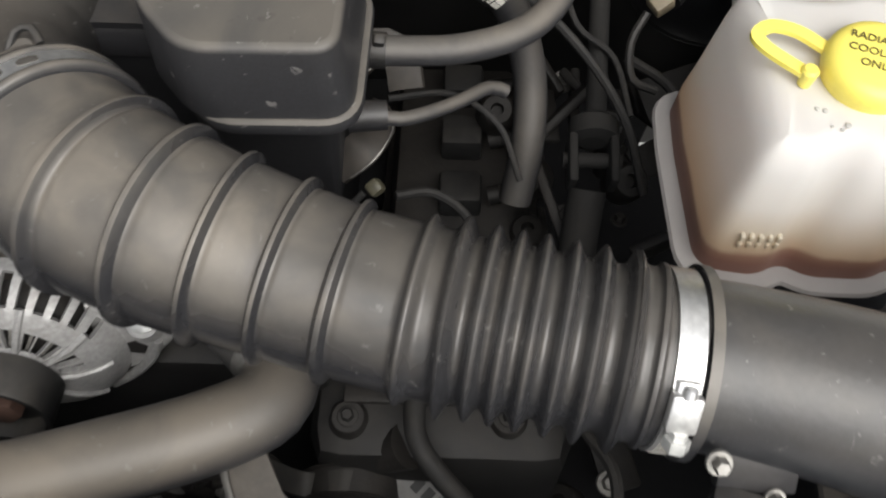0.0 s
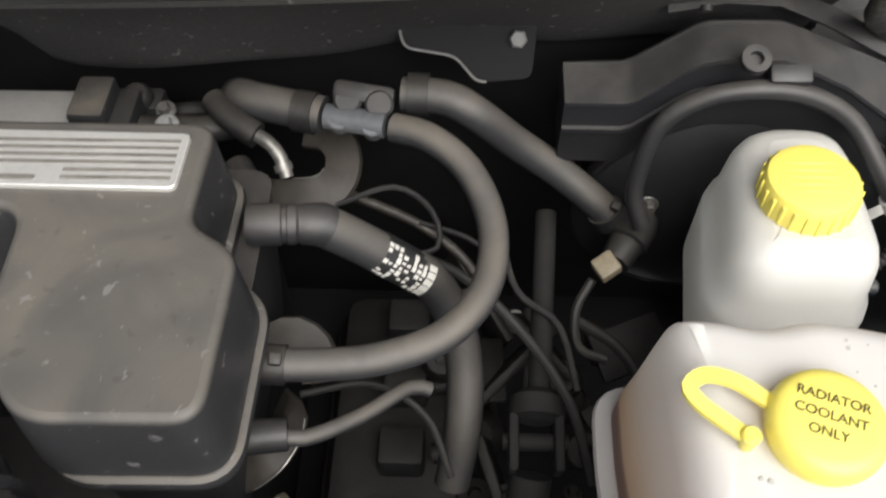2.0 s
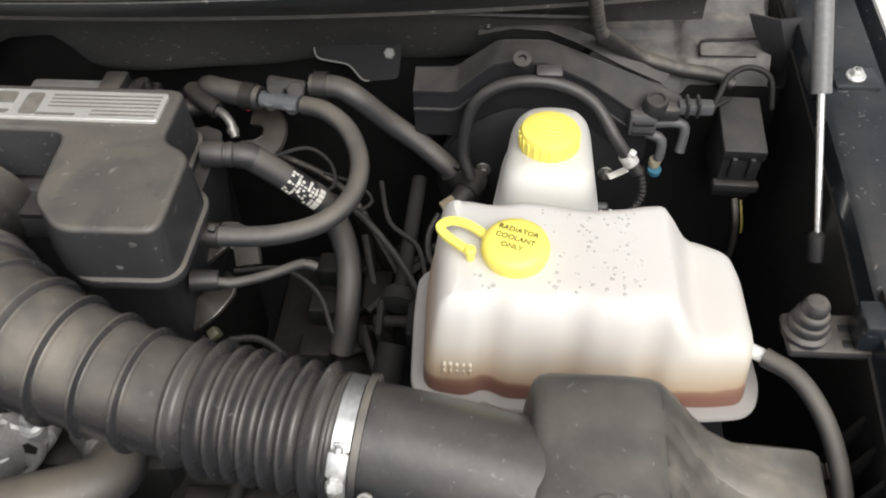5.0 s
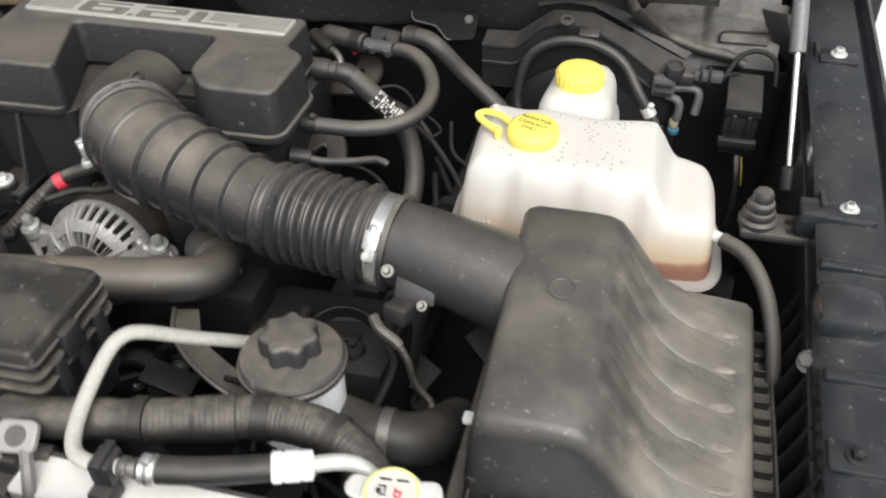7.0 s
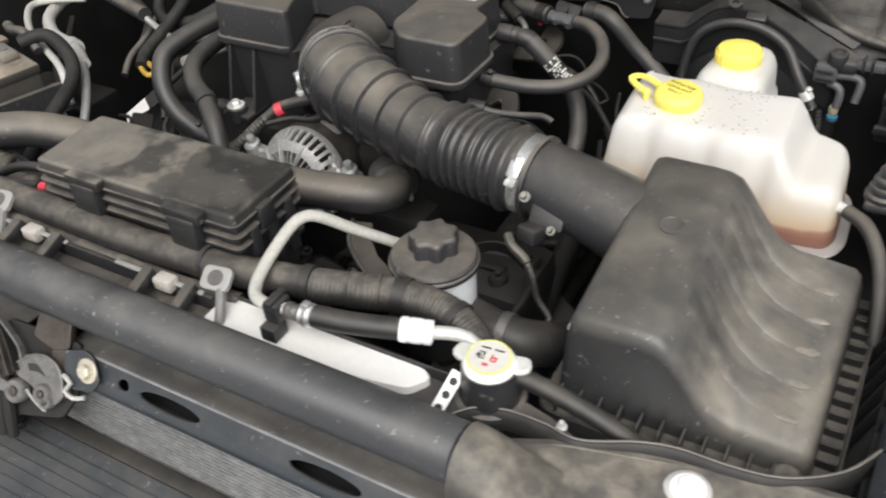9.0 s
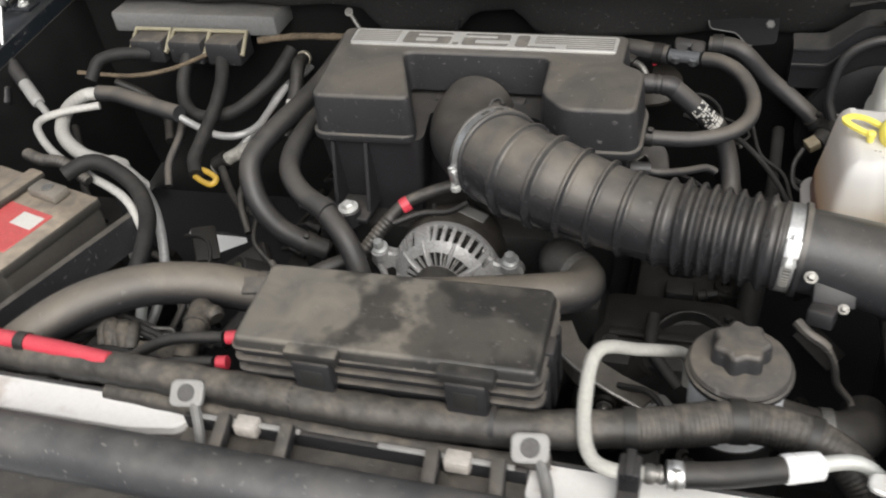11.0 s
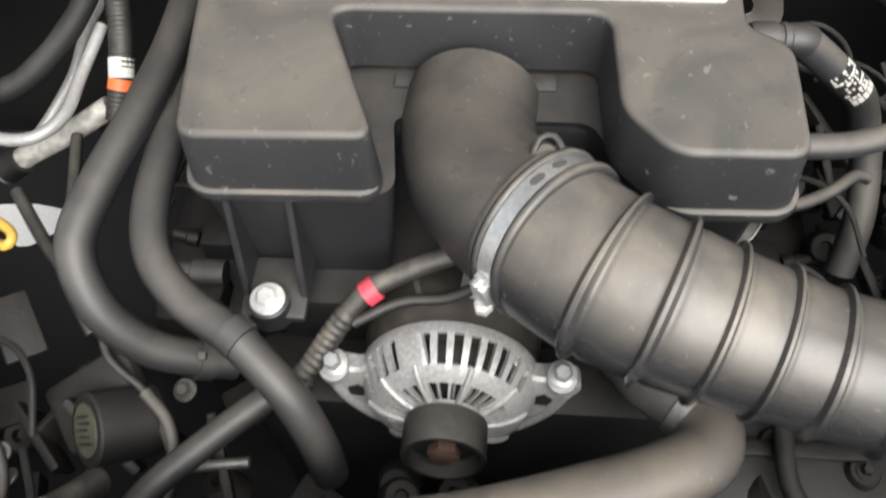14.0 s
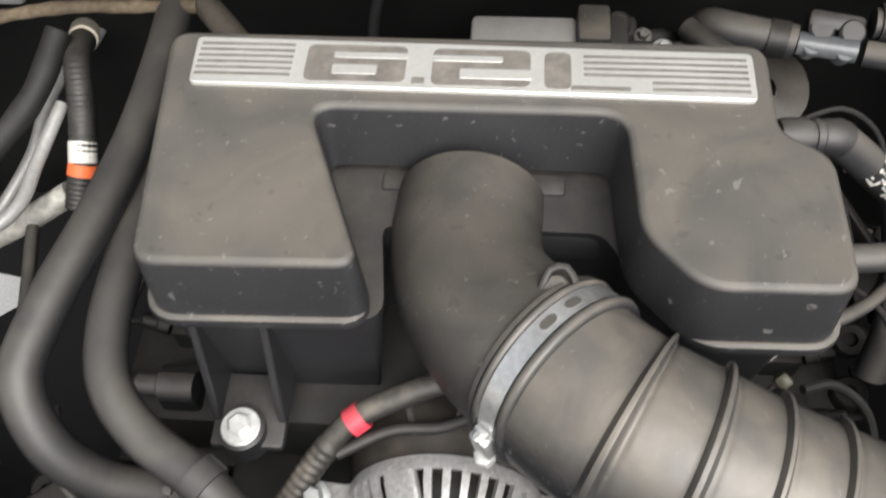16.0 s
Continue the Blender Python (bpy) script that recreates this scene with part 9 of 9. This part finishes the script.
side = thing("side_cover", (-0.66, 0.25, 0.8), "dusty brown side cover with a stub pipe", "cover")
part("cover_plate", box(bmesh.new(), (-0.05, -0.035, -0.01), (0.05, 0.035, 0.01), 0.008, frame_from((-0.655, 0.255, 0.895), (-0.2, -0.5, 0.85), (0.8, 0.5, 0.1))), BLOCK, side)
part("stub", tube(bmesh.new(), [(-0.60, 0.155, 0.97), (-0.605, 0.13, 1.0), (-0.61, 0.115, 1.02)], 0.012, 14), LOOM, side)

band((0.165, 0.021, 0.985), (1, 0.05, 0), 0.0282, 0.012, suction, DULL_STEEL, "hose_clamp", "dull steel clamp")
band((0.07, -0.044, 1.064), (1, 0.15, -0.03), 0.0212, 0.016, bpy.data.objects["wiring_loom.001"], HOSE_DARK, "tape_wrap", "black tape wrap")
band((0.14, -0.046, 1.057), (1, -0.25, -0.15), 0.0214, 0.010, bpy.data.objects["wiring_loom.001"], HOSE_DARK, "tape_wrap", "black tape wrap")
# small things behind the engine cover
hose("rear_vacuum_line", [(-0.402, 0.690, 1.124), (-0.410, 0.685, 1.099), (-0.416, 0.680, 1.076), (-0.419, 0.670, 1.049)], 0.0055, CABLE, "thin dark vacuum line behind the engine cover", "hose", 10)
rear = thing("rear_sensor", (-0.203, 0.660, 1.088), "black sensor block behind the engine cover", "sensor")
sx, sy, sz = rear.location
part("sensor_body", box(bmesh.new(), (sx - 0.022, sy - 0.012, sz - 0.030), (sx + 0.022, sy + 0.014, sz + 0.006), 0.005), PLASTIC_CLEAN, rear)
part("sensor_cap", lathe(bmesh.new(), (sx + 0.004, sy - 0.002, sz + 0.004), (0, -0.2, 1), [(0, 0.012), (0.010, 0.011), (0.013, 0.008)], 16), HOSE_DARK, rear)
part("sensor_lead", tube(bmesh.new(), [(sx + 0.020, sy, sz - 0.012), (sx + 0.045, sy + 0.004, sz - 0.010), (sx + 0.065, sy + 0.015, sz - 0.03)], 0.007, 10), CABLE, rear)
bolt((sx + 0.026, sy - 0.010, sz + 0.002), (0, -0.4, 0.9), 0.0050, rear, DULL_STEEL)

tower = thing("strut_tower", (-1.13, 0.30, 0.60), "dark strut tower on the passenger's inner fender", "strut tower", kind="structure")
part("dome", lathe(bmesh.new(), (-1.13, 0.30, 0.50), (0, 0, 1), [(0, 0.15), (0.25, 0.135), (0.33, 0.125), (0.365, 0.11), (0.375, 0.07), (0.370, 0.04), (0.355, 0.03)], 40), BLOCK, tower)
for k in range(3):
    a = 0.6 + 2.1 * k
    bolt((-1.13 + 0.075 * math.cos(a), 0.30 + 0.075 * math.sin(a), 0.874), (0, 0, 1), 0.008, tower, DULL_STEEL)
part("pressed_ledge", box(bmesh.new(), (-1.20, 0.10, 0.60), (-0.96, 0.50, 0.72), 0.03), BLOCK, tower)
for pts, r in (([(-1.10, 0.50, 0.98), (-1.04, 0.42, 0.96), (-0.98, 0.34, 0.96), (-0.92, 0.29, 0.94)], 0.007), ([(-1.06, 0.60, 1.02), (-1.0, 0.60, 0.99), (-0.95, 0.57, 0.97), (-0.92, 0.52, 0.95)], 0.009)):
    hose("bay_hose", pts, r, HOSE_DARK, "dark hose crossing the passenger's corner", "hose", 12, group="corner hoses")
